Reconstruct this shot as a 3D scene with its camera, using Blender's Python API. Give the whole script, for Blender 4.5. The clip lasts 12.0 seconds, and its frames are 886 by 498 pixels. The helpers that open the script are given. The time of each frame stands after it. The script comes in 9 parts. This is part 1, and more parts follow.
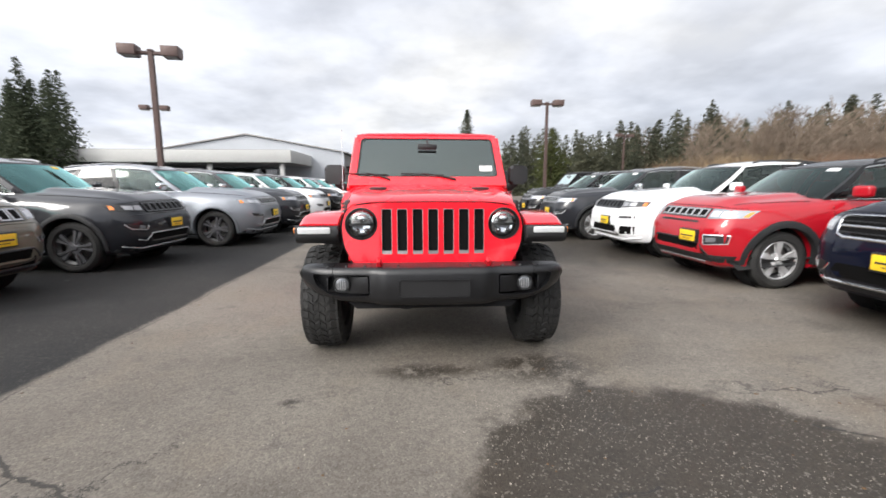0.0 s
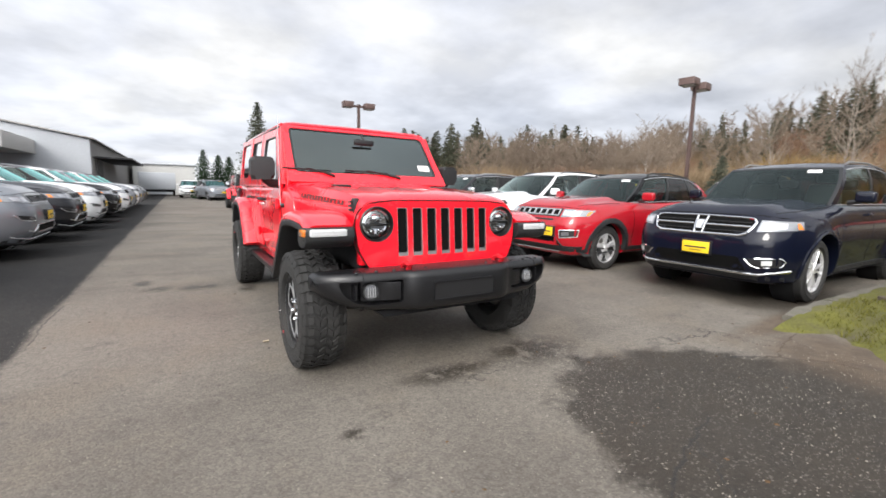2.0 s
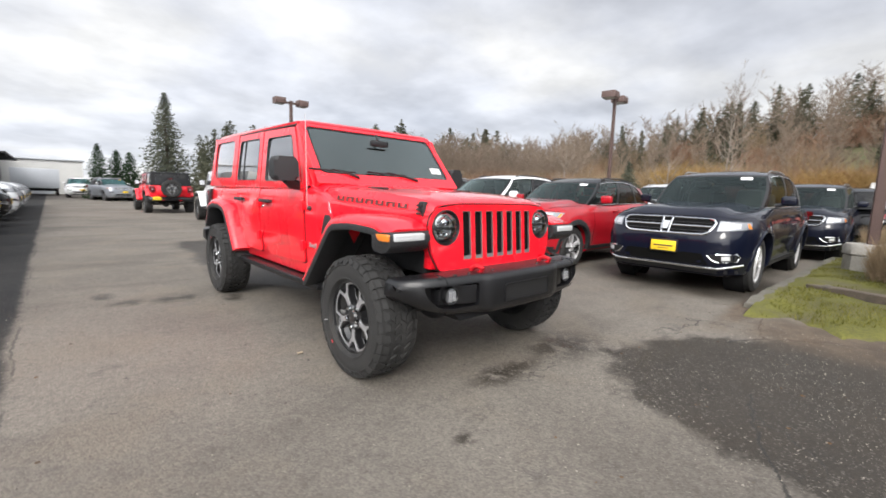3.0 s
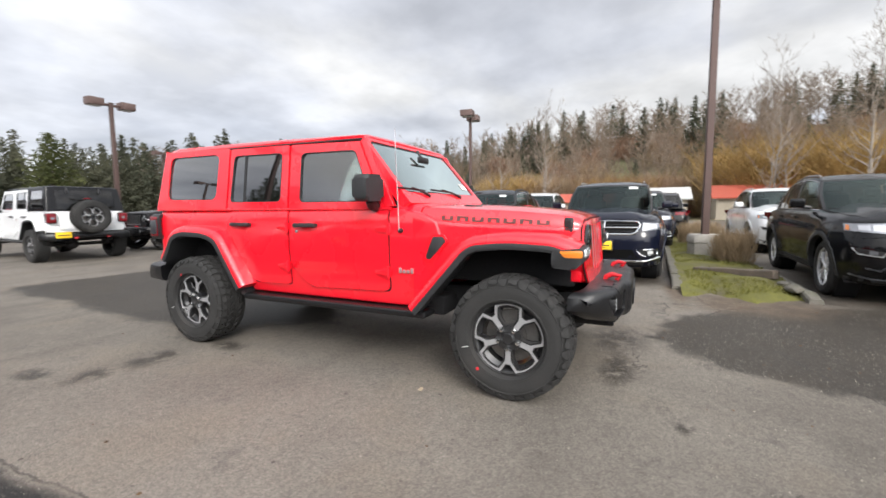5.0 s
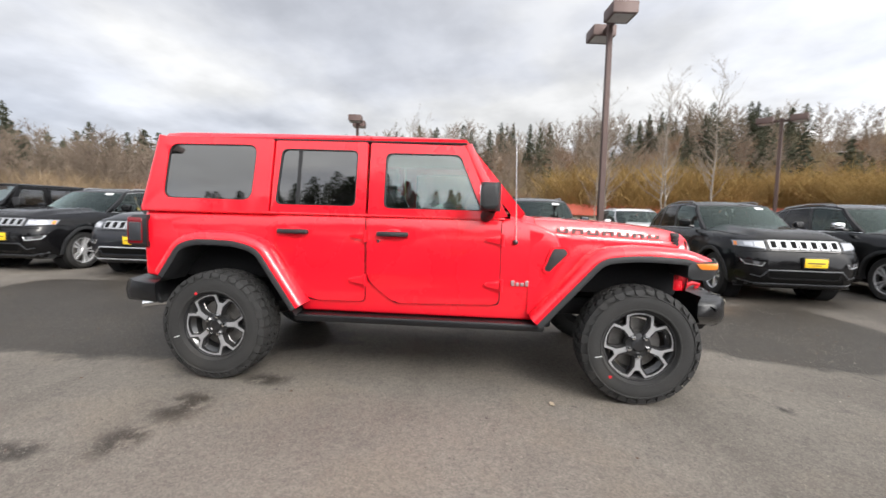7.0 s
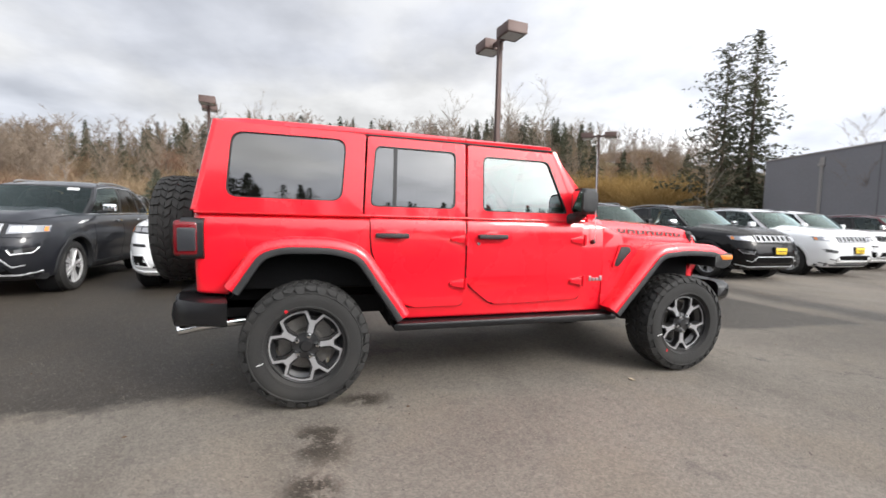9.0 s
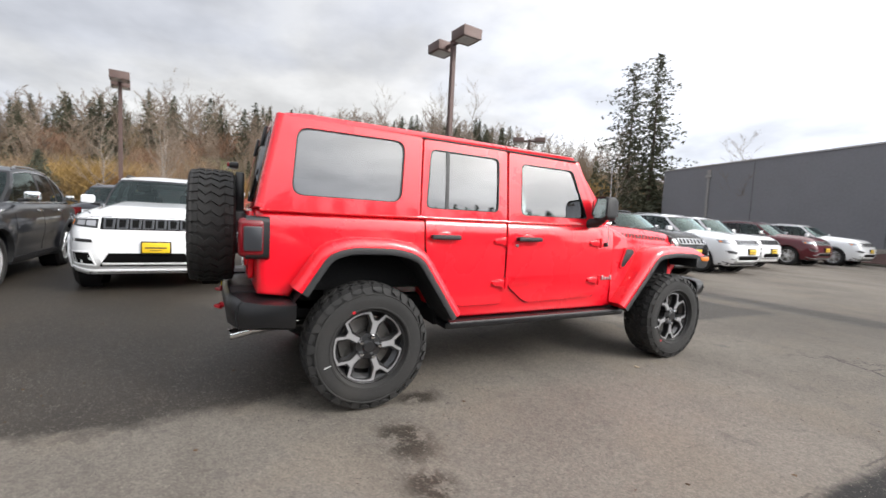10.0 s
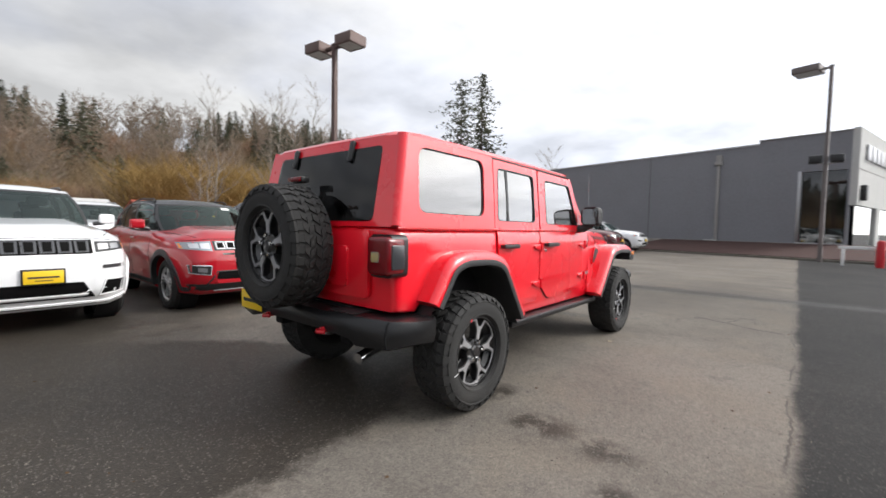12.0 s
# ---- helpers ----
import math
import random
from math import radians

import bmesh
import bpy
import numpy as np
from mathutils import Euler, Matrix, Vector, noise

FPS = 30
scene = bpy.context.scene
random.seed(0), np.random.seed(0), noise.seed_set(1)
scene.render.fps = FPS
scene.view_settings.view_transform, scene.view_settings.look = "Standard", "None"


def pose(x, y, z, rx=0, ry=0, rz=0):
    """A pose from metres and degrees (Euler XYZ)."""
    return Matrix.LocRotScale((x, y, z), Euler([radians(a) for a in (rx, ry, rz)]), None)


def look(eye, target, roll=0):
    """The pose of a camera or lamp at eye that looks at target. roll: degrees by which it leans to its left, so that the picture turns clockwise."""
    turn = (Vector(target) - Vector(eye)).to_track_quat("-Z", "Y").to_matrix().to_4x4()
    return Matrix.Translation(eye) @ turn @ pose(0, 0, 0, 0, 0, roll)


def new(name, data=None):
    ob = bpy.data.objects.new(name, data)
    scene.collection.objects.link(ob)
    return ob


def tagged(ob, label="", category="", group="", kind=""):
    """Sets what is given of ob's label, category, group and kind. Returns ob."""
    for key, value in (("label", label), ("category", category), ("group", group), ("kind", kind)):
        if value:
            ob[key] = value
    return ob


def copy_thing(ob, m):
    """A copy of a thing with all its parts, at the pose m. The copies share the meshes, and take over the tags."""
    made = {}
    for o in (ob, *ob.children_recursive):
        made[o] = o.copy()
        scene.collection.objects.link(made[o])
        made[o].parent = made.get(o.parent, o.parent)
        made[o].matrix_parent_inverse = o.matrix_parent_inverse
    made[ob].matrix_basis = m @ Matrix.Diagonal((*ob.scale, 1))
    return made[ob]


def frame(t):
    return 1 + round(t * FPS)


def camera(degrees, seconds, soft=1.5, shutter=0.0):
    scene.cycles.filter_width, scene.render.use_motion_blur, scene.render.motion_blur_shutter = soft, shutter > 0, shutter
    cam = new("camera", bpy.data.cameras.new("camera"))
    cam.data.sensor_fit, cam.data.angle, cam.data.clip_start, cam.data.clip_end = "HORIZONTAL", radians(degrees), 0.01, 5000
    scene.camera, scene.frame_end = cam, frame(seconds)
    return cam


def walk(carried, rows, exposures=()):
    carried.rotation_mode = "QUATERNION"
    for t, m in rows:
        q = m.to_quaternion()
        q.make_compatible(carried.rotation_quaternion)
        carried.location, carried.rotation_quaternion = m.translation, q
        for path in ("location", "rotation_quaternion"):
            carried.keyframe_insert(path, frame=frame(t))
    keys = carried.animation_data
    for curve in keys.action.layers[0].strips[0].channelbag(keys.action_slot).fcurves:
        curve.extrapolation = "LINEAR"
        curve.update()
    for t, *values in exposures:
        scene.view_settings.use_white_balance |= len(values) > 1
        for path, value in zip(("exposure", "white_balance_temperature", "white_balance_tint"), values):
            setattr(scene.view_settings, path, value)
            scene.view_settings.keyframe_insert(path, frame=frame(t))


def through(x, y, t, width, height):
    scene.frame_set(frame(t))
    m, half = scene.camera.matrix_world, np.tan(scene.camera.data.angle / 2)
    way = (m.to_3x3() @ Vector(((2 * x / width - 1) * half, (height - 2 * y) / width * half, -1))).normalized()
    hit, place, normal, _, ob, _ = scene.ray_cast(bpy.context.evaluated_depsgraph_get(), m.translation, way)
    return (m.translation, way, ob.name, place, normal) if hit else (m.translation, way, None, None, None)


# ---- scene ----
cam = camera(92.3, 12.0, 1.6, 0.4)
PATH = [
    (0, (-0.116, -3.391, 1.258), (0.007, -1.415, 0.969), -0.0),
    (0.5, (-0.415, -3.364, 1.24), (-0.057, -1.409, 1.015), 2.6),
    (1, (-0.769, -3.21, 1.247), (-0.192, -1.311, 1.004), 1.6),
    (1.5, (-1.185, -3.1, 1.246), (-0.341, -1.306, 0.986), 1.6),
    (2, (-1.559, -2.914, 1.221), (-0.509, -1.233, 0.951), 1.3),
    (2.5, (-1.943, -2.642, 1.216), (-0.742, -1.063, 0.96), 1.2),
    (3, (-2.315, -2.372, 1.211), (-0.971, -0.913, 0.957), 1.7),
    (3.2, (-2.441, -2.233, 1.217), (-1.038, -0.827, 0.99), 1.2),
    (4.8, (-3.368, -0.924, 1.227), (-1.606, 0.005, 1.046), 0.1),
    (5, (-3.471, -0.753, 1.232), (-1.669, 0.094, 1.041), -0.5),
    (5.5, (-3.618, -0.303, 1.222), (-1.74, 0.361, 1.039), -1.7),
    (6, (-3.767, 0.164, 1.215), (-1.841, 0.675, 1.044), 0.1),
    (6.5, (-3.844, 0.607, 1.213), (-1.879, 0.941, 1.038), 0.3),
    (7, (-3.837, 1.089, 1.231), (-1.85, 1.262, 1.085), 1.5),
    (7.2, (-3.873, 1.288, 1.224), (-1.881, 1.359, 1.071), 1.4),
    (8.8, (-3.741, 2.79, 1.225), (-1.812, 2.28, 1.083), 2.7),
    (9, (-3.693, 2.965, 1.234), (-1.785, 2.384, 1.088), 1.4),
    (9.5, (-3.599, 3.424, 1.24), (-1.758, 2.657, 1.091), 2.7),
    (10, (-3.459, 3.853, 1.241), (-1.693, 2.925, 1.094), 2.8),
    (10.5, (-3.266, 4.245, 1.243), (-1.597, 3.147, 1.138), 2.6),
    (11, (-3.071, 4.658, 1.259), (-1.547, 3.374, 1.097), 3.7),
    (11.5, (-2.813, 4.993, 1.257), (-1.374, 3.609, 1.15), 2.7),
    (12, (-2.569, 5.37, 1.251), (-1.291, 3.835, 1.145), 1.1),
]
walk(cam, [(t, look(eye, target, roll)) for t, eye, target, roll in PATH],
     [(0, 0.16), (9.0, 0.16), (10.0, 0.08), (10.5, -0.02), (11.0, -0.14), (11.5, -0.14), (12, -0.12)])

# ---- light: thin overcast, brighter towards the low sun behind the cloud ----
SUN_AZ, SUN_EL = radians(230.0), radians(34.0)          # azimuth from +y, clockwise
SUN_DIR = Vector((math.sin(SUN_AZ) * math.cos(SUN_EL), math.cos(SUN_AZ) * math.cos(SUN_EL), math.sin(SUN_EL)))


def make_world():
    w = bpy.data.worlds.new("overcast")
    scene.world = w
    w.use_nodes = True
    nt = w.node_tree
    N, L = nt.nodes, nt.links
    N.clear()
    out = N.new("ShaderNodeOutputWorld")
    sky = N.new("ShaderNodeTexSky")
    sky.sky_type, sky.sun_disc = "NISHITA", False
    sky.sun_elevation, sky.sun_rotation = SUN_EL, SUN_AZ
    bg_sky = N.new("ShaderNodeBackground")
    bg_sky.inputs[1].default_value = 0.09
    L.new(sky.outputs[0], bg_sky.inputs[0])
    tc = N.new("ShaderNodeTexCoord")
    # flatten the direction so that clouds draw out towards the horizon
    sep = N.new("ShaderNodeSeparateXYZ")
    L.new(tc.outputs["Generated"], sep.inputs[0])
    up = N.new("ShaderNodeMath"); up.operation = "MAXIMUM"; up.inputs[1].default_value = 0.0
    L.new(sep.outputs[2], up.inputs[0])
    den = N.new("ShaderNodeMath"); den.operation = "ADD"; den.inputs[1].default_value = 0.22
    L.new(up.outputs[0], den.inputs[0])
    dx = N.new("ShaderNodeMath"); dx.operation = "DIVIDE"
    dy = N.new("ShaderNodeMath"); dy.operation = "DIVIDE"
    L.new(sep.outputs[0], dx.inputs[0]); L.new(den.outputs[0], dx.inputs[1])
    L.new(sep.outputs[1], dy.inputs[0]); L.new(den.outputs[0], dy.inputs[1])
    com = N.new("ShaderNodeCombineXYZ")
    L.new(dx.outputs[0], com.inputs[0]); L.new(dy.outputs[0], com.inputs[1])
    big = N.new("ShaderNodeTexNoise")
    big.inputs["Scale"].default_value, big.inputs["Detail"].default_value, big.inputs["Roughness"].default_value = 0.66, 5.0, 0.52
    big.inputs["Distortion"].default_value = 0.15
    L.new(com.outputs[0], big.inputs["Vector"])
    ramp = N.new("ShaderNodeValToRGB")
    e = ramp.color_ramp.elements
    e[0].position, e[0].color = 0.34, (0.56, 0.59, 0.665, 1)
    e[1].position, e[1].color = 0.60, (1.0, 1.0, 1.0, 1)
    m = e.new(0.48); m.color = (0.81, 0.835, 0.905, 1)
    L.new(big.outputs[0], ramp.inputs[0])
    puff = N.new("ShaderNodeTexNoise")
    puff.inputs["Scale"].default_value, puff.inputs["Detail"].default_value, puff.inputs["Roughness"].default_value = 2.1, 6.0, 0.55
    L.new(com.outputs[0], puff.inputs["Vector"])
    pf = N.new("ShaderNodeMapRange")
    pf.inputs["From Min"].default_value, pf.inputs["From Max"].default_value = 0.36, 0.64
    pf.inputs["To Min"].default_value, pf.inputs["To Max"].default_value = 0.84, 1.12
    L.new(puff.outputs[0], pf.inputs["Value"])
    # glow of the veiled sun and of the horizon
    dot = N.new("ShaderNodeVectorMath"); dot.operation = "DOT_PRODUCT"
    dot.inputs[1].default_value = SUN_DIR
    L.new(tc.outputs["Generated"], dot.inputs[0])
    mr = N.new("ShaderNodeMapRange")
    mr.interpolation_type = "SMOOTHSTEP"
    mr.inputs["From Min"].default_value, mr.inputs["From Max"].default_value = -0.50, 1.0
    mr.inputs["To Min"].default_value, mr.inputs["To Max"].default_value = 0.96, 1.78
    L.new(dot.outputs["Value"], mr.inputs["Value"])
    hz = N.new("ShaderNodeMapRange")
    hz.inputs["From Min"].default_value, hz.inputs["From Max"].default_value = 0.0, 0.45
    hz.inputs["To Min"].default_value, hz.inputs["To Max"].default_value = 1.06, 0.98
    L.new(up.outputs[0], hz.inputs["Value"])
    # bright aureole of the sun behind the cloud
    pos = N.new("ShaderNodeMath"); pos.operation = "MAXIMUM"; pos.inputs[1].default_value = 0.0
    L.new(dot.outputs["Value"], pos.inputs[0])
    pw = N.new("ShaderNodeMath"); pw.operation = "POWER"; pw.inputs[1].default_value = 8.0
    L.new(pos.outputs[0], pw.inputs[0])
    au = N.new("ShaderNodeMath"); au.operation = "MULTIPLY_ADD"; au.inputs[1].default_value = 5.2
    L.new(pw.outputs[0], au.inputs[0]); L.new(mr.outputs[0], au.inputs[2])
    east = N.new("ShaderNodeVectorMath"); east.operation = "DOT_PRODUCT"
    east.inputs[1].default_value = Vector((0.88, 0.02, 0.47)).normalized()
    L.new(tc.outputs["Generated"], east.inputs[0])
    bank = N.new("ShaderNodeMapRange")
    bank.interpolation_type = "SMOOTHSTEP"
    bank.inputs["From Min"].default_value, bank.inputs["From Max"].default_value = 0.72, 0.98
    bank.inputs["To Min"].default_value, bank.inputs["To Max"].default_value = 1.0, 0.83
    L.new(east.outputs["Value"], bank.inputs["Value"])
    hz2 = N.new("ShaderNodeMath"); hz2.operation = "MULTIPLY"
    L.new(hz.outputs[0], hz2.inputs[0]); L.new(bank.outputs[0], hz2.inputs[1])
    hp = N.new("ShaderNodeMath"); hp.operation = "MULTIPLY"
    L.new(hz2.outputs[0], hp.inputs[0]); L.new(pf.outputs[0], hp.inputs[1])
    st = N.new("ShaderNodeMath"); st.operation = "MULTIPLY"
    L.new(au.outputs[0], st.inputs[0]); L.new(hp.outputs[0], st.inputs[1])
    bg = N.new("ShaderNodeBackground")
    warm = N.new("ShaderNodeMix"); warm.data_type = "RGBA"
    warm.inputs["B"].default_value = (1.0, 0.975, 0.935, 1)
    L.new(pw.outputs[0], warm.inputs["Factor"]); L.new(ramp.outputs[0], warm.inputs["A"])
    L.new(warm.outputs["Result"], bg.inputs[0]); L.new(st.outputs[0], bg.inputs[1])
    mix = N.new("ShaderNodeMixShader")
    mix.inputs[0].default_value = 0.93
    L.new(bg_sky.outputs[0], mix.inputs[1]); L.new(bg.outputs[0], mix.inputs[2])
    L.new(mix.outputs[0], out.inputs[0])


make_world()
sun = new("sun", bpy.data.lights.new("sun", "SUN"))
sun.data.energy, sun.data.angle, sun.data.color = 1.95, radians(18), (1.0, 0.965, 0.925)
sun.matrix_world = look(SUN_DIR * 60, (0, 0, 0))
scene.view_settings.exposure = 0.16


# ---- materials ----
def node(nt, kind, **vals):
    n = nt.nodes.new(kind)
    for k, v in vals.items():
        n.inputs[k.replace("_", " ")].default_value = v
    return n


def material(name, colour, rough=0.5, metal=0.0, vary=0.12, scale=6.0, bump=0.0, bump_scale=60.0, coat=0.0,
             stain=None, stain_scale=1.0, rand=0.0, spec=0.5, rough_vary=0.12, fine=None):
    """Principled surface with two scales of variation: grain and stains."""
    mat = bpy.data.materials.new(name)
    mat.use_nodes = True
    nt = mat.node_tree
    L = nt.links
    bs = nt.nodes["Principled BSDF"]
    bs.inputs["Metallic"].default_value = metal
    bs.inputs["Coat Weight"].default_value = coat
    bs.inputs["Coat Roughness"].default_value = 0.04
    bs.inputs["Specular IOR Level"].default_value = spec
    tc = nt.nodes.new("ShaderNodeTexCoord")
    n1 = node(nt, "ShaderNodeTexNoise", Scale=scale, Detail=6.0, Roughness=0.6)
    n2 = node(nt, "ShaderNodeTexNoise", Scale=fine or scale * 14, Detail=4.0, Roughness=0.6)
    for n in (n1, n2):
        L.new(tc.outputs["Object"], n.inputs["Vector"])
    add = node(nt, "ShaderNodeMath")
    add.operation = "ADD"
    L.new(n1.outputs[0], add.inputs[0]); L.new(n2.outputs[0], add.inputs[1])
    mr = node(nt, "ShaderNodeMapRange", From_Min=0.65, From_Max=1.35, To_Min=1 - vary, To_Max=1 + vary)
    L.new(add.outputs[0], mr.inputs["Value"])
    mul = nt.nodes.new("ShaderNodeMix")
    mul.data_type, mul.blend_type = "RGBA", "MULTIPLY"
    mul.inputs["Factor"].default_value = 1.0
    mul.inputs["A"].default_value = (*colour, 1)
    L.new(mr.outputs[0], mul.inputs["B"])
    last = mul.outputs["Result"]
    if stain:
        n3 = node(nt, "ShaderNodeTexNoise", Scale=stain_scale, Detail=5.0, Roughness=0.6)
        L.new(tc.outputs["Object"], n3.inputs["Vector"])
        sm = node(nt, "ShaderNodeMapRange", From_Min=0.5, From_Max=0.7, To_Min=0.0, To_Max=0.85)
        L.new(n3.outputs[0], sm.inputs["Value"])
        mx = nt.nodes.new("ShaderNodeMix")
        mx.data_type = "RGBA"
        mx.inputs["B"].default_value = (*stain, 1)
        L.new(sm.outputs[0], mx.inputs["Factor"]); L.new(last, mx.inputs["A"])
        last = mx.outputs["Result"]
    if rand:
        oi = nt.nodes.new("ShaderNodeObjectInfo")
        rr = node(nt, "ShaderNodeMapRange", To_Min=1 - rand, To_Max=1 + rand)
        L.new(oi.outputs["Random"], rr.inputs["Value"])
        m2 = nt.nodes.new("ShaderNodeMix")
        m2.data_type, m2.blend_type = "RGBA", "MULTIPLY"
        m2.inputs["Factor"].default_value = 1.0
        L.new(last, m2.inputs["A"]); L.new(rr.outputs[0], m2.inputs["B"])
        last = m2.outputs["Result"]
    L.new(last, bs.inputs["Base Color"])
    rm = node(nt, "ShaderNodeMapRange", From_Min=0.3, From_Max=0.7, To_Min=max(0.02, rough - rough_vary * rough),
              To_Max=min(1, rough + rough_vary * rough))
    L.new(n1.outputs[0], rm.inputs["Value"])
    L.new(rm.outputs[0], bs.inputs["Roughness"])
    if bump:
        nb = node(nt, "ShaderNodeTexNoise", Scale=bump_scale, Detail=4.0)
        L.new(tc.outputs["Object"], nb.inputs["Vector"])
        bp = node(nt, "ShaderNodeBump", Strength=bump, Distance=0.01)
        L.new(nb.outputs[0], bp.inputs["Height"])
        L.new(bp.outputs[0], bs.inputs["Normal"])
    return mat


def glass_material(name, tint, rough=0.0, dust=0.03, gloss=1.9, sheen=(1, 1, 1), steep=0.0):
    """Window glass: tinted see-through with Fresnel gloss and a trace of dust."""
    mat = bpy.data.materials.new(name)
    mat.use_nodes = True
    nt = mat.node_tree
    L = nt.links
    nt.nodes.clear()
    out = nt.nodes.new("ShaderNodeOutputMaterial")
    tr = node(nt, "ShaderNodeBsdfTransparent", Color=(*tint, 1))
    gl = node(nt, "ShaderNodeBsdfGlossy", Color=(*sheen, 1), Roughness=rough)
    df = node(nt, "ShaderNodeBsdfDiffuse", Color=(0.45, 0.44, 0.42, 1))
    fr = node(nt, "ShaderNodeFresnel", IOR=1.55)
    mp = node(nt, "ShaderNodeMath")
    mp.operation = "MULTIPLY_ADD"
    mp.inputs[2].default_value = 0.0
    mp.use_clamp = True
    L.new(fr.outputs[0], mp.inputs[0])
    graze = node(nt, "ShaderNodeMath")
    graze.operation = "MULTIPLY_ADD"
    graze.inputs[1].default_value, graze.inputs[2].default_value = steep, gloss
    L.new(fr.outputs[0], graze.inputs[0]); L.new(graze.outputs[0], mp.inputs[1])
    tc = nt.nodes.new("ShaderNodeTexCoord")
    nz = node(nt, "ShaderNodeTexNoise", Scale=5.0, Detail=5.0)
    L.new(tc.outputs["Object"], nz.inputs["Vector"])
    mr = node(nt, "ShaderNodeMapRange", From_Min=0.4, From_Max=0.8, To_Min=0.0, To_Max=dust * 2)
    L.new(nz.outputs[0], mr.inputs["Value"])
    m0 = nt.nodes.new("ShaderNodeMixShader")
    L.new(mr.outputs[0], m0.inputs[0]); L.new(tr.outputs[0], m0.inputs[1]); L.new(df.outputs[0], m0.inputs[2])
    m1 = nt.nodes.new("ShaderNodeMixShader")
    L.new(mp.outputs[0], m1.inputs[0]); L.new(m0.outputs[0], m1.inputs[1]); L.new(gl.outputs[0], m1.inputs[2])
    L.new(m1.outputs[0], out.inputs[0])
    return mat


def paint(name, colour, metal=0.0, rough=0.32, coat=1.0, spec=0.15):
    return material(name, colour, rough=rough, metal=metal, vary=0.05, scale=1.3, coat=coat, fine=220.0, spec=spec)


RED = paint("red_paint", (0.80, 0.0085, 0.022), rough=0.28, spec=0.30)
RED_DARK = paint("deep_red_paint", (0.35, 0.006, 0.014), rough=0.32)
MAROON = paint("maroon_paint", (0.085, 0.006, 0.012), rough=0.4)
WHITE = paint("white_paint", (0.78, 0.79, 0.80))
NAVY = paint("navy_paint", (0.0028, 0.0042, 0.0125), rough=0.5, coat=0.75, spec=0.08)
GREY = paint("granite_paint", (0.015, 0.016, 0.020), metal=0.2, rough=0.4, coat=0.8)
SILVER = paint("silver_paint", (0.22, 0.235, 0.26), metal=0.5, rough=0.42, coat=0.7)
BLACK = paint("black_paint", (0.0035, 0.0035, 0.004), rough=0.5, coat=0.6, spec=0.05)
GOLD = paint("bronze_paint", (0.17, 0.15, 0.115), metal=0.5)
PLASTIC = material("black_plastic", (0.018, 0.0185, 0.020), rough=0.55, vary=0.25, scale=8, bump=0.25, bump_scale=700)
TRIM = material("satin_black_trim", (0.014, 0.014, 0.015), rough=0.38, vary=0.2, scale=9)
STEEL = material("dark_steel", (0.05, 0.05, 0.052), rough=0.5, metal=0.7, vary=0.3, scale=7)
UNDER = material("underbody_black", (0.010, 0.010, 0.011), rough=0.8, vary=0.4, scale=5, spec=0.2)
MACHINED = material("brushed_alloy", (0.40, 0.40, 0.41), rough=0.36, metal=0.5, vary=0.08, scale=12)
RUBBER = material("tyre_rubber", (0.019, 0.0185, 0.018), rough=0.8, vary=0.45, scale=7, bump=0.3, bump_scale=300,
                  stain=(0.030, 0.028, 0.026), stain_scale=3.5)
ALLOY = material("machined_alloy", (0.78, 0.78, 0.79), rough=0.22, metal=0.6, vary=0.06, scale=12)
ALLOY_GREY = material("graphite_alloy", (0.13, 0.13, 0.14), rough=0.35, metal=0.4, vary=0.1, scale=10)
COVER = material("smoked_lamp_cover", (0.035, 0.037, 0.042), rough=0.3, vary=0.1, scale=10, coat=0.5)
ALLOY_DARK = material("black_alloy", (0.014, 0.014, 0.015), rough=0.3, vary=0.2, scale=8, coat=0.6)
DISC = material("brake_steel", (0.20, 0.19, 0.18), rough=0.45, metal=0.8, vary=0.3, scale=14)
CHROME = material("chrome", (0.78, 0.79, 0.80), rough=0.08, metal=1.0, vary=0.03, scale=5)
DULL = material("grille_silver", (0.42, 0.42, 0.43), rough=0.35, metal=0.8, vary=0.1, scale=9)
MESH_BLACK = material("grille_mesh", (0.004, 0.004, 0.004), rough=0.7, vary=0.5, scale=120, spec=0.08)
SEAT = material("black_cloth", (0.018, 0.018, 0.02), rough=0.9, vary=0.2, scale=20)
SEAT_TAN = material("grey_cloth", (0.10, 0.095, 0.09), rough=0.9, vary=0.2, scale=20)
LENS_RED = material("red_lens", (0.15, 0.004, 0.008), rough=0.2, vary=0.1, scale=15, coat=0.3)
LENS_AMBER = material("amber_lens", (0.75, 0.22, 0.03), rough=0.15, vary=0.08, scale=15, coat=0.8)
LENS_WHITE = material("clear_lens", (0.30, 0.31, 0.33), rough=0.10, metal=0.55, vary=0.12, scale=22, coat=1.0)
YELLOW = material("yellow_plate", (0.85, 0.56, 0.02), rough=0.45, vary=0.06, scale=15)
PAPER = material("white_paper", (0.80, 0.80, 0.79), rough=0.6, vary=0.05, scale=20)
INK = material("dark_ink", (0.03, 0.03, 0.03), rough=0.6, vary=0.1, scale=20)
DECAL = material("grey_decal", (0.085, 0.022, 0.022), rough=0.55, vary=0.1, scale=20)
BADGE = material("badge_silver", (0.42, 0.30, 0.30), rough=0.35, metal=0.4, vary=0.05, scale=20)
FOG = material("fog_lamp_glass", (0.16, 0.165, 0.175), rough=0.12, metal=0.5, vary=0.35, scale=45, coat=0.8)
HOOK = material("tow_hook_red", (0.48, 0.010, 0.018), rough=0.35, vary=0.08, scale=12)
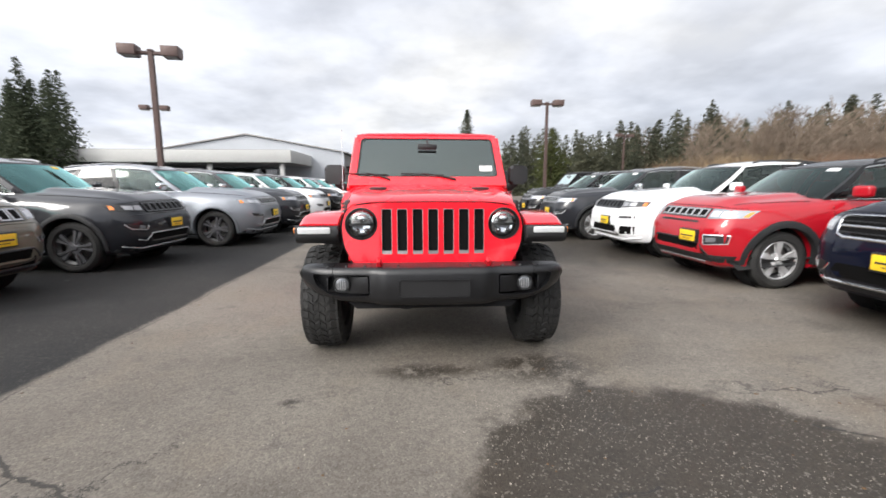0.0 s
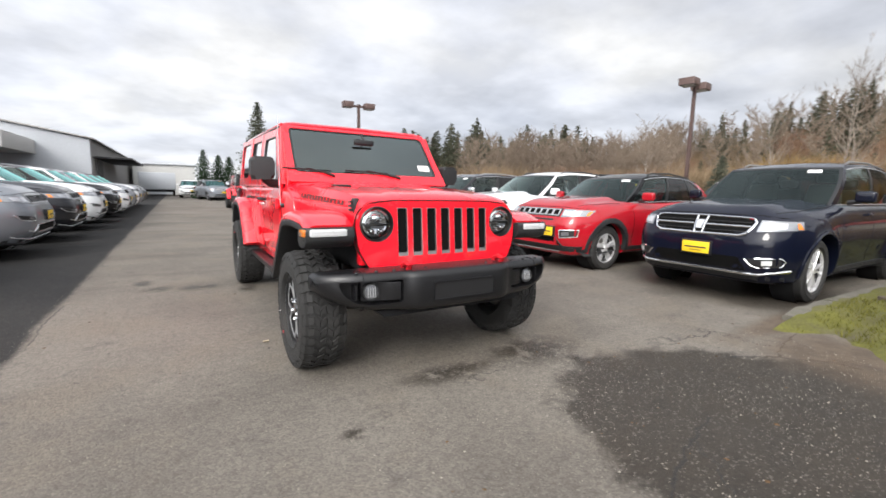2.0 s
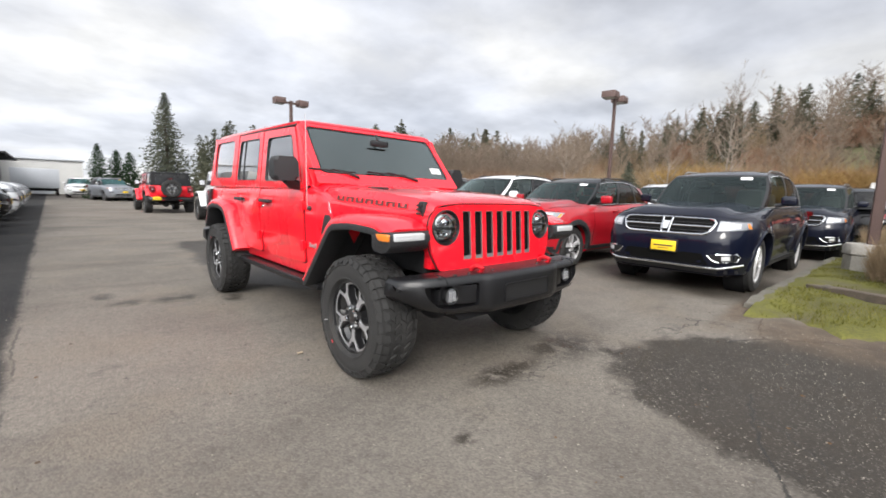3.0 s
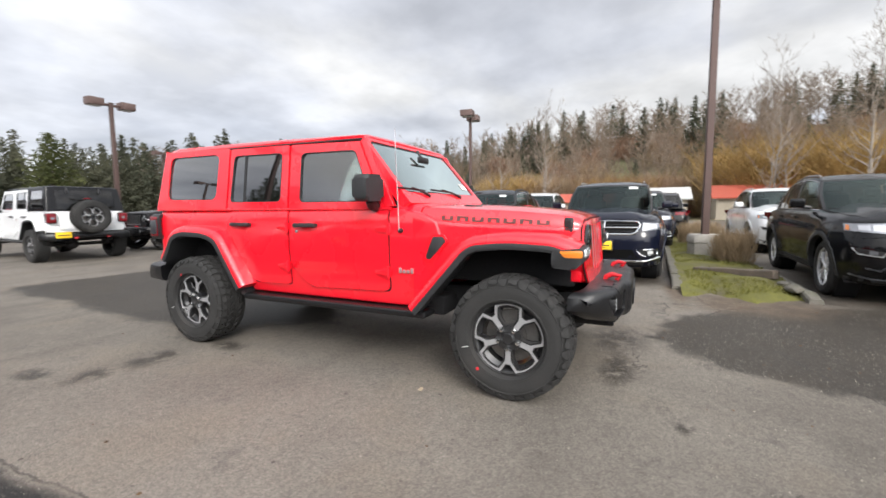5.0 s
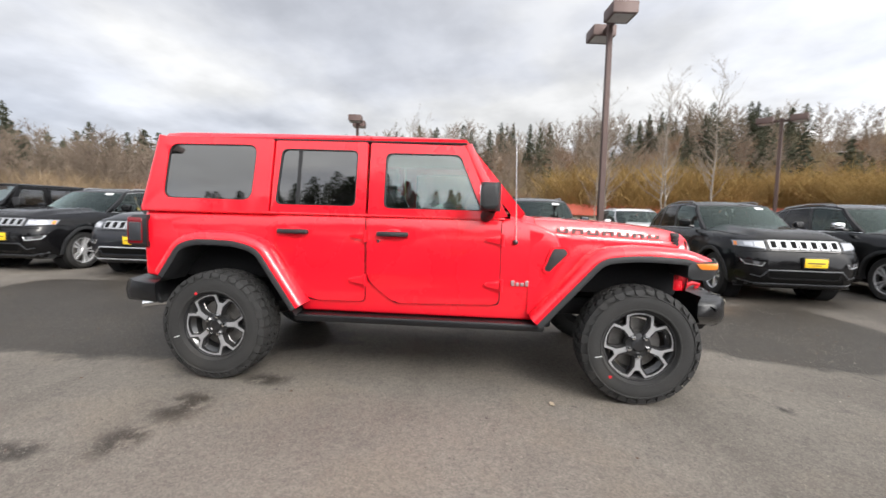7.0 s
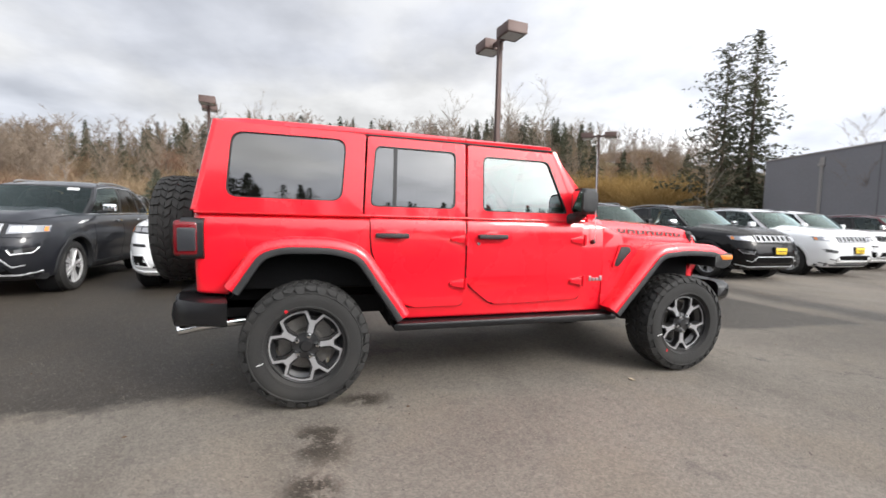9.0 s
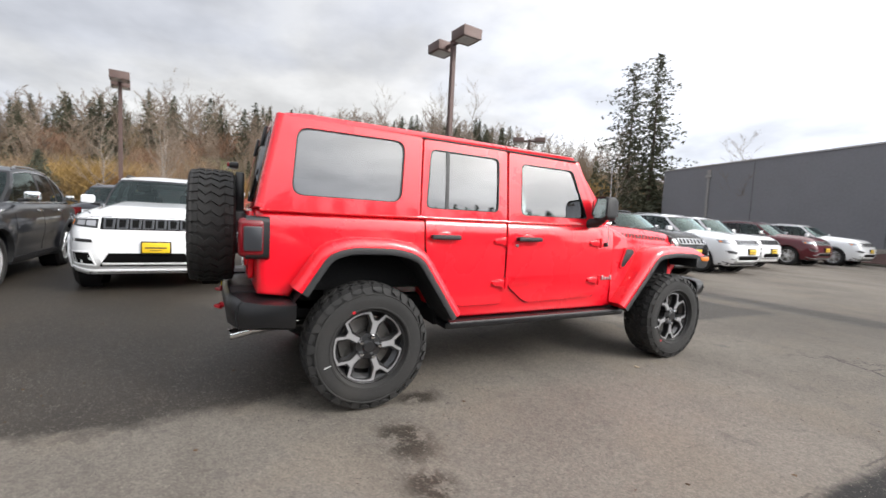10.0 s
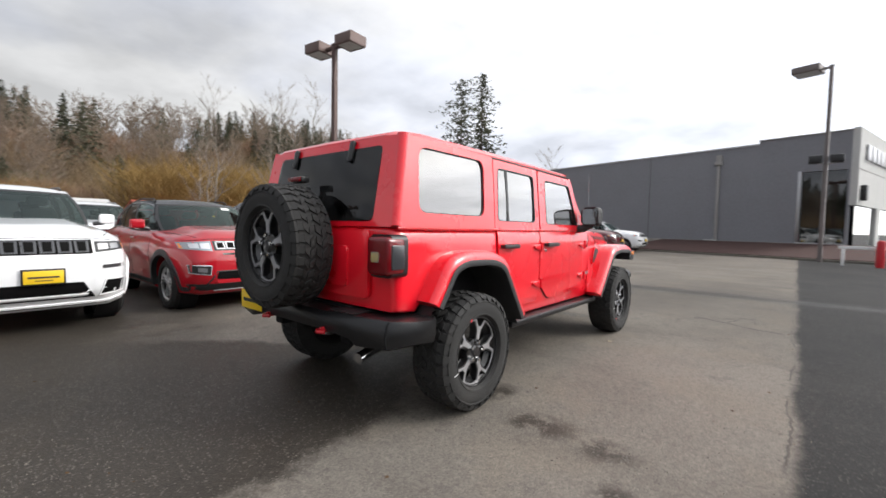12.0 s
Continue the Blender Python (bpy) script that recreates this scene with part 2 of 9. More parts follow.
GLASS = glass_material("window_glass", (0.66, 0.76, 0.73), dust=0.012, gloss=1.0, sheen=(0.85, 1.0, 0.96))
GLASS_HERO = glass_material("clean_window_glass", (0.66, 0.76, 0.73), dust=0.01, gloss=3.0)
GLASS_DEEP = glass_material("clean_privacy_glass", (0.10, 0.11, 0.12), dust=0.01, gloss=3.2)
SATIN = material("satin_chrome", (0.60, 0.61, 0.63), rough=0.24, metal=0.55, vary=0.06, scale=7)
GLASS_SCREEN = glass_material("windscreen_glass", (0.44, 0.54, 0.51), dust=0.012, gloss=1.5, sheen=(0.88, 1.0, 0.97), steep=14.0)
# dim copy for windscreens facing -x: tint darkened, sky reflection turned down
GLASS_CAR = glass_material("dim_windscreen_glass", (0.27, 0.34, 0.32), dust=0.008, gloss=0.55, sheen=(0.82, 1.0, 0.96), steep=3.0)
# bright copy for windscreens facing +x: sky reflection put into tint and sheen
GLASS_SKYLIT = glass_material("skylit_windscreen_glass", (0.22, 0.42, 0.40), dust=0.008, gloss=2.1, sheen=(0.50, 0.92, 0.88))
GLASS_TINT = glass_material("privacy_glass", (0.10, 0.11, 0.12), gloss=0.75)
BUMPER = material("moulded_bumper_black", (0.008, 0.008, 0.009), rough=0.33, vary=0.2, scale=6, bump=0.12, bump_scale=500, spec=0.5)
LENS_BAR = material("white_lamp_bar", (0.70, 0.71, 0.72), rough=0.2, metal=0.2, vary=0.08, scale=30, coat=1.0)
GLASS_CLEAR = glass_material("lamp_glass", (0.92, 0.94, 0.95), dust=0.01)
MIRROR = material("mirror_silver", (0.8, 0.8, 0.8), rough=0.03, metal=1.0, vary=0.01, scale=3)


# ---- building blocks ----
def finish(name, bm, mat, smooth=38):
    me = bpy.data.meshes.new(name)
    bmesh.ops.recalc_face_normals(bm, faces=bm.faces[:])
    bm.to_mesh(me)
    bm.free()
    if smooth:
        me.polygons.foreach_set("use_smooth", [True] * len(me.polygons))
        me.set_sharp_from_angle(angle=radians(smooth))
    me.materials.append(mat)
    return me


def part(name, bm, mat, parent=None, label="", smooth=38):
    ob = new(name, finish(name, bm, mat, smooth))
    if parent is not None:
        ob.parent = parent
    if label:
        tagged(ob, label)
    return ob


def share(name, me, parent, m=None, label=""):
    ob = new(name, me)
    ob.parent = parent
    if m is not None:
        ob.matrix_basis = m
    if label:
        tagged(ob, label)
    return ob


def thing(name, label, category, group="", m=None, kind=""):
    ob = new(name)
    ob.empty_display_size = 0.2
    if m is not None:
        ob.matrix_basis = m
    return tagged(ob, label, category, group, kind)


def box(bm, x0, x1, y0, y1, z0, z1, bevel=0.0, seg=2):
    vs = [bm.verts.new(p) for p in ((x0, y0, z0), (x1, y0, z0), (x1, y1, z0), (x0, y1, z0),
                                    (x0, y0, z1), (x1, y0, z1), (x1, y1, z1), (x0, y1, z1))]
    fs = [bm.faces.new([vs[i] for i in q]) for q in ((0, 3, 2, 1), (4, 5, 6, 7), (0, 1, 5, 4), (1, 2, 6, 5), (2, 3, 7, 6), (3, 0, 4, 7))]
    if bevel:
        es = list({e for f in fs for e in f.edges})
        bmesh.ops.bevel(bm, geom=es, offset=bevel, segments=seg, affect="EDGES", profile=0.5)
    return vs


def boxm(*a, **k):
    bm = bmesh.new()
    box(bm, *a, **k)
    return bm


def loft(bm, rings, closed=True, caps=True):
    vr = [[bm.verts.new(p) for p in r] for r in rings]
    n = len(vr[0])
    for a, b in zip(vr, vr[1:]):
        for i in range(n if closed else n - 1):
            j = (i + 1) % n
            bm.faces.new((a[i], a[j], b[j], b[i]))
    if caps and closed:
        bm.faces.new(vr[0][::-1])
        bm.faces.new(vr[-1])
    return vr


def prism(bm, pts, put, a, b, bevel=0.0, seg=2):
    """Extrude a 2D outline: put(u, v, w) places it, from w = a to w = b."""
    r0 = [bm.verts.new(put(u, v, a)) for u, v in pts]
    r1 = [bm.verts.new(put(u, v, b)) for u, v in pts]
    n = len(pts)
    f0, f1 = bm.faces.new(r0[::-1]), bm.faces.new(r1)
    for i in range(n):
        bm.faces.new((r0[i], r0[(i + 1) % n], r1[(i + 1) % n], r1[i]))
    if bevel:
        es = list(set(f0.edges) | set(f1.edges))
        bmesh.ops.bevel(bm, geom=es, offset=bevel, segments=seg, affect="EDGES", profile=0.5, clamp_overlap=True)


def rrect(u0, u1, v0, v1, r, n=4, shear=0.0):
    """Rounded rectangle, counter-clockwise; shear moves the top along u."""
    pts = []
    for cu, cv, a0 in ((u1 - r, v1 - r, 0), (u0 + r, v1 - r, 90), (u0 + r, v0 + r, 180), (u1 - r, v0 + r, 270)):
        for i in range(n + 1):
            a = radians(a0 + 90 * i / n)
            pts.append((cu + r * math.cos(a), cv + r * math.sin(a)))
    return [(u + shear * (v - v0) / (v1 - v0), v) for u, v in pts]


def rounded(pts, r, n=4):
    """Round the corners of an outline; r is one radius or one for each corner."""
    out = []
    k = len(pts)
    for i in range(k):
        p, q, s = Vector(pts[i - 1]), Vector(pts[i]), Vector(pts[(i + 1) % k])
        ri = r[i] if isinstance(r, (list, tuple)) else r
        d1, d2 = (p - q), (s - q)
        ri = min(ri, d1.length * 0.45, d2.length * 0.45)
        if ri < 1e-6:
            out.append(tuple(q))
            continue
        a, b = q + d1.normalized() * ri, q + d2.normalized() * ri
        for j in range(n + 1):
            t = j / n
            out.append(tuple((1 - t) ** 2 * a + 2 * t * (1 - t) * q + t * t * b))
    return out


def ring_panel(bm, outer, inner, put, a, b):
    """A flat frame: outer and inner outlines with the same number of points, from depth a to b."""
    n = len(outer)
    o0 = [bm.verts.new(put(u, v, a)) for u, v in outer]
    o1 = [bm.verts.new(put(u, v, b)) for u, v in outer]
    i0 = [bm.verts.new(put(u, v, a)) for u, v in inner]
    i1 = [bm.verts.new(put(u, v, b)) for u, v in inner]
    for k in range(n):
        j = (k + 1) % n
        for A, B in ((o1, i1), (i0, o0), (o0, o1), (i1, i0)):
            bm.faces.new((A[k], A[j], B[j], B[k]))


def tube(bm, pts, rad, n=8, caps=True):
    pts = [Vector(p) for p in pts]
    rad = rad if isinstance(rad, (list, tuple)) else [rad] * len(pts)
    rings = []
    ref = None
    for i, p in enumerate(pts):
        d = (pts[min(i + 1, len(pts) - 1)] - pts[max(i - 1, 0)]).normalized()
        if ref is None:
            ref = d.orthogonal().normalized()
        ref = (ref - d * ref.dot(d)).normalized()
        s = d.cross(ref)
        rings.append([p + (ref * math.cos(2 * math.pi * k / n) + s * math.sin(2 * math.pi * k / n)) * rad[i] for k in range(n)])
    loft(bm, rings, True, caps)


def lathe(bm, prof, n=32, put=lambda h, a, b: (h, a, b)):
    """Turn a profile of (radius, height) round an axis; put(height, a, b) places it."""
    rings = [[put(h, r * math.cos(2 * math.pi * k / n), r * math.sin(2 * math.pi * k / n)) for k in range(n)] for r, h in prof]
    loft(bm, rings, True, False)


def sphere(bm, c, r, n=10, m=6):
    rr = r if isinstance(r, (list, tuple)) else (r, r, r)
    rings = [[(c[0] + rr[0] * math.sin(math.pi * j / m) * math.cos(2 * math.pi * k / n),
               c[1] + rr[1] * math.sin(math.pi * j / m) * math.sin(2 * math.pi * k / n),
               c[2] - rr[2] * math.cos(math.pi * j / m)) for k in range(n)] for j in range(1, m)]
    vr = loft(bm, rings, True, False)
    a, b = bm.verts.new((c[0], c[1], c[2] - rr[2])), bm.verts.new((c[0], c[1], c[2] + rr[2]))
    for i in range(n):
        bm.faces.new((a, vr[0][(i + 1) % n], vr[0][i]))
        bm.faces.new((b, vr[-1][i], vr[-1][(i + 1) % n]))


def lerp(a, b, t):
    return a + (b - a) * t


def table(rows, x):
    """Piecewise smooth value from rows of (x, value...)."""
    if x <= rows[0][0]:
        return rows[0][1:] if len(rows[0]) > 2 else rows[0][1]
    for p, q in zip(rows, rows[1:]):
        if x <= q[0]:
            t = (x - p[0]) / (q[0] - p[0])
            v = tuple(lerp(a, b, t) for a, b in zip(p[1:], q[1:]))
            return v if len(v) > 1 else v[0]
    return rows[-1][1:] if len(rows[-1]) > 2 else rows[-1][1]


def outward(bm):
    """Turn the faces of a closed mesh outwards."""
    bmesh.ops.recalc_face_normals(bm, faces=bm.faces[:])
    if bm.calc_volume(signed=True) < 0:
        bmesh.ops.reverse_faces(bm, faces=bm.faces[:])
    return bm


def boolean_cut(me, cutters):
    """Take the cutter meshes away from a mesh, for good."""
    a = new("tmp_a", me)
    obs = [a]
    for i, c in enumerate(cutters):
        b = new("tmp_b", c)
        obs.append(b)
        md = a.modifiers.new("cut", "BOOLEAN")
        md.object, md.operation, md.solver = b, "DIFFERENCE", "EXACT"
    bpy.context.view_layer.update()
    out = bpy.data.meshes.new_from_object(a.evaluated_get(bpy.context.evaluated_depsgraph_get()))
    for o in obs:
        bpy.data.objects.remove(o)
    return out


# ---- wheels ----
def wheel_meshes(R, W, rim_r, blocks, style):
    """Meshes of one wheel with its outer face towards -x, centre at the origin: tyre, tread, rim, face, machined, nuts."""
    h = W / 2
    put = lambda x, a, b: (x, a, b)
    out = {}
    bm = bmesh.new()
    d = 0.013 if blocks else 0.0
    r0 = R - d
    prof = [(rim_r - 0.012, h * 0.62), (rim_r + 0.006, h * 0.80), (rim_r + 0.02, h * 0.93), ((rim_r + r0) / 2, h * 1.0), (r0 - 0.045, h * 0.97),
            (r0 - 0.018, h * 0.86), (r0 - 0.002, h * 0.70), (r0, h * 0.3), (r0, -h * 0.3), (r0 - 0.002, -h * 0.70), (r0 - 0.018, -h * 0.86),
            (r0 - 0.036, -h * 0.925), (r0 - 0.039, -h * 0.985), (r0 - 0.046, -h * 0.995), (r0 - 0.049, -h * 0.965), ((rim_r + r0) / 2 + 0.012, -h), ((rim_r + r0) / 2 - 0.016, -h * 0.992), (rim_r + 0.031, -h * 0.965), (rim_r + 0.028, -h * 0.99), (rim_r + 0.019, -h * 0.975), (rim_r + 0.015, -h * 0.91), (rim_r + 0.006, -h * 0.80), (rim_r - 0.012, -h * 0.62)]
    lathe(bm, prof, 48, put)
    out["tyre"] = finish("tyre", bm, RUBBER, 30)
    if blocks:
        bm = bmesh.new()
        rng = random.Random(5)
        nb = 36
        pitch = 2 * math.pi / nb

        def block(x0, x1, a0, a1, skew, top, edge=0.0):
            vs = []
            for rr, f in ((r0 - 0.016, 1.0), (top, 0.84)):
                m = (a0 + a1) / 2
                for aa, xx in ((a0, x0), (a1, x0), (a1 + skew, x1), (a0 + skew, x1)):
                    c = m + (skew if xx == x1 else 0)
                    q = rr - (edge if rr == top and abs(xx) > h * 0.72 else 0)
                    ang = c + (aa - c) * f
                    vs.append(bm.verts.new((xx, q * math.cos(ang), q * math.sin(ang))))
            for q in ((4, 5, 6, 7), (0, 1, 5, 4), (1, 2, 6, 5), (2, 3, 7, 6), (3, 0, 4, 7)):
                bm.faces.new([vs[i] for i in q])
        for k in range(nb):
            a = pitch * k
            # centre: four interlocking zigzag rows
            for row, (x0, x1) in enumerate(((-0.53, -0.31), (-0.27, -0.02), (0.02, 0.27), (0.31, 0.53))):
                sh = pitch * (0.0, 0.52, 0.18, 0.70)[row] + pitch * rng.uniform(-0.05, 0.05)
                sk = pitch * (0.42, -0.40, 0.40, -0.42)[row]
                f = rng.uniform(0.30, 0.36)
                block(x0 * h, x1 * h, a + sh - pitch * f, a + sh + pitch * f, sk, R - rng.uniform(0, 0.003))
            # shoulders: long and short lugs in turn
            for s in (-1, 1):
                sh = pitch * (0.25 if s > 0 else 0.0)
                out_ = 0.93 if k % 2 else 0.86
                x0, x1 = (0.55 * h, out_ * h) if s > 0 else (-out_ * h, -0.55 * h)
                block(x0, x1, a + sh - pitch * 0.40, a + sh + pitch * 0.40, pitch * 0.12, R - rng.uniform(0, 0.003), 0.018)
                # lug running down the side wall, with a scalloped foot
                rb = R - (0.060 if k % 2 else 0.044)
                outl = [(-0.45, R - 0.012), (0.45, R - 0.012), (0.45, R - 0.033), (0.30, rb + 0.004), (0.08, rb), (-0.22, rb + 0.010), (-0.45, R - 0.030)]
                lo, hi = [], []
                for fa, rr in outl:
                    base = h * (0.86 if rr > R - 0.02 else 0.985 if rr < R - 0.04 else 0.95)
                    ang = a + sh + fa * pitch
                    lo.append(bm.verts.new((s * (base - 0.012), rr * math.cos(ang), rr * math.sin(ang))))
                    hi.append(bm.verts.new((s * (base + 0.004), rr * math.cos(ang), rr * math.sin(ang))))
                bm.faces.new(hi)
                for i in range(len(outl)):
                    j = (i + 1) % len(outl)
                    bm.faces.new((lo[i], lo[j], hi[j], hi[i]))
        out["tread_block"] = finish("tread_block", bm, RUBBER, 30)
    # rim barrel and lip
    bm = bmesh.new()
    lathe(bm, [(rim_r - 0.001, -h * 0.72), (rim_r + 0.005, -h * 0.79), (rim_r - 0.003, -h * 0.79), (rim_r - 0.006, -h * 0.58),
               (rim_r - 0.045, -h * 0.3), (rim_r - 0.05, h * 0.5), (rim_r, h * 0.75)], 48, put)
    out["rim"] = finish("rim", bm, ALLOY_DARK, 35)
    # brake disc behind the spokes
    bm = bmesh.new()
    lathe(bm, [(0.0, -h * 0.10), (rim_r * 0.40, -h * 0.10), (rim_r * 0.42, -h * 0.02), (rim_r * 0.74, -h * 0.02), (rim_r * 0.74, h * 0.1), (0.0, h * 0.1)], 32, put)
    out["brake_disc"] = finish("brake_disc", bm, DISC, 30)
    face = bmesh.new()
    cut = bmesh.new()

    def P(r, a):
        return (r * math.sin(a), r * math.cos(a))
    pl = lambda u, v, w: (w, u, v)
    xo = -h * (0.66 if style == "fork" else 0.72)
    if style == "fork":
        for k in range(5):
            A = 2 * math.pi * k / 5
            D = radians
            ro = rim_r - 0.010
            half = [(0.33, 22), (0.45, 12.5), (0.62, 10.5), (0.90, 17.5), (0.915, 26), (0.92, 36.2), (0.972, 36.2), (0.972, 26), (0.972, 12.0), (0.82, 7.5), (0.74, 4.5)]
            pts = [P(rim_r * r, A + D(q)) for r, q in half] + [P(rim_r * r, A - D(q)) for r, q in half[::-1]]
            prism(face, pts, pl, xo + 0.055, xo + 0.002, 0.004, 1)
            mark = [(0.37, 12), (0.46, 8.4), (0.63, 7.2), (0.905, 16.2), (0.926, 25), (0.930, 36.1), (0.966, 36.1), (0.966, 26), (0.966, 13.0), (0.81, 8.4), (0.725, 5.6)]
            if k == 0:
                prism(cut, [P(rim_r * r, D(q)) for r, q in mark] + [P(rim_r * r, -D(q)) for r, q in mark[::-1]], pl, xo + 0.006, xo - 0.002)
        # polished lip and one lug nut
        lip, nut = bmesh.new(), bmesh.new()
        lathe(lip, [(rim_r * 0.974, xo + 0.008), (rim_r * 0.976, xo - 0.003), (rim_r * 0.992, xo - 0.006), (rim_r * 1.004, xo + 0.006)], 48, put)
        out["rim_lip"] = finish("rim_lip", lip, ALLOY_DARK, 30)
        c = P(rim_r * 0.285, 0.0)
        lathe(nut, [(0.0, xo - 0.022), (0.012, xo - 0.020), (0.017, xo - 0.008), (0.017, xo + 0.01)], 6, lambda hh, a, b, c=c: (hh, c[0] + a, c[1] + b))
        out["lug_nut"] = finish("lug_nut", nut, CHROME, 30)
    elif style in ("split", "black"):
        for k in range(10):
            A = 2 * math.pi * (k + (0.22 if k % 2 else -0.22)) / 10
            D = radians
            pts = [P(rim_r * 0.16, A - D(16)), P(rim_r * 0.55, A - D(5.2)), P(rim_r - 0.008, A - D(6.0)), P(rim_r - 0.008, A + D(6.0)), P(rim_r * 0.55, A + D(5.2)), P(rim_r * 0.16, A + D(16))]
            prism(face, pts, pl, xo + 0.045, xo, 0.006, 1)
    else:
        for k in range(5):
            A = 2 * math.pi * k / 5
            D = radians
            pts = [P(rim_r * 0.16, A - D(30)), P(rim_r * 0.45, A - D(13)), P(rim_r * 0.75, A - D(9.5)), P(rim_r - 0.008, A - D(12.5)), P(rim_r - 0.008, A + D(12.5)), P(rim_r * 0.75, A + D(9.5)), P(rim_r * 0.45, A + D(13)), P(rim_r * 0.16, A + D(30))]
            prism(face, pts, pl, xo + 0.045, xo, 0.01, 2)
    lathe(face, [(0.0, xo - 0.012), (rim_r * 0.14, xo - 0.010), (rim_r * 0.19, xo + 0.004), (rim_r * 0.36, xo + 0.012), (rim_r * 0.36, xo + 0.06)], 24, put)
    if style in ("split", "five"):
        lathe(face, [(rim_r - 0.016, xo + 0.02), (rim_r - 0.016, xo - 0.006), (rim_r - 0.006, xo - 0.012), (rim_r + 0.003, xo - 0.006)], 48, put)
    out["spokes"] = finish("spokes", face, ALLOY_DARK if style == "fork" else ALLOY_GREY if style == "black" else ALLOY, 32)
    if style == "fork":
        out["machined_face"] = finish("machined_face", cut, MACHINED, 30)
    else:
        cut.free()
    return out


def add_wheel(parent, meshes, x, y, z, flip=False, steer=0.0, name="wheel", spin=0.0):
    w = new(name, meshes["tyre"])
    w.name = name
    w.parent = parent
    w.matrix_basis = pose(x, y, z, spin, 0, (180 if flip else 0) + steer)
    for k in ("tread_block", "rim", "brake_disc", "spokes", "rim_lip"):
        if k in meshes:
            o = new(k, meshes[k])
            o.parent = w
            if k == "tread_block":
                tagged(o, "knobbly tread blocks", kind="stuff")
    for k in ("machined_face", "lug_nut"):
        for i in range(5 if k in meshes else 0):
            o = new(k, meshes[k])
            o.parent = w
            o.matrix_basis = pose(0, 0, 0, 72 * i)
    return w


HERO_WHEEL = wheel_meshes(0.402, 0.285, 0.234, True, "fork")
SIDE = lambda s: (lambda u, v, w: (s * w, u, v))         # outline in (y, z), depth outwards


def tumble(z):
    """Half width of the upper body by height."""
    h = max(0.0, z - 1.235)
    return 0.797 - 0.058 * h - 0.088 * h * h


def slices(bm, z0, z1, n):
    """Cut a mesh level by level, so that it can be bowed."""
    for i in range(n):
        bmesh.ops.bisect_plane(bm, geom=bm.verts[:] + bm.edges[:] + bm.faces[:], plane_co=(0, 0, lerp(z0, z1, (i + 0.5) / n)), plane_no=(0, 0, 1))
    return bm


def barrel(bm, depth=0.13, mid=0.98):
    """Bow the flanks of a body panel outwards about its middle height."""
    slices(bm, 0.56, 1.24, 9)
    bmesh.ops.bisect_plane(bm, geom=bm.verts[:] + bm.edges[:] + bm.faces[:], plane_co=(0, 0, 1.185), plane_no=(0, 0, 1))
    for v in bm.verts:
        if abs(v.co.x) > 0.7:
            v.co.x -= math.copysign(depth * (v.co.z - mid) ** 2 + 0.34 * max(0.0, v.co.z - 1.185), v.co.x)
    return bm


def round_tail(bm, y0, y1):
    """Round off the upright rear corners of the tub."""
    for i in range(6):
        bmesh.ops.bisect_plane(bm, geom=bm.verts[:] + bm.edges[:] + bm.faces[:], plane_co=(0, lerp(y0, y1, i / 6.2), 0), plane_no=(0, 1, 0))
    for v in bm.verts:
        if abs(v.co.x) > 0.7 and v.co.y > y0:
            d = min(1.0, (v.co.y - y0) / (y1 - y0))
            v.co.x -= math.copysign((y1 - y0) * (1 - math.sqrt(max(0.0, 1 - d * d))), v.co.x)
    return bm


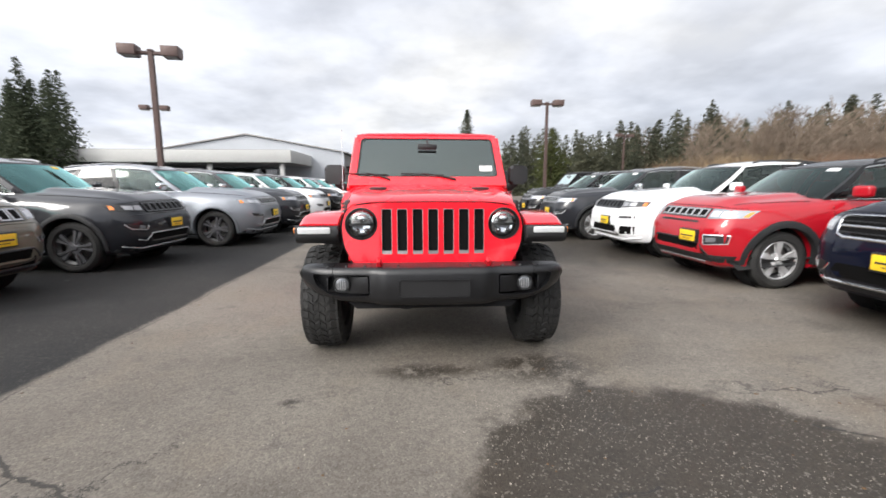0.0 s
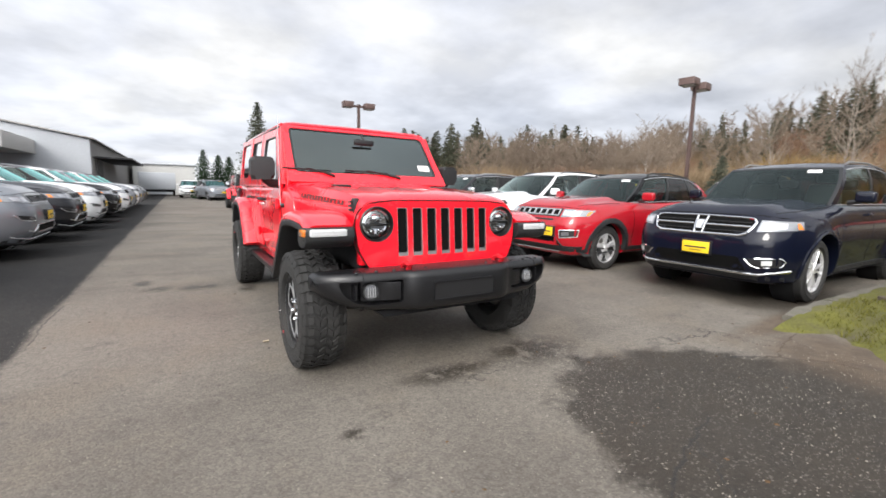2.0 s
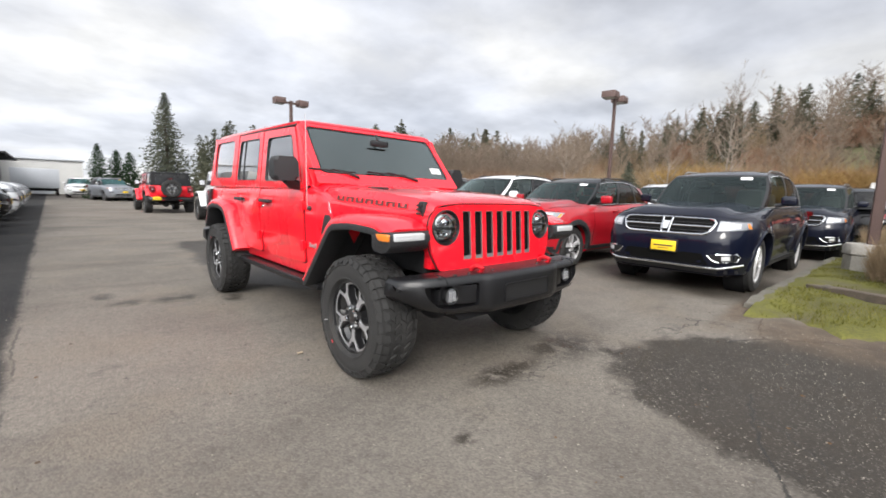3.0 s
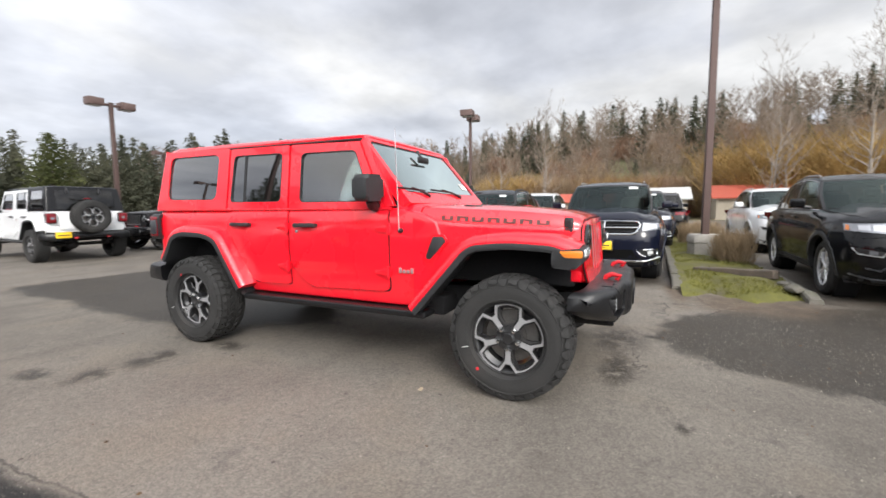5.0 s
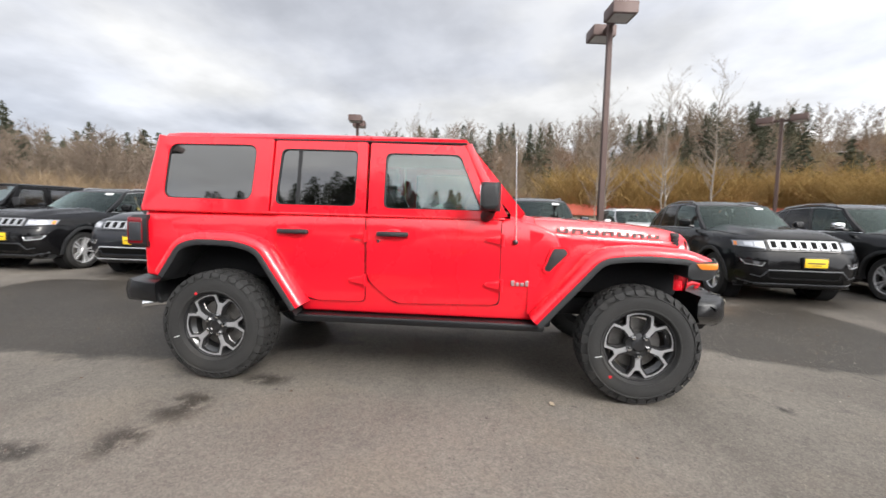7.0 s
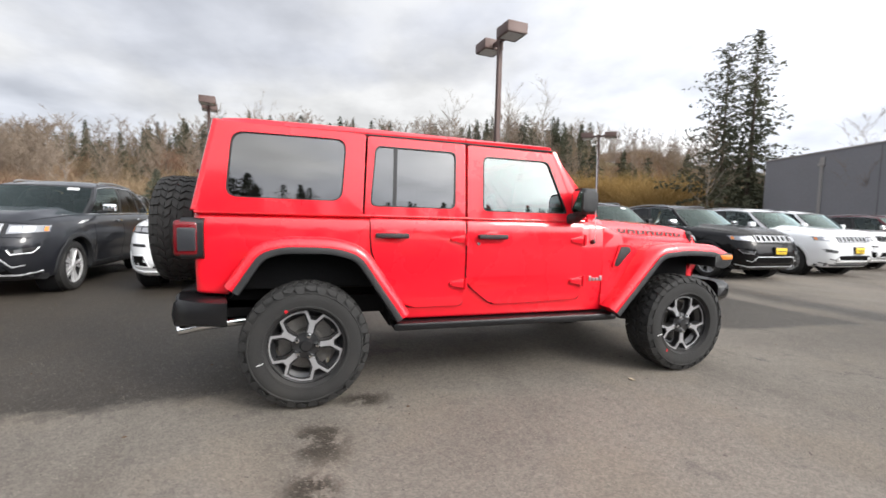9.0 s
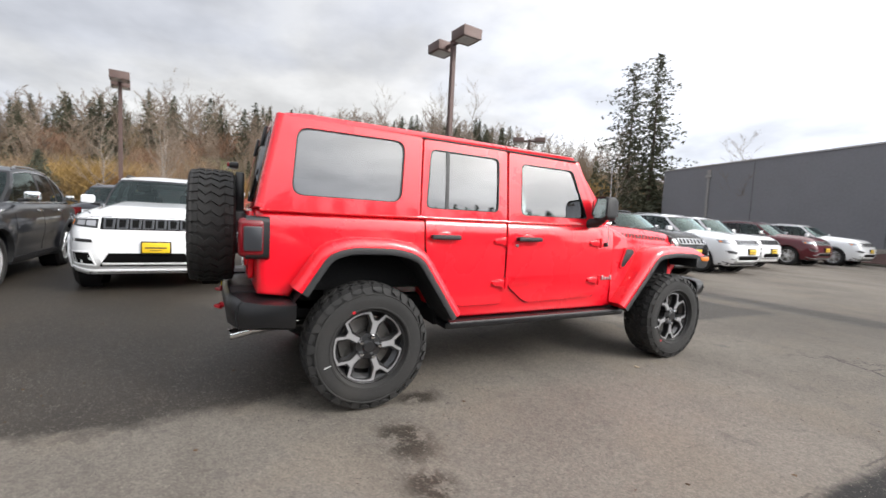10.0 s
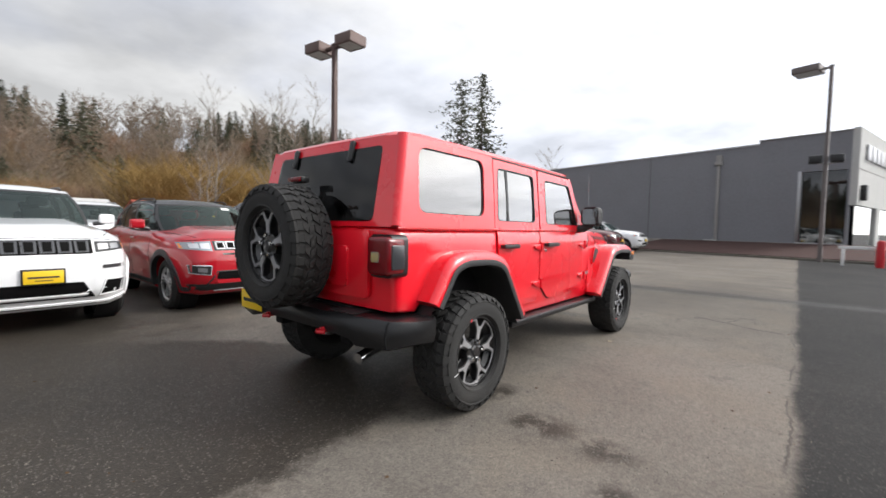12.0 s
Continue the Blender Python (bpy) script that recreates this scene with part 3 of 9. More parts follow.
# ---- the four-door off-road wagon ----
def off_roader(paint_mat, label, group="", full=True, wheels=None, roof_mat=None):
    car = thing("off_road_car", label, "car", group)
    wheels = wheels or HERO_WHEEL
    roof_mat = roof_mat or paint_mat

    # body tub
    outline = [(0.70, 0.510), (2.40, 0.510), (2.60, 0.86), (2.74, 1.00), (3.24, 1.00), (3.40, 0.84), (3.48, 0.72), (3.66, 0.74), (3.675, 1.22), (3.66, 1.238),
               (0.86, 1.238), (0.70, 1.205), (0.55, 1.14), (0.50, 0.98)]
    bm = bmesh.new()
    prism(bm, outline, lambda u, v, w: (w, u, v), -0.80, 0.80, 0.022, 3)
    body = part("body", round_tail(barrel(bm), 3.605, 3.68), paint_mat, car)
    # belt moulding that steps out along the shoulder
    for s in (-1, 1):
        bm = bmesh.new()
        tube(bm, [(s * 0.795, 0.92, 1.232), (s * 0.80, 2.0, 1.235), (s * 0.80, 3.655, 1.238)], 0.011, 8)
        part("belt_moulding", bm, paint_mat, body)

    # underbody, frame rails and axles
    bm = bmesh.new()
    box(bm, -0.68, 0.68, 0.55, 2.45, 0.44, 0.58, 0.02)
    for s in (-1, 1):
        box(bm, s * 0.40 - 0.05, s * 0.40 + 0.05, -0.50, 3.72, 0.50, 0.64, 0.015)
    box(bm, -0.62, 0.62, 2.44, 3.62, 0.72, 1.06, 0.03)
    box(bm, -0.60, 0.60, -0.36, 0.58, 0.70, 1.08, 0.03)
    box(bm, -0.45, 0.45, 3.1, 3.66, 0.52, 0.74, 0.05)
    part("underbody", bm, UNDER, car)
    for y in (0.0, 3.008):
        bm = bmesh.new()
        tube(bm, [(-0.80, y, 0.40), (0.80, y, 0.40)], 0.045, 10)
        sphere(bm, (0.12 if y else -0.20, y, 0.41), (0.14, 0.15, 0.14), 12, 8)
        part("axle", bm, STEEL, car)
        for s in (-1, 1):
            bm = bmesh.new()
            tube(bm, [(s * 0.60, y + 0.16, 0.40), (s * 0.52, y + 0.22, 0.98)], 0.030, 10)
            tube(bm, [(s * 0.60, y + 0.16, 0.40), (s * 0.565, y + 0.19, 0.66)], 0.040, 10)
            part("shock_absorber", bm, STEEL, car, "steel shock absorber")
            bm = bmesh.new()
            tube(bm, [(s * 0.52 + 0.055 * math.cos(k * 0.7), y - 0.02 + 0.055 * math.sin(k * 0.7), 0.50 + 0.40 * k / 45) for k in range(46)], 0.010, 6)
            part("coil_spring", bm, STEEL, car)
    if full:
        bm = bmesh.new()
        tube(bm, [(-0.50, 3.10, 0.50), (-0.55, 3.45, 0.500), (-0.61, 3.68, 0.490), (-0.63, 3.80, 0.470)], 0.033, 12)
        part("exhaust_pipe", bm, CHROME, car, "bright steel exhaust tip")
        bm = bmesh.new()
        tube(bm, [(-0.62, 0.10, 0.40), (0.55, 0.06, 0.38)], 0.018, 8)
        tube(bm, [(-0.70, -0.14, 0.42), (0.70, -0.14, 0.42)], 0.018, 8)
        part("steering_rod", bm, STEEL, car)

    # rocker rails
    for s in (-1, 1):
        bm = bmesh.new()
        prism(bm, rrect(0.62, 2.44, 0.448, 0.502, 0.022), SIDE(s), 0.70, 0.858, 0.012)
        part("rock_rail", bm, BUMPER, car, "black rock rail below the doors")

    # hood: raised centre, falling to the fenders
    def hood_ring(y, hw, zc, zs, dome):
        pts = [(-hw, zs - 0.05), (-hw, zs), (-hw * 0.985, zs + (zc - zs) * 0.45), (-hw * 0.94, zs + (zc - zs) * 0.80), (-hw * 0.80, zs + (zc - zs) * 0.93)]
        pts += [(-0.40, zc - dome * 0.55), (-0.345, zc - dome * 0.1), (-0.20, zc), (0, zc + 0.004)]
        pts += [(-x, z) for x, z in pts[-2::-1]]
        return [(x, y, z) for x, z in pts]
    bm = bmesh.new()
    loft(bm, [hood_ring(-0.395, 0.585, 1.150, 1.108, 0.004), hood_ring(-0.37, 0.60, 1.172, 1.100, 0.010), hood_ring(-0.25, 0.63, 1.205, 1.098, 0.022),
              hood_ring(0.0, 0.665, 1.232, 1.104, 0.030), hood_ring(0.35, 0.70, 1.252, 1.118, 0.032), hood_ring(0.62, 0.735, 1.262, 1.134, 0.022),
              hood_ring(0.70, 0.745, 1.262, 1.138, 0.008)])
    hood = part("hood", bm, paint_mat, car)
    bm = bmesh.new()
    loft(bm, [[(x, 0.706, z) for x, z in ((-0.76, 1.13), (-0.752, 1.20), (-0.70, 1.245), (-0.35, 1.262), (0.35, 1.262), (0.70, 1.245), (0.752, 1.20), (0.76, 1.13))],
              [(x, 0.88, z) for x, z in ((-0.785, 1.14), (-0.775, 1.25), (-0.73, 1.285), (-0.35, 1.30), (0.35, 1.30), (0.73, 1.285), (0.775, 1.25), (0.785, 1.14))]])
    part("cowl", bm, paint_mat, car)
    for s in (-1, 1):
        bm = bmesh.new()
        prism(bm, rrect(s * 0.45 - 0.075, s * 0.45 + 0.075, 0.36, 0.46, 0.02), lambda u, v, w: (u, v, 1.236 + (v - 0.36) * 0.05 + w), 0.0, 0.016, 0.005)
        part("hood_vent", bm, TRIM, hood, "black louvred hood vent")
        bm = boxm(s * 0.600 - 0.022, s * 0.600 + 0.022, -0.345, -0.285, 1.065, 1.165, 0.012)
        for zz in (1.09, 1.115, 1.14):
            box(bm, s * 0.63 - 0.012, s * 0.63 + 0.012, -0.335, -0.295, zz - 0.006, zz + 0.006)
        part("hood_latch", bm, PLASTIC, hood, "black rubber hood latch")
        # side decal as plain bars on the hood flank
        if full:
            hw = lambda yy: table([(-0.395, 0.585), (-0.25, 0.63), (0.0, 0.665), (0.35, 0.70), (0.70, 0.745)], yy)
            zs = lambda yy: table([(-0.395, 1.105), (-0.25, 1.098), (0.0, 1.104), (0.35, 1.118), (0.70, 1.138)], yy)
            zc = lambda yy: table([(-0.395, 1.15), (-0.25, 1.205), (0.0, 1.232), (0.35, 1.252), (0.70, 1.262)], yy)
            for i in range(7):
                y0 = 0.545 - i * 0.110
                bm = bmesh.new()
                for ya, yb, qa, qb in ((0.0, 0.024, 0.15, 0.41), (0.060, 0.084, 0.15, 0.41), (0.024, 0.060, 0.33, 0.41) if i % 2 else (0.024, 0.060, 0.15, 0.23)):
                    ring = [(yy, q) for yy, q in ((y0 - ya, qa), (y0 - ya, qb), (y0 - yb, qb), (y0 - yb, qa))]
                    lay = [[Vector((s * (hw(yy) * (1.0 - 0.043 * (q - 0.14)) + d), yy, zs(yy) + (zc(yy) - zs(yy)) * q)) for yy, q in ring] for d in (0.003, 0.006)]
                    loft(bm, lay)
                part("decal", bm, DECAL, hood, "dark matt lettering bar")

    # body wall between hood and front flare
    for s in (-1, 1):
        bm = bmesh.new()
        rings = []
        for i in range(13):
            y = 0.74 - 1.12 * i / 12
            xo = table([(-0.38, 0.60), (-0.30, 0.635), (0.0, 0.672), (0.30, 0.718), (0.45, 0.762), (0.58, 0.796), (0.74, 0.800)], y)
            zt = table([(-0.38, 1.10), (0.0, 1.112), (0.35, 1.126), (0.62, 1.15), (0.74, 1.19)], y)
            zb = table([(-0.38, 0.98), (0.02, 1.03), (0.30, 0.99), (0.74, 0.56)], y)
            rings.append([(s * 0.52, y, zb), (s * xo, y, zb), (s * xo, y, zt - 0.035), (s * xo, y, zt - 0.016), (s * (xo - 0.005), y, zt - 0.004), (s * (xo - 0.016), y, zt), (s * (xo - 0.04), y, zt + 0.002), (s * 0.52, y, zt)])
        loft(bm, rings)
        part("cowl_side", bm, paint_mat, car)

    # grille with seven slots
    gy = lambda x, z: -0.462 + (z - 0.79) * 0.085 + 0.075 * x * x
    bm = bmesh.new()
    slots = []
    for i in range(7):
        c = -0.376 + 0.0536 + i * 0.1073
        slots.append((c - 0.036, c + 0.036))
    ztop, zbot, zs0, zs1 = 1.148, 0.728, 0.795, 1.108
    quads = []
    xs = [-0.376 + 0.0] + [v for sl in slots for v in sl] + [0.376]
    for x0, x1 in zip(xs, xs[1:]):
        is_slot = any(abs(x0 - a) < 1e-6 and abs(x1 - b) < 1e-6 for a, b in slots)
        for z0, z1 in ((zbot, zs0), (zs0, zs1), (zs1, ztop)):
            if is_slot and z0 == zs0:
                continue
            quads.append([(x0, z0), (x1, z0), (x1, z1), (x0, z1)])
    cache = {}

    def V(x, z, d):
        k = (round(x, 5), round(z, 5), d)
        if k not in cache:
            cache[k] = bm.verts.new((x, gy(x, z) + d, z))
        return cache[k]
    side = rounded([(-0.376, zbot), (-0.555, zbot), (-0.620, 0.85), (-0.638, 1.00), (-0.585, 1.125), (-0.376, ztop), (-0.376, zs1), (-0.376, zs0)], [0, 0.03, 0.05, 0.06, 0.05, 0, 0, 0], 3)
    polys = quads + [side, [(-x, z) for x, z in side[::-1]]]
    for q in polys:
        bm.faces.new([V(x, z, 0.0) for x, z in q])
    bmesh.ops.remove_doubles(bm, verts=bm.verts[:], dist=1e-5)
    ext = bmesh.ops.extrude_face_region(bm, geom=bm.faces[:])
    for v in ext["geom"]:
        if isinstance(v, bmesh.types.BMVert):
            v.co.y += 0.075
    gm = finish("grille", bm, paint_mat)
    holes = []
    for s in (-1, 1):
        bm = bmesh.new()
        prism(bm, [(0.112 * math.cos(2 * math.pi * k / 40), 0.112 * math.sin(2 * math.pi * k / 40)) for k in range(40)],
              lambda u, v, w: (s * 0.497 + u, gy(0.497, 1.003) + w, 1.003 + v), -0.3, 0.3)
        holes.append(finish("hole", bm, paint_mat, 0))
    gm = boolean_cut(gm, holes)
    gm.materials.clear()
    gm.materials.append(paint_mat)
    grille = share("grille", gm, car)
    bm = bmesh.new()
    edge = [(-0.562, 0.735), (-0.628, 0.85), (-0.646, 1.00), (-0.612, 1.095), (-0.52, 1.140), (-0.376, 1.154), (0.0, 1.156)]
    edge = rounded(edge, [0, 0.04, 0.06, 0.04, 0.04, 0.03, 0], 3)
    edge += [(-x, z) for x, z in edge[-2::-1]]
    tube(bm, [(x, gy(x, z) + 0.012, z) for x, z in edge], 0.0045, 5)
    part("grille_seam", bm, UNDER, grille)
    for a, b in slots:
        bm = bmesh.new()
        ring_panel(bm, rrect(a - 0.001, b + 0.001, zs0 - 0.001, zs1 + 0.001, 0.014), rrect(a + 0.0035, b - 0.0035, zs0 + 0.022, zs1 - 0.004, 0.010),
                   lambda u, v, w: (u, gy(u, v) + w, v), 0.004, 0.016)
        part("slot_insert", bm, DULL, grille, "satin silver grille insert")
        bm = bmesh.new()
        prism(bm, [(a, zs0), (b, zs0), (b, zs1), (a, zs1)], lambda u, v, w: (u, gy(u, v) + w, v), 0.018, 0.024)
        part("slot_mesh", bm, MESH_BLACK, grille)
    for s in (-1, 1):
        hc = (s * 0.497, gy(0.497, 1.003), 1.003)
        put = lambda h, a, b, hc=hc: (hc[0] + a, hc[1] - h, hc[2] + b)
        bm = bmesh.new()
        lathe(bm, [(0.114, -0.01), (0.114, 0.004), (0.109, 0.008), (0.102, -0.002), (0.097, -0.035), (0.097, -0.045), (0.0, -0.045)], 40, put)
        lamp = part("headlight", bm, TRIM, car, "round headlight in a black bezel")
        bm = bmesh.new()
        lathe(bm, [(0.096, -0.036), (0.074, -0.026), (0.055, -0.034), (0.0, -0.036)], 32, put)
        part("reflector", bm, CHROME, lamp, "silver reflector bowl")
        for ox, oz, rx, rz in ((0, 0.035, 0.036, 0.026), (-0.032, -0.045, 0.020, 0.016), (0.032, -0.045, 0.020, 0.016)):
            bm = bmesh.new()
            sphere(bm, (hc[0] + ox, hc[1] + 0.015, hc[2] + oz), (rx, 0.018, rz), 12, 8)
            part("projector", bm, CHROME, lamp)
        bm = boxm(hc[0] - 0.085, hc[0] + 0.085, hc[1] + 0.002, hc[1] + 0.02, hc[2] - 0.012, hc[2] + 0.004, 0.003)
        part("lamp_bar", bm, TRIM, lamp)
        bm = bmesh.new()
        lathe(bm, [(0.099, -0.006), (0.078, 0.012), (0.045, 0.021), (0.0, 0.024)], 32, put)
        part("lens", bm, GLASS_CLEAR, lamp, "domed clear lens")

    # fender flares: painted bow over a black lip
    def flare(s, path, xi, xo, th, lip, front):
        pts = rounded(path, [0.0] + [0.10] * (len(path) - 2) + [0.0], 5)

        def sweep(section):
            rings = []
            for i, p in enumerate(pts):
                a, b = Vector(pts[max(i - 1, 0)]), Vector(pts[min(i + 1, len(pts) - 1)])
                d = (b - a).normalized()
                n = Vector((d.y, -d.x)) if front else Vector((-d.y, d.x))
                rings.append([(s * x, p[0] + n.x * o, p[1] + n.y * o) for x, o in section])
            b2 = bmesh.new()
            loft(b2, rings)
            return b2
        red = sweep([(xi, 0.0), (xo - 0.05, 0.002), (xo - 0.018, -0.010), (xo, -0.034), (xo, -th), (xi, -th)])
        f = part("fender", red, paint_mat, car)
        blk = sweep([(xo - 0.16, -th - 0.002), (xo + 0.004, -th + 0.004), (xo + 0.010, -th - 0.012), (xo + 0.004, -th - lip), (xo - 0.03, -th - lip - 0.004), (xo - 0.16, -th - lip * 0.6)])
        part("flare_lip", blk, PLASTIC, f, "black plastic wheel arch lip")
        return f
    for s in (-1, 1):
        ff = flare(s, [(0.730, 0.558), (0.30, 1.045), (0.02, 1.075), (-0.29, 1.062), (-0.43, 1.005)], 0.66, 0.935, 0.062, 0.036, True)
        flare(s, [(2.345, 0.588), (2.64, 1.03), (2.84, 1.088), (3.16, 1.092), (3.32, 1.04), (3.480, 0.795)], 0.70, 0.935, 0.062, 0.036, False)
        # front end of the flare: black block with the lamp bar
        bm = bmesh.new()
        prism(bm, rounded([(-0.455, 0.915), (-0.455, 0.982), (-0.43, 0.994), (-0.27, 0.978), (-0.27, 0.875), (-0.40, 0.865)], 0.02), SIDE(s), 0.655, 0.948, 0.014)
        e = part("flare_end", bm, PLASTIC, ff, "black end of the flare")
        bm = bmesh.new()
        prism(bm, rrect(0.705, 0.925, 0.940, 0.984, 0.010), lambda u, v, w: (s * u, -0.455 + w, v), -0.009, 0.02, 0.004)
        for zz in (0.953, 0.968):
            box(bm, min(s * 0.715, s * 0.915), max(s * 0.715, s * 0.915), -0.4665, -0.46, zz - 0.0025, zz + 0.0025)
        part("running_lamp", bm, LENS_BAR, ff, "white bar-shaped running lamp")
        bm = bmesh.new()
        prism(bm, rounded([(-0.448, 0.940), (-0.448, 0.982), (-0.315, 0.976), (-0.345, 0.938)], 0.01), SIDE(s), 0.932, 0.954, 0.005)
        part("side_marker", bm, LENS_AMBER, ff, "amber side marker lamp")
        # inner liner
        bm = bmesh.new()
        loft(bm, [[(s * 0.60, y, z) for y, z in ((0.62, 0.58), (0.25, 1.02), (-0.25, 1.02), (-0.36, 0.90))], [(s * 0.90, y, z) for y, z in ((0.62, 0.58), (0.25, 1.005), (-0.25, 1.005), (-0.36, 0.90))]], closed=False)
        part("wheel_liner", bm, PLASTIC, car)
        bm = bmesh.new()
        loft(bm, [[(s * 0.60, y, z) for y, z in ((2.41, 0.49), (2.617, 0.845), (2.755, 0.982), (3.225, 0.982), (3.38, 0.825), (3.465, 0.70))], [(s * 0.89, y, z) for y, z in ((2.41, 0.49), (2.617, 0.845), (2.755, 0.982), (3.225, 0.982), (3.38, 0.825), (3.465, 0.70))]], closed=False)
        part("wheel_liner", bm, PLASTIC, car)

        # doors: skins with gaps, hinges, handles
        for nm, pts in (("front_door", [(0.945, 0.615), (1.70, 0.60), (1.905, 0.76), (1.905, 1.226), (0.945, 1.226)]),
                        ("rear_door", [(1.925, 0.60), (2.36, 0.60), (2.595, 0.98), (2.60, 1.226), (1.925, 1.226)])):
            bm = bmesh.new()
            prism(bm, rounded(pts, [0.05, 0.05, 0.06, 0.012, 0.012] if nm == "front_door" else [0.04, 0.08, 0.10, 0.012, 0.012], 4), SIDE(s), 0.790, 0.816, 0.007)
            door = part(nm, barrel(bm), paint_mat, car)
            # dark shut line
            bm = bmesh.new()
            outer = rounded([(u, v) for u, v in pts], 0.04, 4)
            cy, cz = sum(u for u, v in outer) / len(outer), sum(v for u, v in outer) / len(outer)
            grow = [(cy + (u - cy) * 1.014, cz + (v - cz) * 1.014) for u, v in outer]
            prism(bm, grow, SIDE(s), 0.78, 0.803)
            part("shut_line", barrel(bm), UNDER, door)
            y0 = 1.0 if nm == "front_door" else 1.985
            for hz in (1.085, 0.765):
                bm = bmesh.new()
                prism(bm, rounded([(y0 - 0.075, hz - 0.035), (y0 + 0.05, hz - 0.012), (y0 + 0.05, hz + 0.012), (y0 - 0.075, hz + 0.035)], 0.012), SIDE(s), 0.80, 0.832, 0.006)
                tube(bm, [(s * 0.832, y0 - 0.068, hz - 0.042), (s * 0.832, y0 - 0.068, hz + 0.042)], 0.014, 8)
                part("hinge", bm, paint_mat, door)
            hy = 1.715 if nm == "front_door" else 2.455
            bm = boxm(s * 0.833, s * 0.862, hy - 0.115, hy + 0.115, 1.088, 1.122, 0.011)
            for e in (-0.095, 0.095):
                box(bm, min(s * 0.812, s * 0.845), max(s * 0.812, s * 0.845), hy + e - 0.015, hy + e + 0.015, 1.092, 1.118, 0.004)
            part("door_handle", bm, PLASTIC, door, "black grab handle")
            bm = bmesh.new()
            lathe(bm, [(0.0, 0.02), (0.05, 0.019), (0.062, 0.018), (0.070, 0.016)], 20, lambda h, a, b, hy=hy: (s * (0.80 + h), hy + a, 1.10 + b * 0.6))
            part("handle_cup", bm, paint_mat, door)
            if nm == "front_door":
                bm = bmesh.new()
                lathe(bm, [(0.0, 0.024), (0.010, 0.024), (0.014, 0.018), (0.014, 0.0)], 12, lambda h, a, b: (s * (0.805 + h), 1.82 + a, 1.052 + b))
                part("door_lock", bm, CHROME, door)

        # upper doors and quarter panel with their windows, leaning in
        lean = lambda u, v, w: (s * (tumble(v) + w), u, v)
        fr = [(0.985, 1.238), (1.905, 1.238), (1.900, 1.762), (1.215, 1.745)]
        ups = (("front_window_frame", fr, [(1.085, 1.288), (1.792, 1.288), (1.785, 1.690), (1.248, 1.682)], [0.03, 0.05, 0.05, 0.04], GLASS_HERO, "front_window"),
               ("rear_window_frame", [(1.925, 1.238), (2.640, 1.238), (2.615, 1.772), (1.920, 1.764)], [(2.000, 1.298), (2.605, 1.300), (2.566, 1.712), (1.990, 1.704)], 0.045, GLASS_DEEP, "rear_window"),
               ("quarter_panel", [(2.655, 1.242), (3.642, 1.242), (3.524, 1.796), (2.630, 1.780)], [(2.787, 1.325), (3.487, 1.332), (3.452, 1.740), (2.756, 1.736)], 0.075, GLASS_DEEP, "quarter_window"))
        for nm, o, i, r, gl, gname in ups:
            oo, ii = rounded(o, 0.02, 5), rounded(i, r, 5)
            bm = bmesh.new()
            ring_panel(bm, oo, ii, lean, -0.035, 0.012 if nm != "quarter_panel" else 0.016)
            up = part(nm, bm, paint_mat if nm != "quarter_panel" else roof_mat, car)
            bm = bmesh.new()
            c = Vector((sum(u for u, v in ii) / len(ii), sum(v for u, v in ii) / len(ii)))
            inner = [tuple(c + (Vector(p) - c) * 0.972) for p in ii]
            ring_panel(bm, ii, inner, lean, -0.012, 0.0135 if nm != "quarter_panel" else 0.006)
            part("window_seal", bm, TRIM, up, "black rubber seal")
            bm = bmesh.new()
            prism(bm, inner, lambda u, v, w: (w, u, v), -0.004, 0.0)
            slices(bm, 1.26, 1.76, 10)
            for q in bm.verts:
                q.co = lean(q.co.y, q.co.z, q.co.x)
            bmesh.ops.recalc_face_normals(bm, faces=bm.faces[:])
            part(gname, bm, gl, up, "tinted glass" if gl is GLASS_DEEP else "clear glass")
            if nm == "rear_window_frame":
                bm = bmesh.new()
                prism(bm, [(2.425, 1.29), (2.450, 1.29), (2.440, 1.71), (2.415, 1.71)], lean, -0.008, 0.008)
                part("window_divider", bm, TRIM, up)
        # mirror on its arm
        if True:
            bm = bmesh.new()
            prism(bm, rrect(0.840, 1.025, 1.285, 1.475, 0.034, 5), lambda u, v, w: (s * u, w + (u - 0.84) * 0.12, v), 0.955, 1.075, 0.030, 4)
            mir = part("mirror", bm, PLASTIC, car, "black door mirror")
            bm = bmesh.new()
            prism(bm, rrect(0.858, 1.008, 1.302, 1.458, 0.028, 5), lambda u, v, w: (s * u, w + (u - 0.84) * 0.12, v), 1.073, 1.079)
            part("mirror_glass", bm, MIRROR, mir)
            bm = bmesh.new()
            tube(bm, [(s * 0.78, 1.06, 1.250), (s * 0.86, 1.040, 1.258), (s * 0.92, 1.02, 1.300)], [0.042, 0.040, 0.036], 10)
            part("mirror_arm", bm, PLASTIC, mir)
        # side vent behind the arch, with badge bar
        bm = bmesh.new()
        prism(bm, rounded([(0.635, 0.885), (0.600, 0.87), (0.475, 1.005), (0.500, 1.035), (0.575, 1.035)], 0.012), SIDE(s), 0.795, 0.815, 0.005)
        v = part("side_vent", bm, PLASTIC, car, "slanted black side vent")
        bm = bmesh.new()
        ring_panel(bm, rounded([(0.650, 0.872), (0.600, 0.855), (0.458, 1.005), (0.492, 1.050), (0.590, 1.050)], 0.015), rounded([(0.635, 0.885), (0.600, 0.87), (0.475, 1.005), (0.500, 1.035), (0.575, 1.035)], 0.012), SIDE(s), 0.795, 0.812)
        part("vent_frame", bm, paint_mat, v)
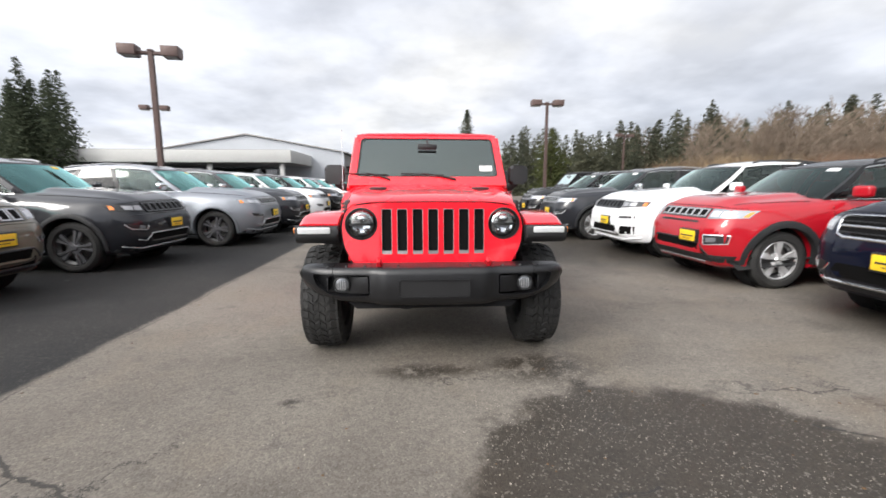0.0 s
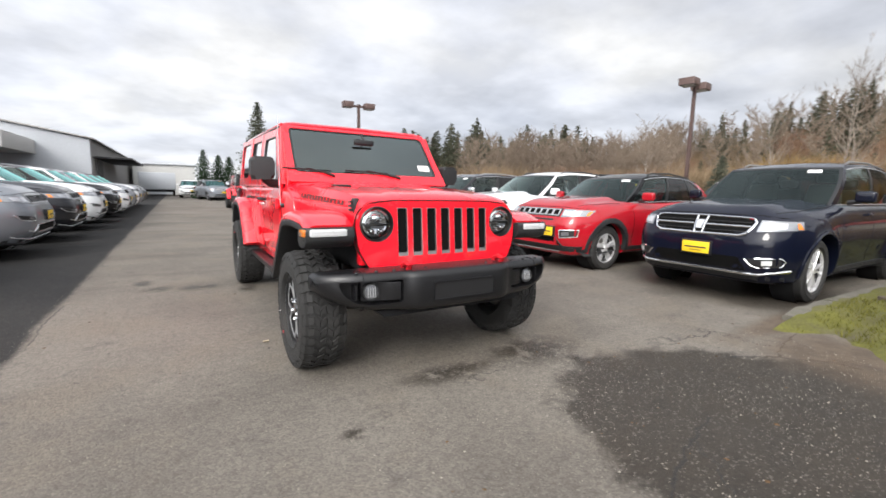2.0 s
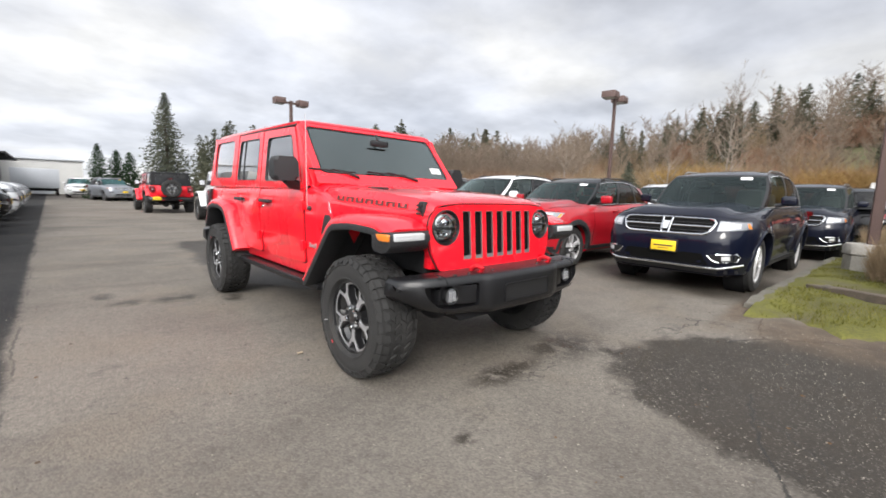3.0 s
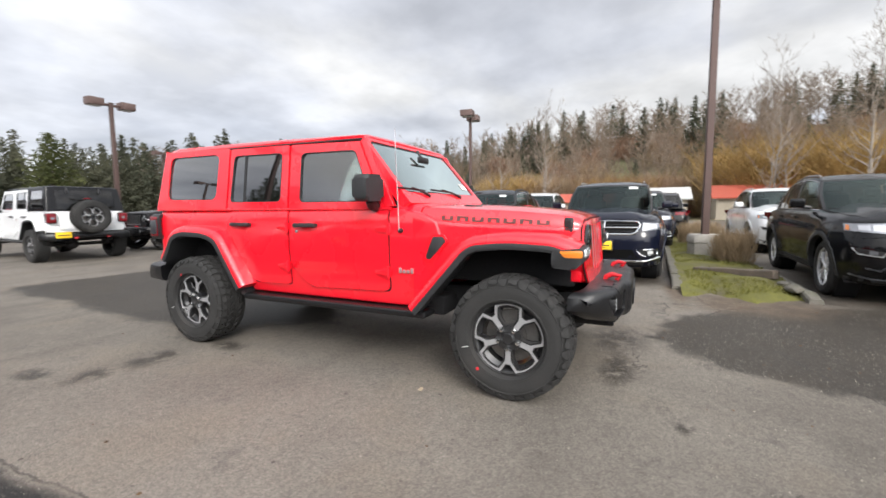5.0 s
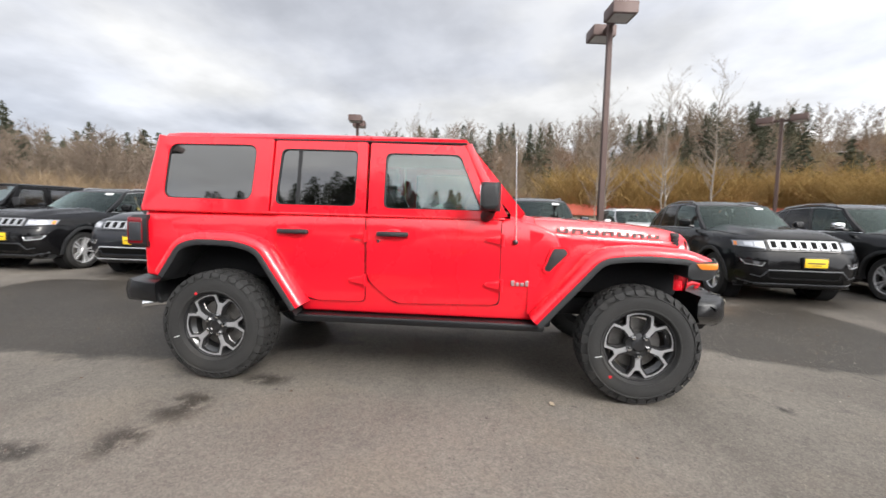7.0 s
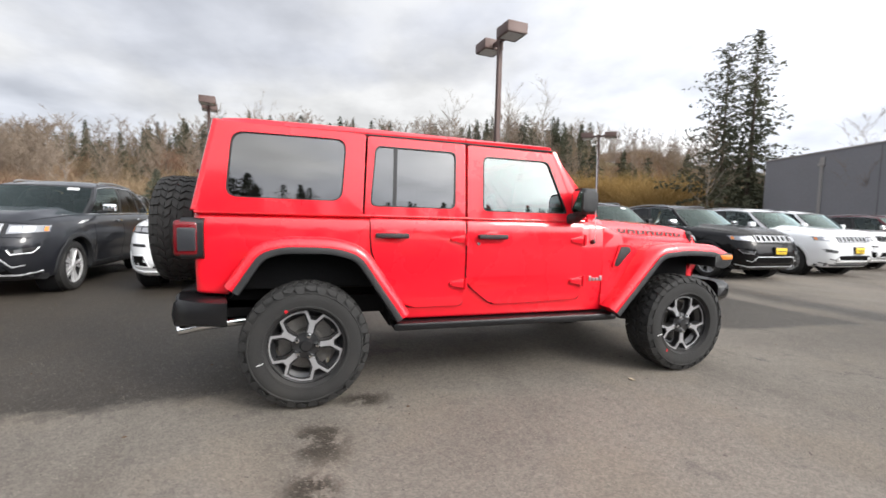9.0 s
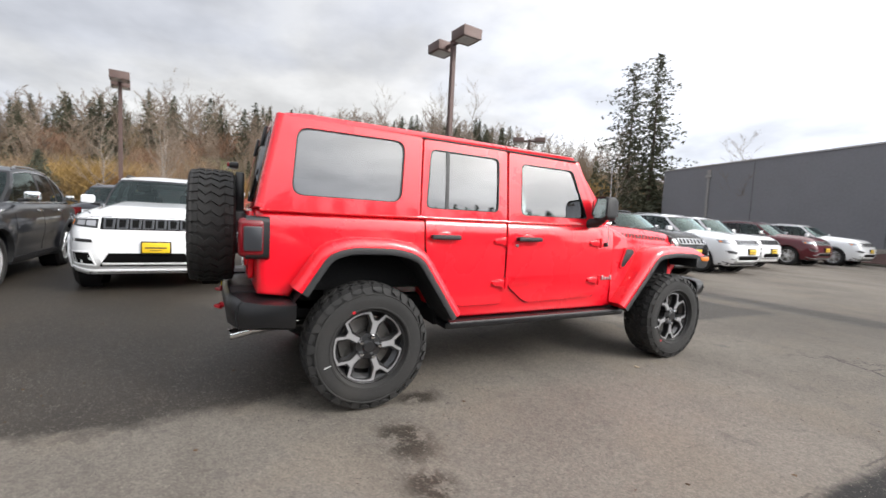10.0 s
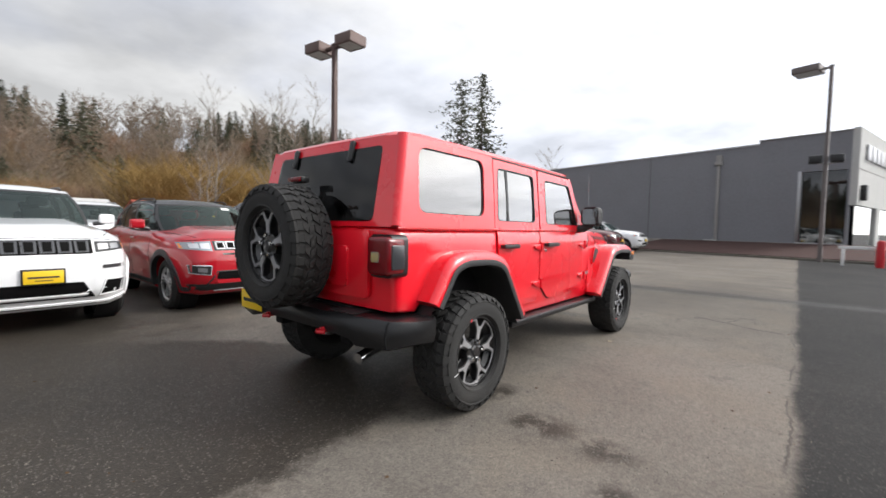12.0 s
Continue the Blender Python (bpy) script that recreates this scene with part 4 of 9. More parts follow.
        if full:
            for i in range(4):
                y0 = 0.862 - i * 0.033
                bm = boxm(min(s * 0.798, s * 0.806), max(s * 0.798, s * 0.806), y0 - 0.024, y0, 0.760, 0.760 + (0.040 if i in (0, 3) else 0.026), 0.003)
                part("badge", bm, BADGE, car, "small silver badge bar")

    # windscreen in its frame
    ws = lambda u, v, w: (u, 0.815 + (v - 1.29) * 0.84 - w, v + w * 0.7)
    bm = bmesh.new()
    oo = rounded([(-0.765, 1.262), (0.765, 1.262), (0.728, 1.795), (-0.728, 1.795)], [0.02, 0.02, 0.07, 0.07], 5)
    ii = rounded([(-0.698, 1.345), (0.698, 1.345), (0.680, 1.748), (-0.680, 1.748)], 0.045, 5)
    ring_panel(bm, oo, ii, ws, -0.05, 0.016)
    wf = part("windscreen_frame", bm, paint_mat, car)
    bm = bmesh.new()
    i2 = [(u * 0.972, 1.5465 + (v - 1.5465) * 0.955) for u, v in ii]
    ring_panel(bm, ii, i2, ws, 0.0, 0.010)
    part("windscreen_band", bm, TRIM, wf, "black ceramic border")
    bm = bmesh.new()
    prism(bm, i2, ws, 0.002, 0.007)
    part("windscreen", bm, GLASS_SCREEN, wf, "clear windscreen glass")
    for x0, x1 in ((-0.36, -0.60), (0.28, -0.06)):
        bm = bmesh.new()
        a = Vector((x0, 0.835, 1.305))
        tip = Vector(ws(x1, 1.372, 0.03))
        tube(bm, [a, a + Vector((-0.02, -0.02, 0.03)), tip.lerp(a, 0.55) + Vector((0, -0.01, 0.02)), tip], [0.014, 0.012, 0.008, 0.006], 6)
        tube(bm, [Vector(ws(x1 + 0.36 * (-1 if x1 > -1 else 1) * -0.6, 1.360, 0.02)), Vector(ws(x1 - 0.20, 1.372, 0.02))], 0.008, 6)
        part("wiper", bm, TRIM, wf, "black wiper arm and blade")
    if full:
        bm = bmesh.new()
        prism(bm, rrect(0.52, 0.645, 1.405, 1.462, 0.004, 1), ws, 0.010, 0.0115)
        tg = part("paper_tag", bm, PAPER, wf, "white paper tag behind the glass")
        for k in range(3):
            bm = bmesh.new()
            prism(bm, rrect(0.53, 0.63 - 0.02 * k, 1.448 - 0.013 * k, 1.453 - 0.013 * k, 0.001, 1), ws, 0.0118, 0.0124)
            part("print_line", bm, INK, tg)
    bm = boxm(-0.10, 0.10, 1.06, 1.08, 1.635, 1.69, 0.015)
    tube(bm, [(0, 1.07, 1.66), (0, 1.13, 1.75)], 0.012, 6)
    part("rear_view_mirror", bm, TRIM, car)

    # roof with panel seam and gutters
    def roof_ring(y, hw, z):
        return [(-hw, y, 1.765), (-hw - 0.004, y, 1.795), (-hw + 0.022, y, z - 0.022), (-hw + 0.10, y, z - 0.006), (0, y, z), (hw - 0.10, y, z - 0.006), (hw - 0.022, y, z - 0.022),
                (hw + 0.004, y, 1.795), (hw, y, 1.765)]
    bm = bmesh.new()
    loft(bm, [roof_ring(1.205, 0.715, 1.800), roof_ring(1.225, 0.726, 1.818), roof_ring(1.30, 0.729, 1.826), roof_ring(1.905, 0.731, 1.838)])
    part("front_roof_panel", bm, roof_mat, car)
    bm = bmesh.new()
    loft(bm, [roof_ring(1.913, 0.731, 1.838), roof_ring(2.6, 0.733, 1.848), roof_ring(3.38, 0.732, 1.852), roof_ring(3.50, 0.726, 1.845), roof_ring(3.545, 0.713, 1.832), roof_ring(3.566, 0.688, 1.812)])
    part("rear_roof_panel", bm, roof_mat, car)
    bm = bmesh.new()
    box(bm, -0.72, 0.72, 1.20, 3.53, 1.750, 1.762)
    part("headliner", bm, SEAT, car)
    for s in (-1, 1):
        bm = bmesh.new()
        tube(bm, [(s * 0.745, 1.20, 1.762), (s * 0.746, 2.2, 1.774), (s * 0.745, 3.48, 1.788)], 0.0075, 6)
        part("roof_gutter", bm, TRIM, car, "dark gutter line under the roof")
        bm = bmesh.new()
        prism(bm, [(0.985, 1.24), (1.22, 1.765), (1.17, 1.765), (0.90, 1.25)], lambda u, v, w: (s * (tumble(v) + w), u, v), -0.05, 0.004, 0.006)
        part("pillar", bm, paint_mat, car)

    # tailgate wall with rear window, hinges and swing gate
    rear = lambda u, v, w: (u, 3.672 - max(0, v - 1.242) * 0.208 + w, v)
    bm = bmesh.new()
    oo = rounded([(-0.775, 1.242), (0.775, 1.242), (0.712, 1.80), (-0.712, 1.80)], [0.01, 0.01, 0.05, 0.05], 5)
    ii = rounded([(-0.605, 1.275), (0.605, 1.275), (0.585, 1.745), (-0.585, 1.745)], 0.04, 5)
    ring_panel(bm, oo, ii, rear, -0.05, 0.012)
    rf = part("rear_frame", bm, roof_mat, car)
    for s in (-1, 1):
        bm = bmesh.new()
        tube(bm, [(s * 0.768, 3.638, 1.243), (s * 0.738, 3.581, 1.52), (s * 0.708, 3.523, 1.80)], 0.0455, 24)
        part("corner_pillar", bm, roof_mat, rf)
    bm = bmesh.new()
    prism(bm, [(u * 0.995, v) for u, v in ii], rear, -0.006, 0.014, 0.003)
    part("rear_window_glass", bm, GLASS_TINT, rf, "dark tinted rear glass")
    for x in (-0.30, 0.36):
        bm = bmesh.new()
        prism(bm, rrect(x - 0.022, x + 0.022, 1.66, 1.80, 0.015), rear, 0.016, 0.04, 0.008)
        part("glass_hinge", bm, TRIM, rf, "black rear glass hinge")
    bm = bmesh.new()
    prism(bm, rounded([(-0.585, 0.80), (0.585, 0.80), (0.59, 1.225), (-0.59, 1.225)], 0.04), lambda u, v, w: (u, 3.668 + w, v), 0.0, 0.030, 0.012)
    gate = part("tailgate", bm, paint_mat, car)
    bm = bmesh.new()
    prism(bm, rounded([(-0.40, 0.86), (0.40, 0.86), (0.40, 1.12), (-0.40, 1.12)], 0.03), lambda u, v, w: (u, 3.69 + w, v), 0.0, 0.02, 0.012)
    part("gate_stamping", bm, paint_mat, gate)
    bm = boxm(-0.20, 0.26, 3.69, 3.80, 0.92, 1.22, 0.03)
    box(bm, 0.0, 0.06, 3.70, 3.76, 1.20, 1.50, 0.01)
    part("spare_carrier", bm, TRIM, gate, "black spare wheel carrier")
    add_wheel(car, wheels, 0.03, 3.905, 1.105, steer=-90, name="spare_wheel")
    bm = boxm(-0.035, 0.115, 3.74, 3.80, 1.525, 1.565, 0.008)
    bl = part("brake_lamp_arm", bm, TRIM, gate)
    bm = boxm(-0.03, 0.11, 3.798, 3.815, 1.53, 1.56, 0.004)
    part("high_brake_lamp", bm, LENS_RED, bl, "red high brake lamp")
    for s in (-1, 1):
        bm = bmesh.new()
        prism(bm, rrect(0.655, 0.838, 0.965, 1.185, 0.03, 4), lambda u, v, w: (s * u, w, v), 3.625, 3.765, 0.022, 3)
        tl = part("tail_lamp", bm, LENS_RED, car, "square tail lamp with red lens")
        bm = bmesh.new()
        prism(bm, rrect(3.640, 3.738, 1.000, 1.140, 0.01), SIDE(s), 0.825, 0.846, 0.006)
        part("smoked_cover", bm, COVER, tl, "dark grey side cover")
        bm = bmesh.new()
        ring_panel(bm, rrect(0.640, 0.833, 0.950, 1.198, 0.035, 4), rrect(0.668, 0.815, 0.98, 1.17, 0.03, 4), lambda u, v, w: (s * u, w, v), 3.60, 3.725)
        part("lamp_housing", bm, TRIM, tl, "black lamp housing")
        bm = bmesh.new()
        prism(bm, rrect(0.70, 0.765, 1.04, 1.10, 0.01), lambda u, v, w: (s * u, w, v), 3.762, 3.769)
        part("reversing_lens", bm, LENS_WHITE, tl, "pale reversing lens")

    # rear bumper with corner caps
    bm = bmesh.new()
    ring = lambda x, y0, y1, z0, z1: [(x, y0, z0), (x, y1, z0 + 0.02), (x, y1 + 0.012, (z0 + z1) / 2), (x, y1, z1 - 0.02), (x, y1 - 0.02, z1), (x, y0, z1)]
    half = [(0.935, 3.46, 3.53, 0.60, 0.695), (0.915, 3.46, 3.66, 0.555, 0.705), (0.84, 3.48, 3.755, 0.53, 0.71), (0.62, 3.55, 3.81, 0.525, 0.715), (0.56, 3.55, 3.815, 0.56, 0.715), (0.30, 3.55, 3.825, 0.575, 0.71)]
    loft(bm, [ring(-x, *r) for x, *r in half] + [ring(x, *r) for x, *r in half[::-1]])
    rb = part("rear_bumper", bm, BUMPER, car, "black plastic rear bumper")
    for s in (-1, 1):
        bm = bmesh.new()
        loft(bm, [ring(s * x, *r) for x, *r in ((0.828, 3.5, 3.766, 0.535, 0.708), (0.836, 3.5, 3.764, 0.535, 0.708))])
        part("cap_seam", bm, UNDER, rb)
        bm = bmesh.new()
        prism(bm, rrect(0.34, 0.56, 0.715, 0.722, 0.003, 1), lambda u, v, w: (s * u, w, v), 3.62, 3.79)
        part("step_pad", bm, PLASTIC, rb)
        bm = boxm(s * 0.33 - 0.012, s * 0.33 + 0.012, 3.78, 3.855, 0.580, 0.615, 0.008)
        tube(bm, [(s * 0.33 - 0.04, 3.845, 0.590), (s * 0.33, 3.875, 0.590), (s * 0.33 + 0.04, 3.845, 0.590)], 0.012, 8)
        part("tow_hook", bm, HOOK, rb, "red tow hook")
    bm = boxm(0.42, 0.73, 3.835, 3.845, 0.60, 0.74, 0.004)
    lp = part("dealer_plate", bm, YELLOW, rb, "yellow plate with dark printing")
    bm = boxm(0.46, 0.69, 3.844, 3.848, 0.655, 0.680)
    part("print_line", bm, INK, lp)

    # front bumper: one moulded bar with pockets in its wings, fog lamps
    bf = lambda x: table([(0.0, -0.703), (0.30, -0.702), (0.345, -0.695), (0.405, -0.664), (0.62, -0.645), (0.78, -0.602), (0.87, -0.535), (0.915, -0.475)], abs(x))
    b0 = lambda x: table([(0.0, 0.482), (0.36, 0.486), (0.62, 0.505), (0.76, 0.540), (0.87, 0.590), (0.915, 0.620)], abs(x))
    b1 = lambda x: table([(0.0, 0.738), (0.80, 0.735), (0.89, 0.722), (0.915, 0.695)], abs(x))

    def bring(x):
        yf, z0, z1, yb = bf(x), b0(x), b1(x), table([(0.0, -0.46), (0.80, -0.44), (0.915, -0.36)], abs(x))
        return [(x, yb, z0), (x, yf + 0.060, z0), (x, yf + 0.028, z0 + 0.008), (x, yf + 0.008, z0 + 0.030), (x, yf, z0 + 0.060), (x, yf, z1 - 0.042),
                (x, yf + 0.008, z1 - 0.018), (x, yf + 0.024, z1 - 0.004), (x, yf + 0.045, z1), (x, yb, z1)]
    bm = bmesh.new()
    xs = [0.15, 0.30, 0.345, 0.375, 0.405, 0.44, 0.53, 0.62, 0.70, 0.78, 0.83, 0.87, 0.895, 0.915]
    loft(bm, [bring(x) for x in [-q for q in xs[::-1]] + [0.0] + xs])
    shell = finish("front_bumper", outward(bm), BUMPER)
    cuts = []
    for s in (-1, 1):
        bm = bmesh.new()
        prism(bm, rounded([(0.425, 0.550), (0.62, 0.546), (0.71, 0.562), (0.785, 0.622), (0.805, 0.688), (0.425, 0.690)], 0.022), lambda u, v, w: (s * u, (u - 0.425) * 0.16 + w, v), -0.80, -0.580)
        cuts.append(finish("pocket", outward(bm), BUMPER, 0))
    shell = boolean_cut(shell, cuts)
    shell.materials.clear()
    shell.materials.append(BUMPER)
    fb = share("front_bumper", shell, car, label="black steel-look front bumper")
    bm = bmesh.new()
    ring_panel(bm, rrect(-0.235, 0.235, 0.545, 0.665, 0.02), rrect(-0.226, 0.226, 0.554, 0.656, 0.016), lambda u, v, w: (u, -0.707 + w, v), -0.005, 0.012)
    part("centre_panel_edge", bm, BUMPER, fb)
    bm = bmesh.new()
    prism(bm, rrect(-0.226, 0.226, 0.554, 0.656, 0.016), lambda u, v, w: (u, -0.706 + w, v), -0.0015, 0.01)
    part("centre_panel", bm, TRIM, fb)
    bm = bmesh.new()
    prism(bm, [(-0.52, 0.448), (0.52, 0.448), (0.58, 0.50), (0.40, 0.52), (-0.40, 0.52), (-0.58, 0.50)], lambda u, v, w: (u, w, v), -0.60, -0.30, 0.01)
    part("skid_plate", bm, UNDER, fb)
    for s in (-1, 1):
        # fog lamp housing: a block that slopes back to the lamp
        bm = bmesh.new()
        prism(bm, [(0.432, bf(0.432) + 0.080), (0.436, bf(0.436) + 0.014), (0.500, bf(0.50) + 0.012), (0.570, bf(0.57) + 0.055), (0.665, bf(0.665) + 0.058), (0.672, bf(0.67) + 0.080)], lambda u, v, w: (s * u, v, w), 0.563, 0.676, 0.006)
        pod = part("fog_pod", bm, BUMPER, fb)
        part("pocket_vane", boxm(min(s * 0.700, s * 0.708), max(s * 0.700, s * 0.708), bf(0.70) + 0.012, bf(0.70) + 0.09, 0.575, 0.665, 0.003), BUMPER, fb)
        bm = bmesh.new()
        tube(bm, [(s * 0.668, bf(0.668) + d, z) for d, z in ((0.10, 0.7365), (0.046, 0.7365), (0.022, 0.731), (0.004, 0.712), (-0.001, 0.694))], 0.003, 5)
        part("bumper_seam", bm, UNDER, fb)
        bm = bmesh.new()
        tube(bm, [(s * 0.668, bf(0.668) + d, z) for d, z in ((-0.001, 0.549), (0.006, 0.532), (0.028, 0.514), (0.06, 0.507))], 0.003, 5)
        part("bumper_seam", bm, UNDER, fb)
        bm = bmesh.new()
        put = lambda h, a, b: (s * 0.612 + a, bf(0.612) + 0.036 - h, 0.618 + b)
        lathe(bm, [(0.054, -0.03), (0.054, 0.006), (0.048, 0.008), (0.044, 0.002)], 28, put)
        fog = part("fog_lamp", bm, TRIM, pod, "round fog lamp")
        bm = bmesh.new()
        lathe(bm, [(0.044, 0.0), (0.03, 0.006), (0.0, 0.008)], 24, put)
        part("fog_lens", bm, FOG, fog, "ribbed fog lamp glass")
        for q in (-0.022, -0.008, 0.008, 0.022):
            part("lens_rib", boxm(s * 0.612 + q - 0.002, s * 0.612 + q + 0.002, bf(0.612) + 0.0255, bf(0.612) + 0.034, 0.618 - 0.030, 0.618 + 0.030), SATIN, fog)
        bm = bmesh.new()
        tube(bm, [(s * 0.365, -0.60, 0.730), (s * 0.365, -0.625, 0.762), (s * 0.365, -0.575, 0.772), (s * 0.365, -0.535, 0.752), (s * 0.365, -0.53, 0.730)], 0.018, 8)
        part("tow_hook", bm, HOOK, fb, "red tow hook")
        for x in (0.24, 0.46, 0.58, 0.70):
            bm = bmesh.new()
            lathe(bm, [(0.0, 0.008), (0.009, 0.008), (0.011, 0.0)], 8, lambda h, a, b, x=x: (s * x + a, -0.60 + b, 0.736 + h))
            part("bolt", bm, STEEL, fb)
        # red body horn behind the bumper
        bm = boxm(min(s * 0.53, s * 0.60), max(s * 0.53, s * 0.60), -0.40, -0.33, 0.74, 0.86, 0.01)
        part("inner_fender", bm, paint_mat, car)

    # antenna
    if full:
        bm = bmesh.new()
        lathe(bm, [(0.0, 0.03), (0.012, 0.028), (0.018, 0.012), (0.02, 0.0)], 14, lambda h, a, b: (-0.798 - h, 0.84 + a, 1.072 + b))
        ab = part("antenna_base", bm, TRIM, car)
        bm = bmesh.new()
        tube(bm, [(-0.822, 0.84, 1.07), (-0.828, 0.84, 1.12), (-0.826, 0.86, 1.80)], [0.006, 0.004, 0.0025], 6)
        part("antenna", bm, SATIN, ab, "thin whip antenna")

    # cabin
    bm = boxm(-0.72, 0.72, 0.92, 1.20, 1.22, 1.34, 0.04)
    part("dashboard", bm, SEAT, car)
    for x in (-0.36, 0.36):
        for y, zt in ((1.86, 1.48), (2.72, 1.44)):
            bm = bmesh.new()
            loft(bm, [[(x + dx, y + dy, 1.0) for dx, dy in ((-0.24, -0.08), (0.24, -0.08), (0.24, 0.06), (-0.24, 0.06))],
                      [(x + dx, y + 0.05 + dy, 1.30) for dx, dy in ((-0.24, -0.08), (0.24, -0.08), (0.24, 0.06), (-0.24, 0.06))],
                      [(x + dx, y + 0.10 + dy, zt) for dx, dy in ((-0.18, -0.06), (0.18, -0.06), (0.18, 0.05), (-0.18, 0.05))]])
            bmesh.ops.bevel(bm, geom=bm.edges[:], offset=0.03, segments=2, affect="EDGES")
            seat = part("seat_back", bm, SEAT, car)
            bm = boxm(x - 0.13, x + 0.13, y + 0.06, y + 0.16, zt + 0.03, zt + 0.20, 0.04)
            part("headrest", bm, SEAT, seat)
    bm = bmesh.new()
    lathe(bm, [(0.165, 0.0), (0.18, 0.012), (0.195, 0.0), (0.18, -0.012), (0.165, 0.0)], 24, lambda h, a, b: (0.37 + a, 1.28 + h * 0.8 - b * 0.35, 1.30 + b))
    part("steering_wheel", bm, TRIM, car)
    for s in (-1, 1):
        bm = bmesh.new()
        tube(bm, [(s * 0.62, 2.02, 1.2), (s * 0.60, 1.98, 1.70), (s * 0.60, 3.2, 1.70), (s * 0.64, 3.5, 1.25)], 0.035, 8)
        part("roll_bar", bm, SEAT, car, "padded roll bar")

    # wheels
    for y in (0.0, 3.008):
        w = add_wheel(car, wheels, -0.815, y, 0.402, spin=36 if y == 0 else 14)
        if full:
            bm = bmesh.new()
            a, r = (radians(173.6), 0.282) if y == 0 else (radians(41), 0.262)
            lathe(bm, [(0.0, 0.0025), (0.009, 0.002), (0.011, 0.0)], 12, lambda hh, p, q: (-0.1425 - hh, math.sin(a) * r + p, math.cos(a) * r + q))
            part("paint_dot", bm, HOOK, w, "small red balance dot on the side wall")
            a = radians(141) if y == 0 else radians(122)
            bm = bmesh.new()
            tube(bm, [(-0.1445, math.sin(a) * r2, math.cos(a) * r2) for r2 in (0.262, 0.285, 0.306)], 0.0022, 5)
            part("chalk_mark", bm, PAPER, w, "thin pale chalk line on the side wall")
        add_wheel(car, wheels, 0.815, y, 0.402, flip=True)
    return car


hero = off_roader(RED, "bright red four-door off-road wagon with black trim on asphalt")
hero.name = "off_road_wagon"


# ---- parked sport utility cars ----
from mathutils.bvhtree import BVHTree


LARGE = dict(W=1.94, fo=0.90, wb=2.915, ro=1.00, nose=1.03, cowl=1.235, belt=1.15, tail=1.17, roof=1.735, wsb=0.52, wst=1.30, rt=3.28, rb=3.74, R=0.378, clear=0.25, rw=0.66)
COMPACT = dict(W=1.83, fo=0.81, wb=2.636, ro=0.90, nose=1.00, cowl=1.165, belt=1.09, tail=1.15, roof=1.635, wsb=0.42, wst=1.16, rt=2.98, rb=3.38, R=0.355, clear=0.24, rw=0.62)
LONG = dict(W=1.93, fo=0.93, wb=3.042, ro=1.13, nose=1.02, cowl=1.19, belt=1.15, tail=1.17, roof=1.765, wsb=0.50, wst=1.26, rt=3.62, rb=4.02, R=0.385, clear=0.25, rw=0.67)
WHEEL_CHROME = wheel_meshes(0.378, 0.25, 0.262, False, "split")
WHEEL_BLACK = wheel_meshes(0.378, 0.25, 0.265, False, "black")
WHEEL_FIVE = wheel_meshes(0.360, 0.235, 0.240, False, "five")
SUV_CACHE = {}


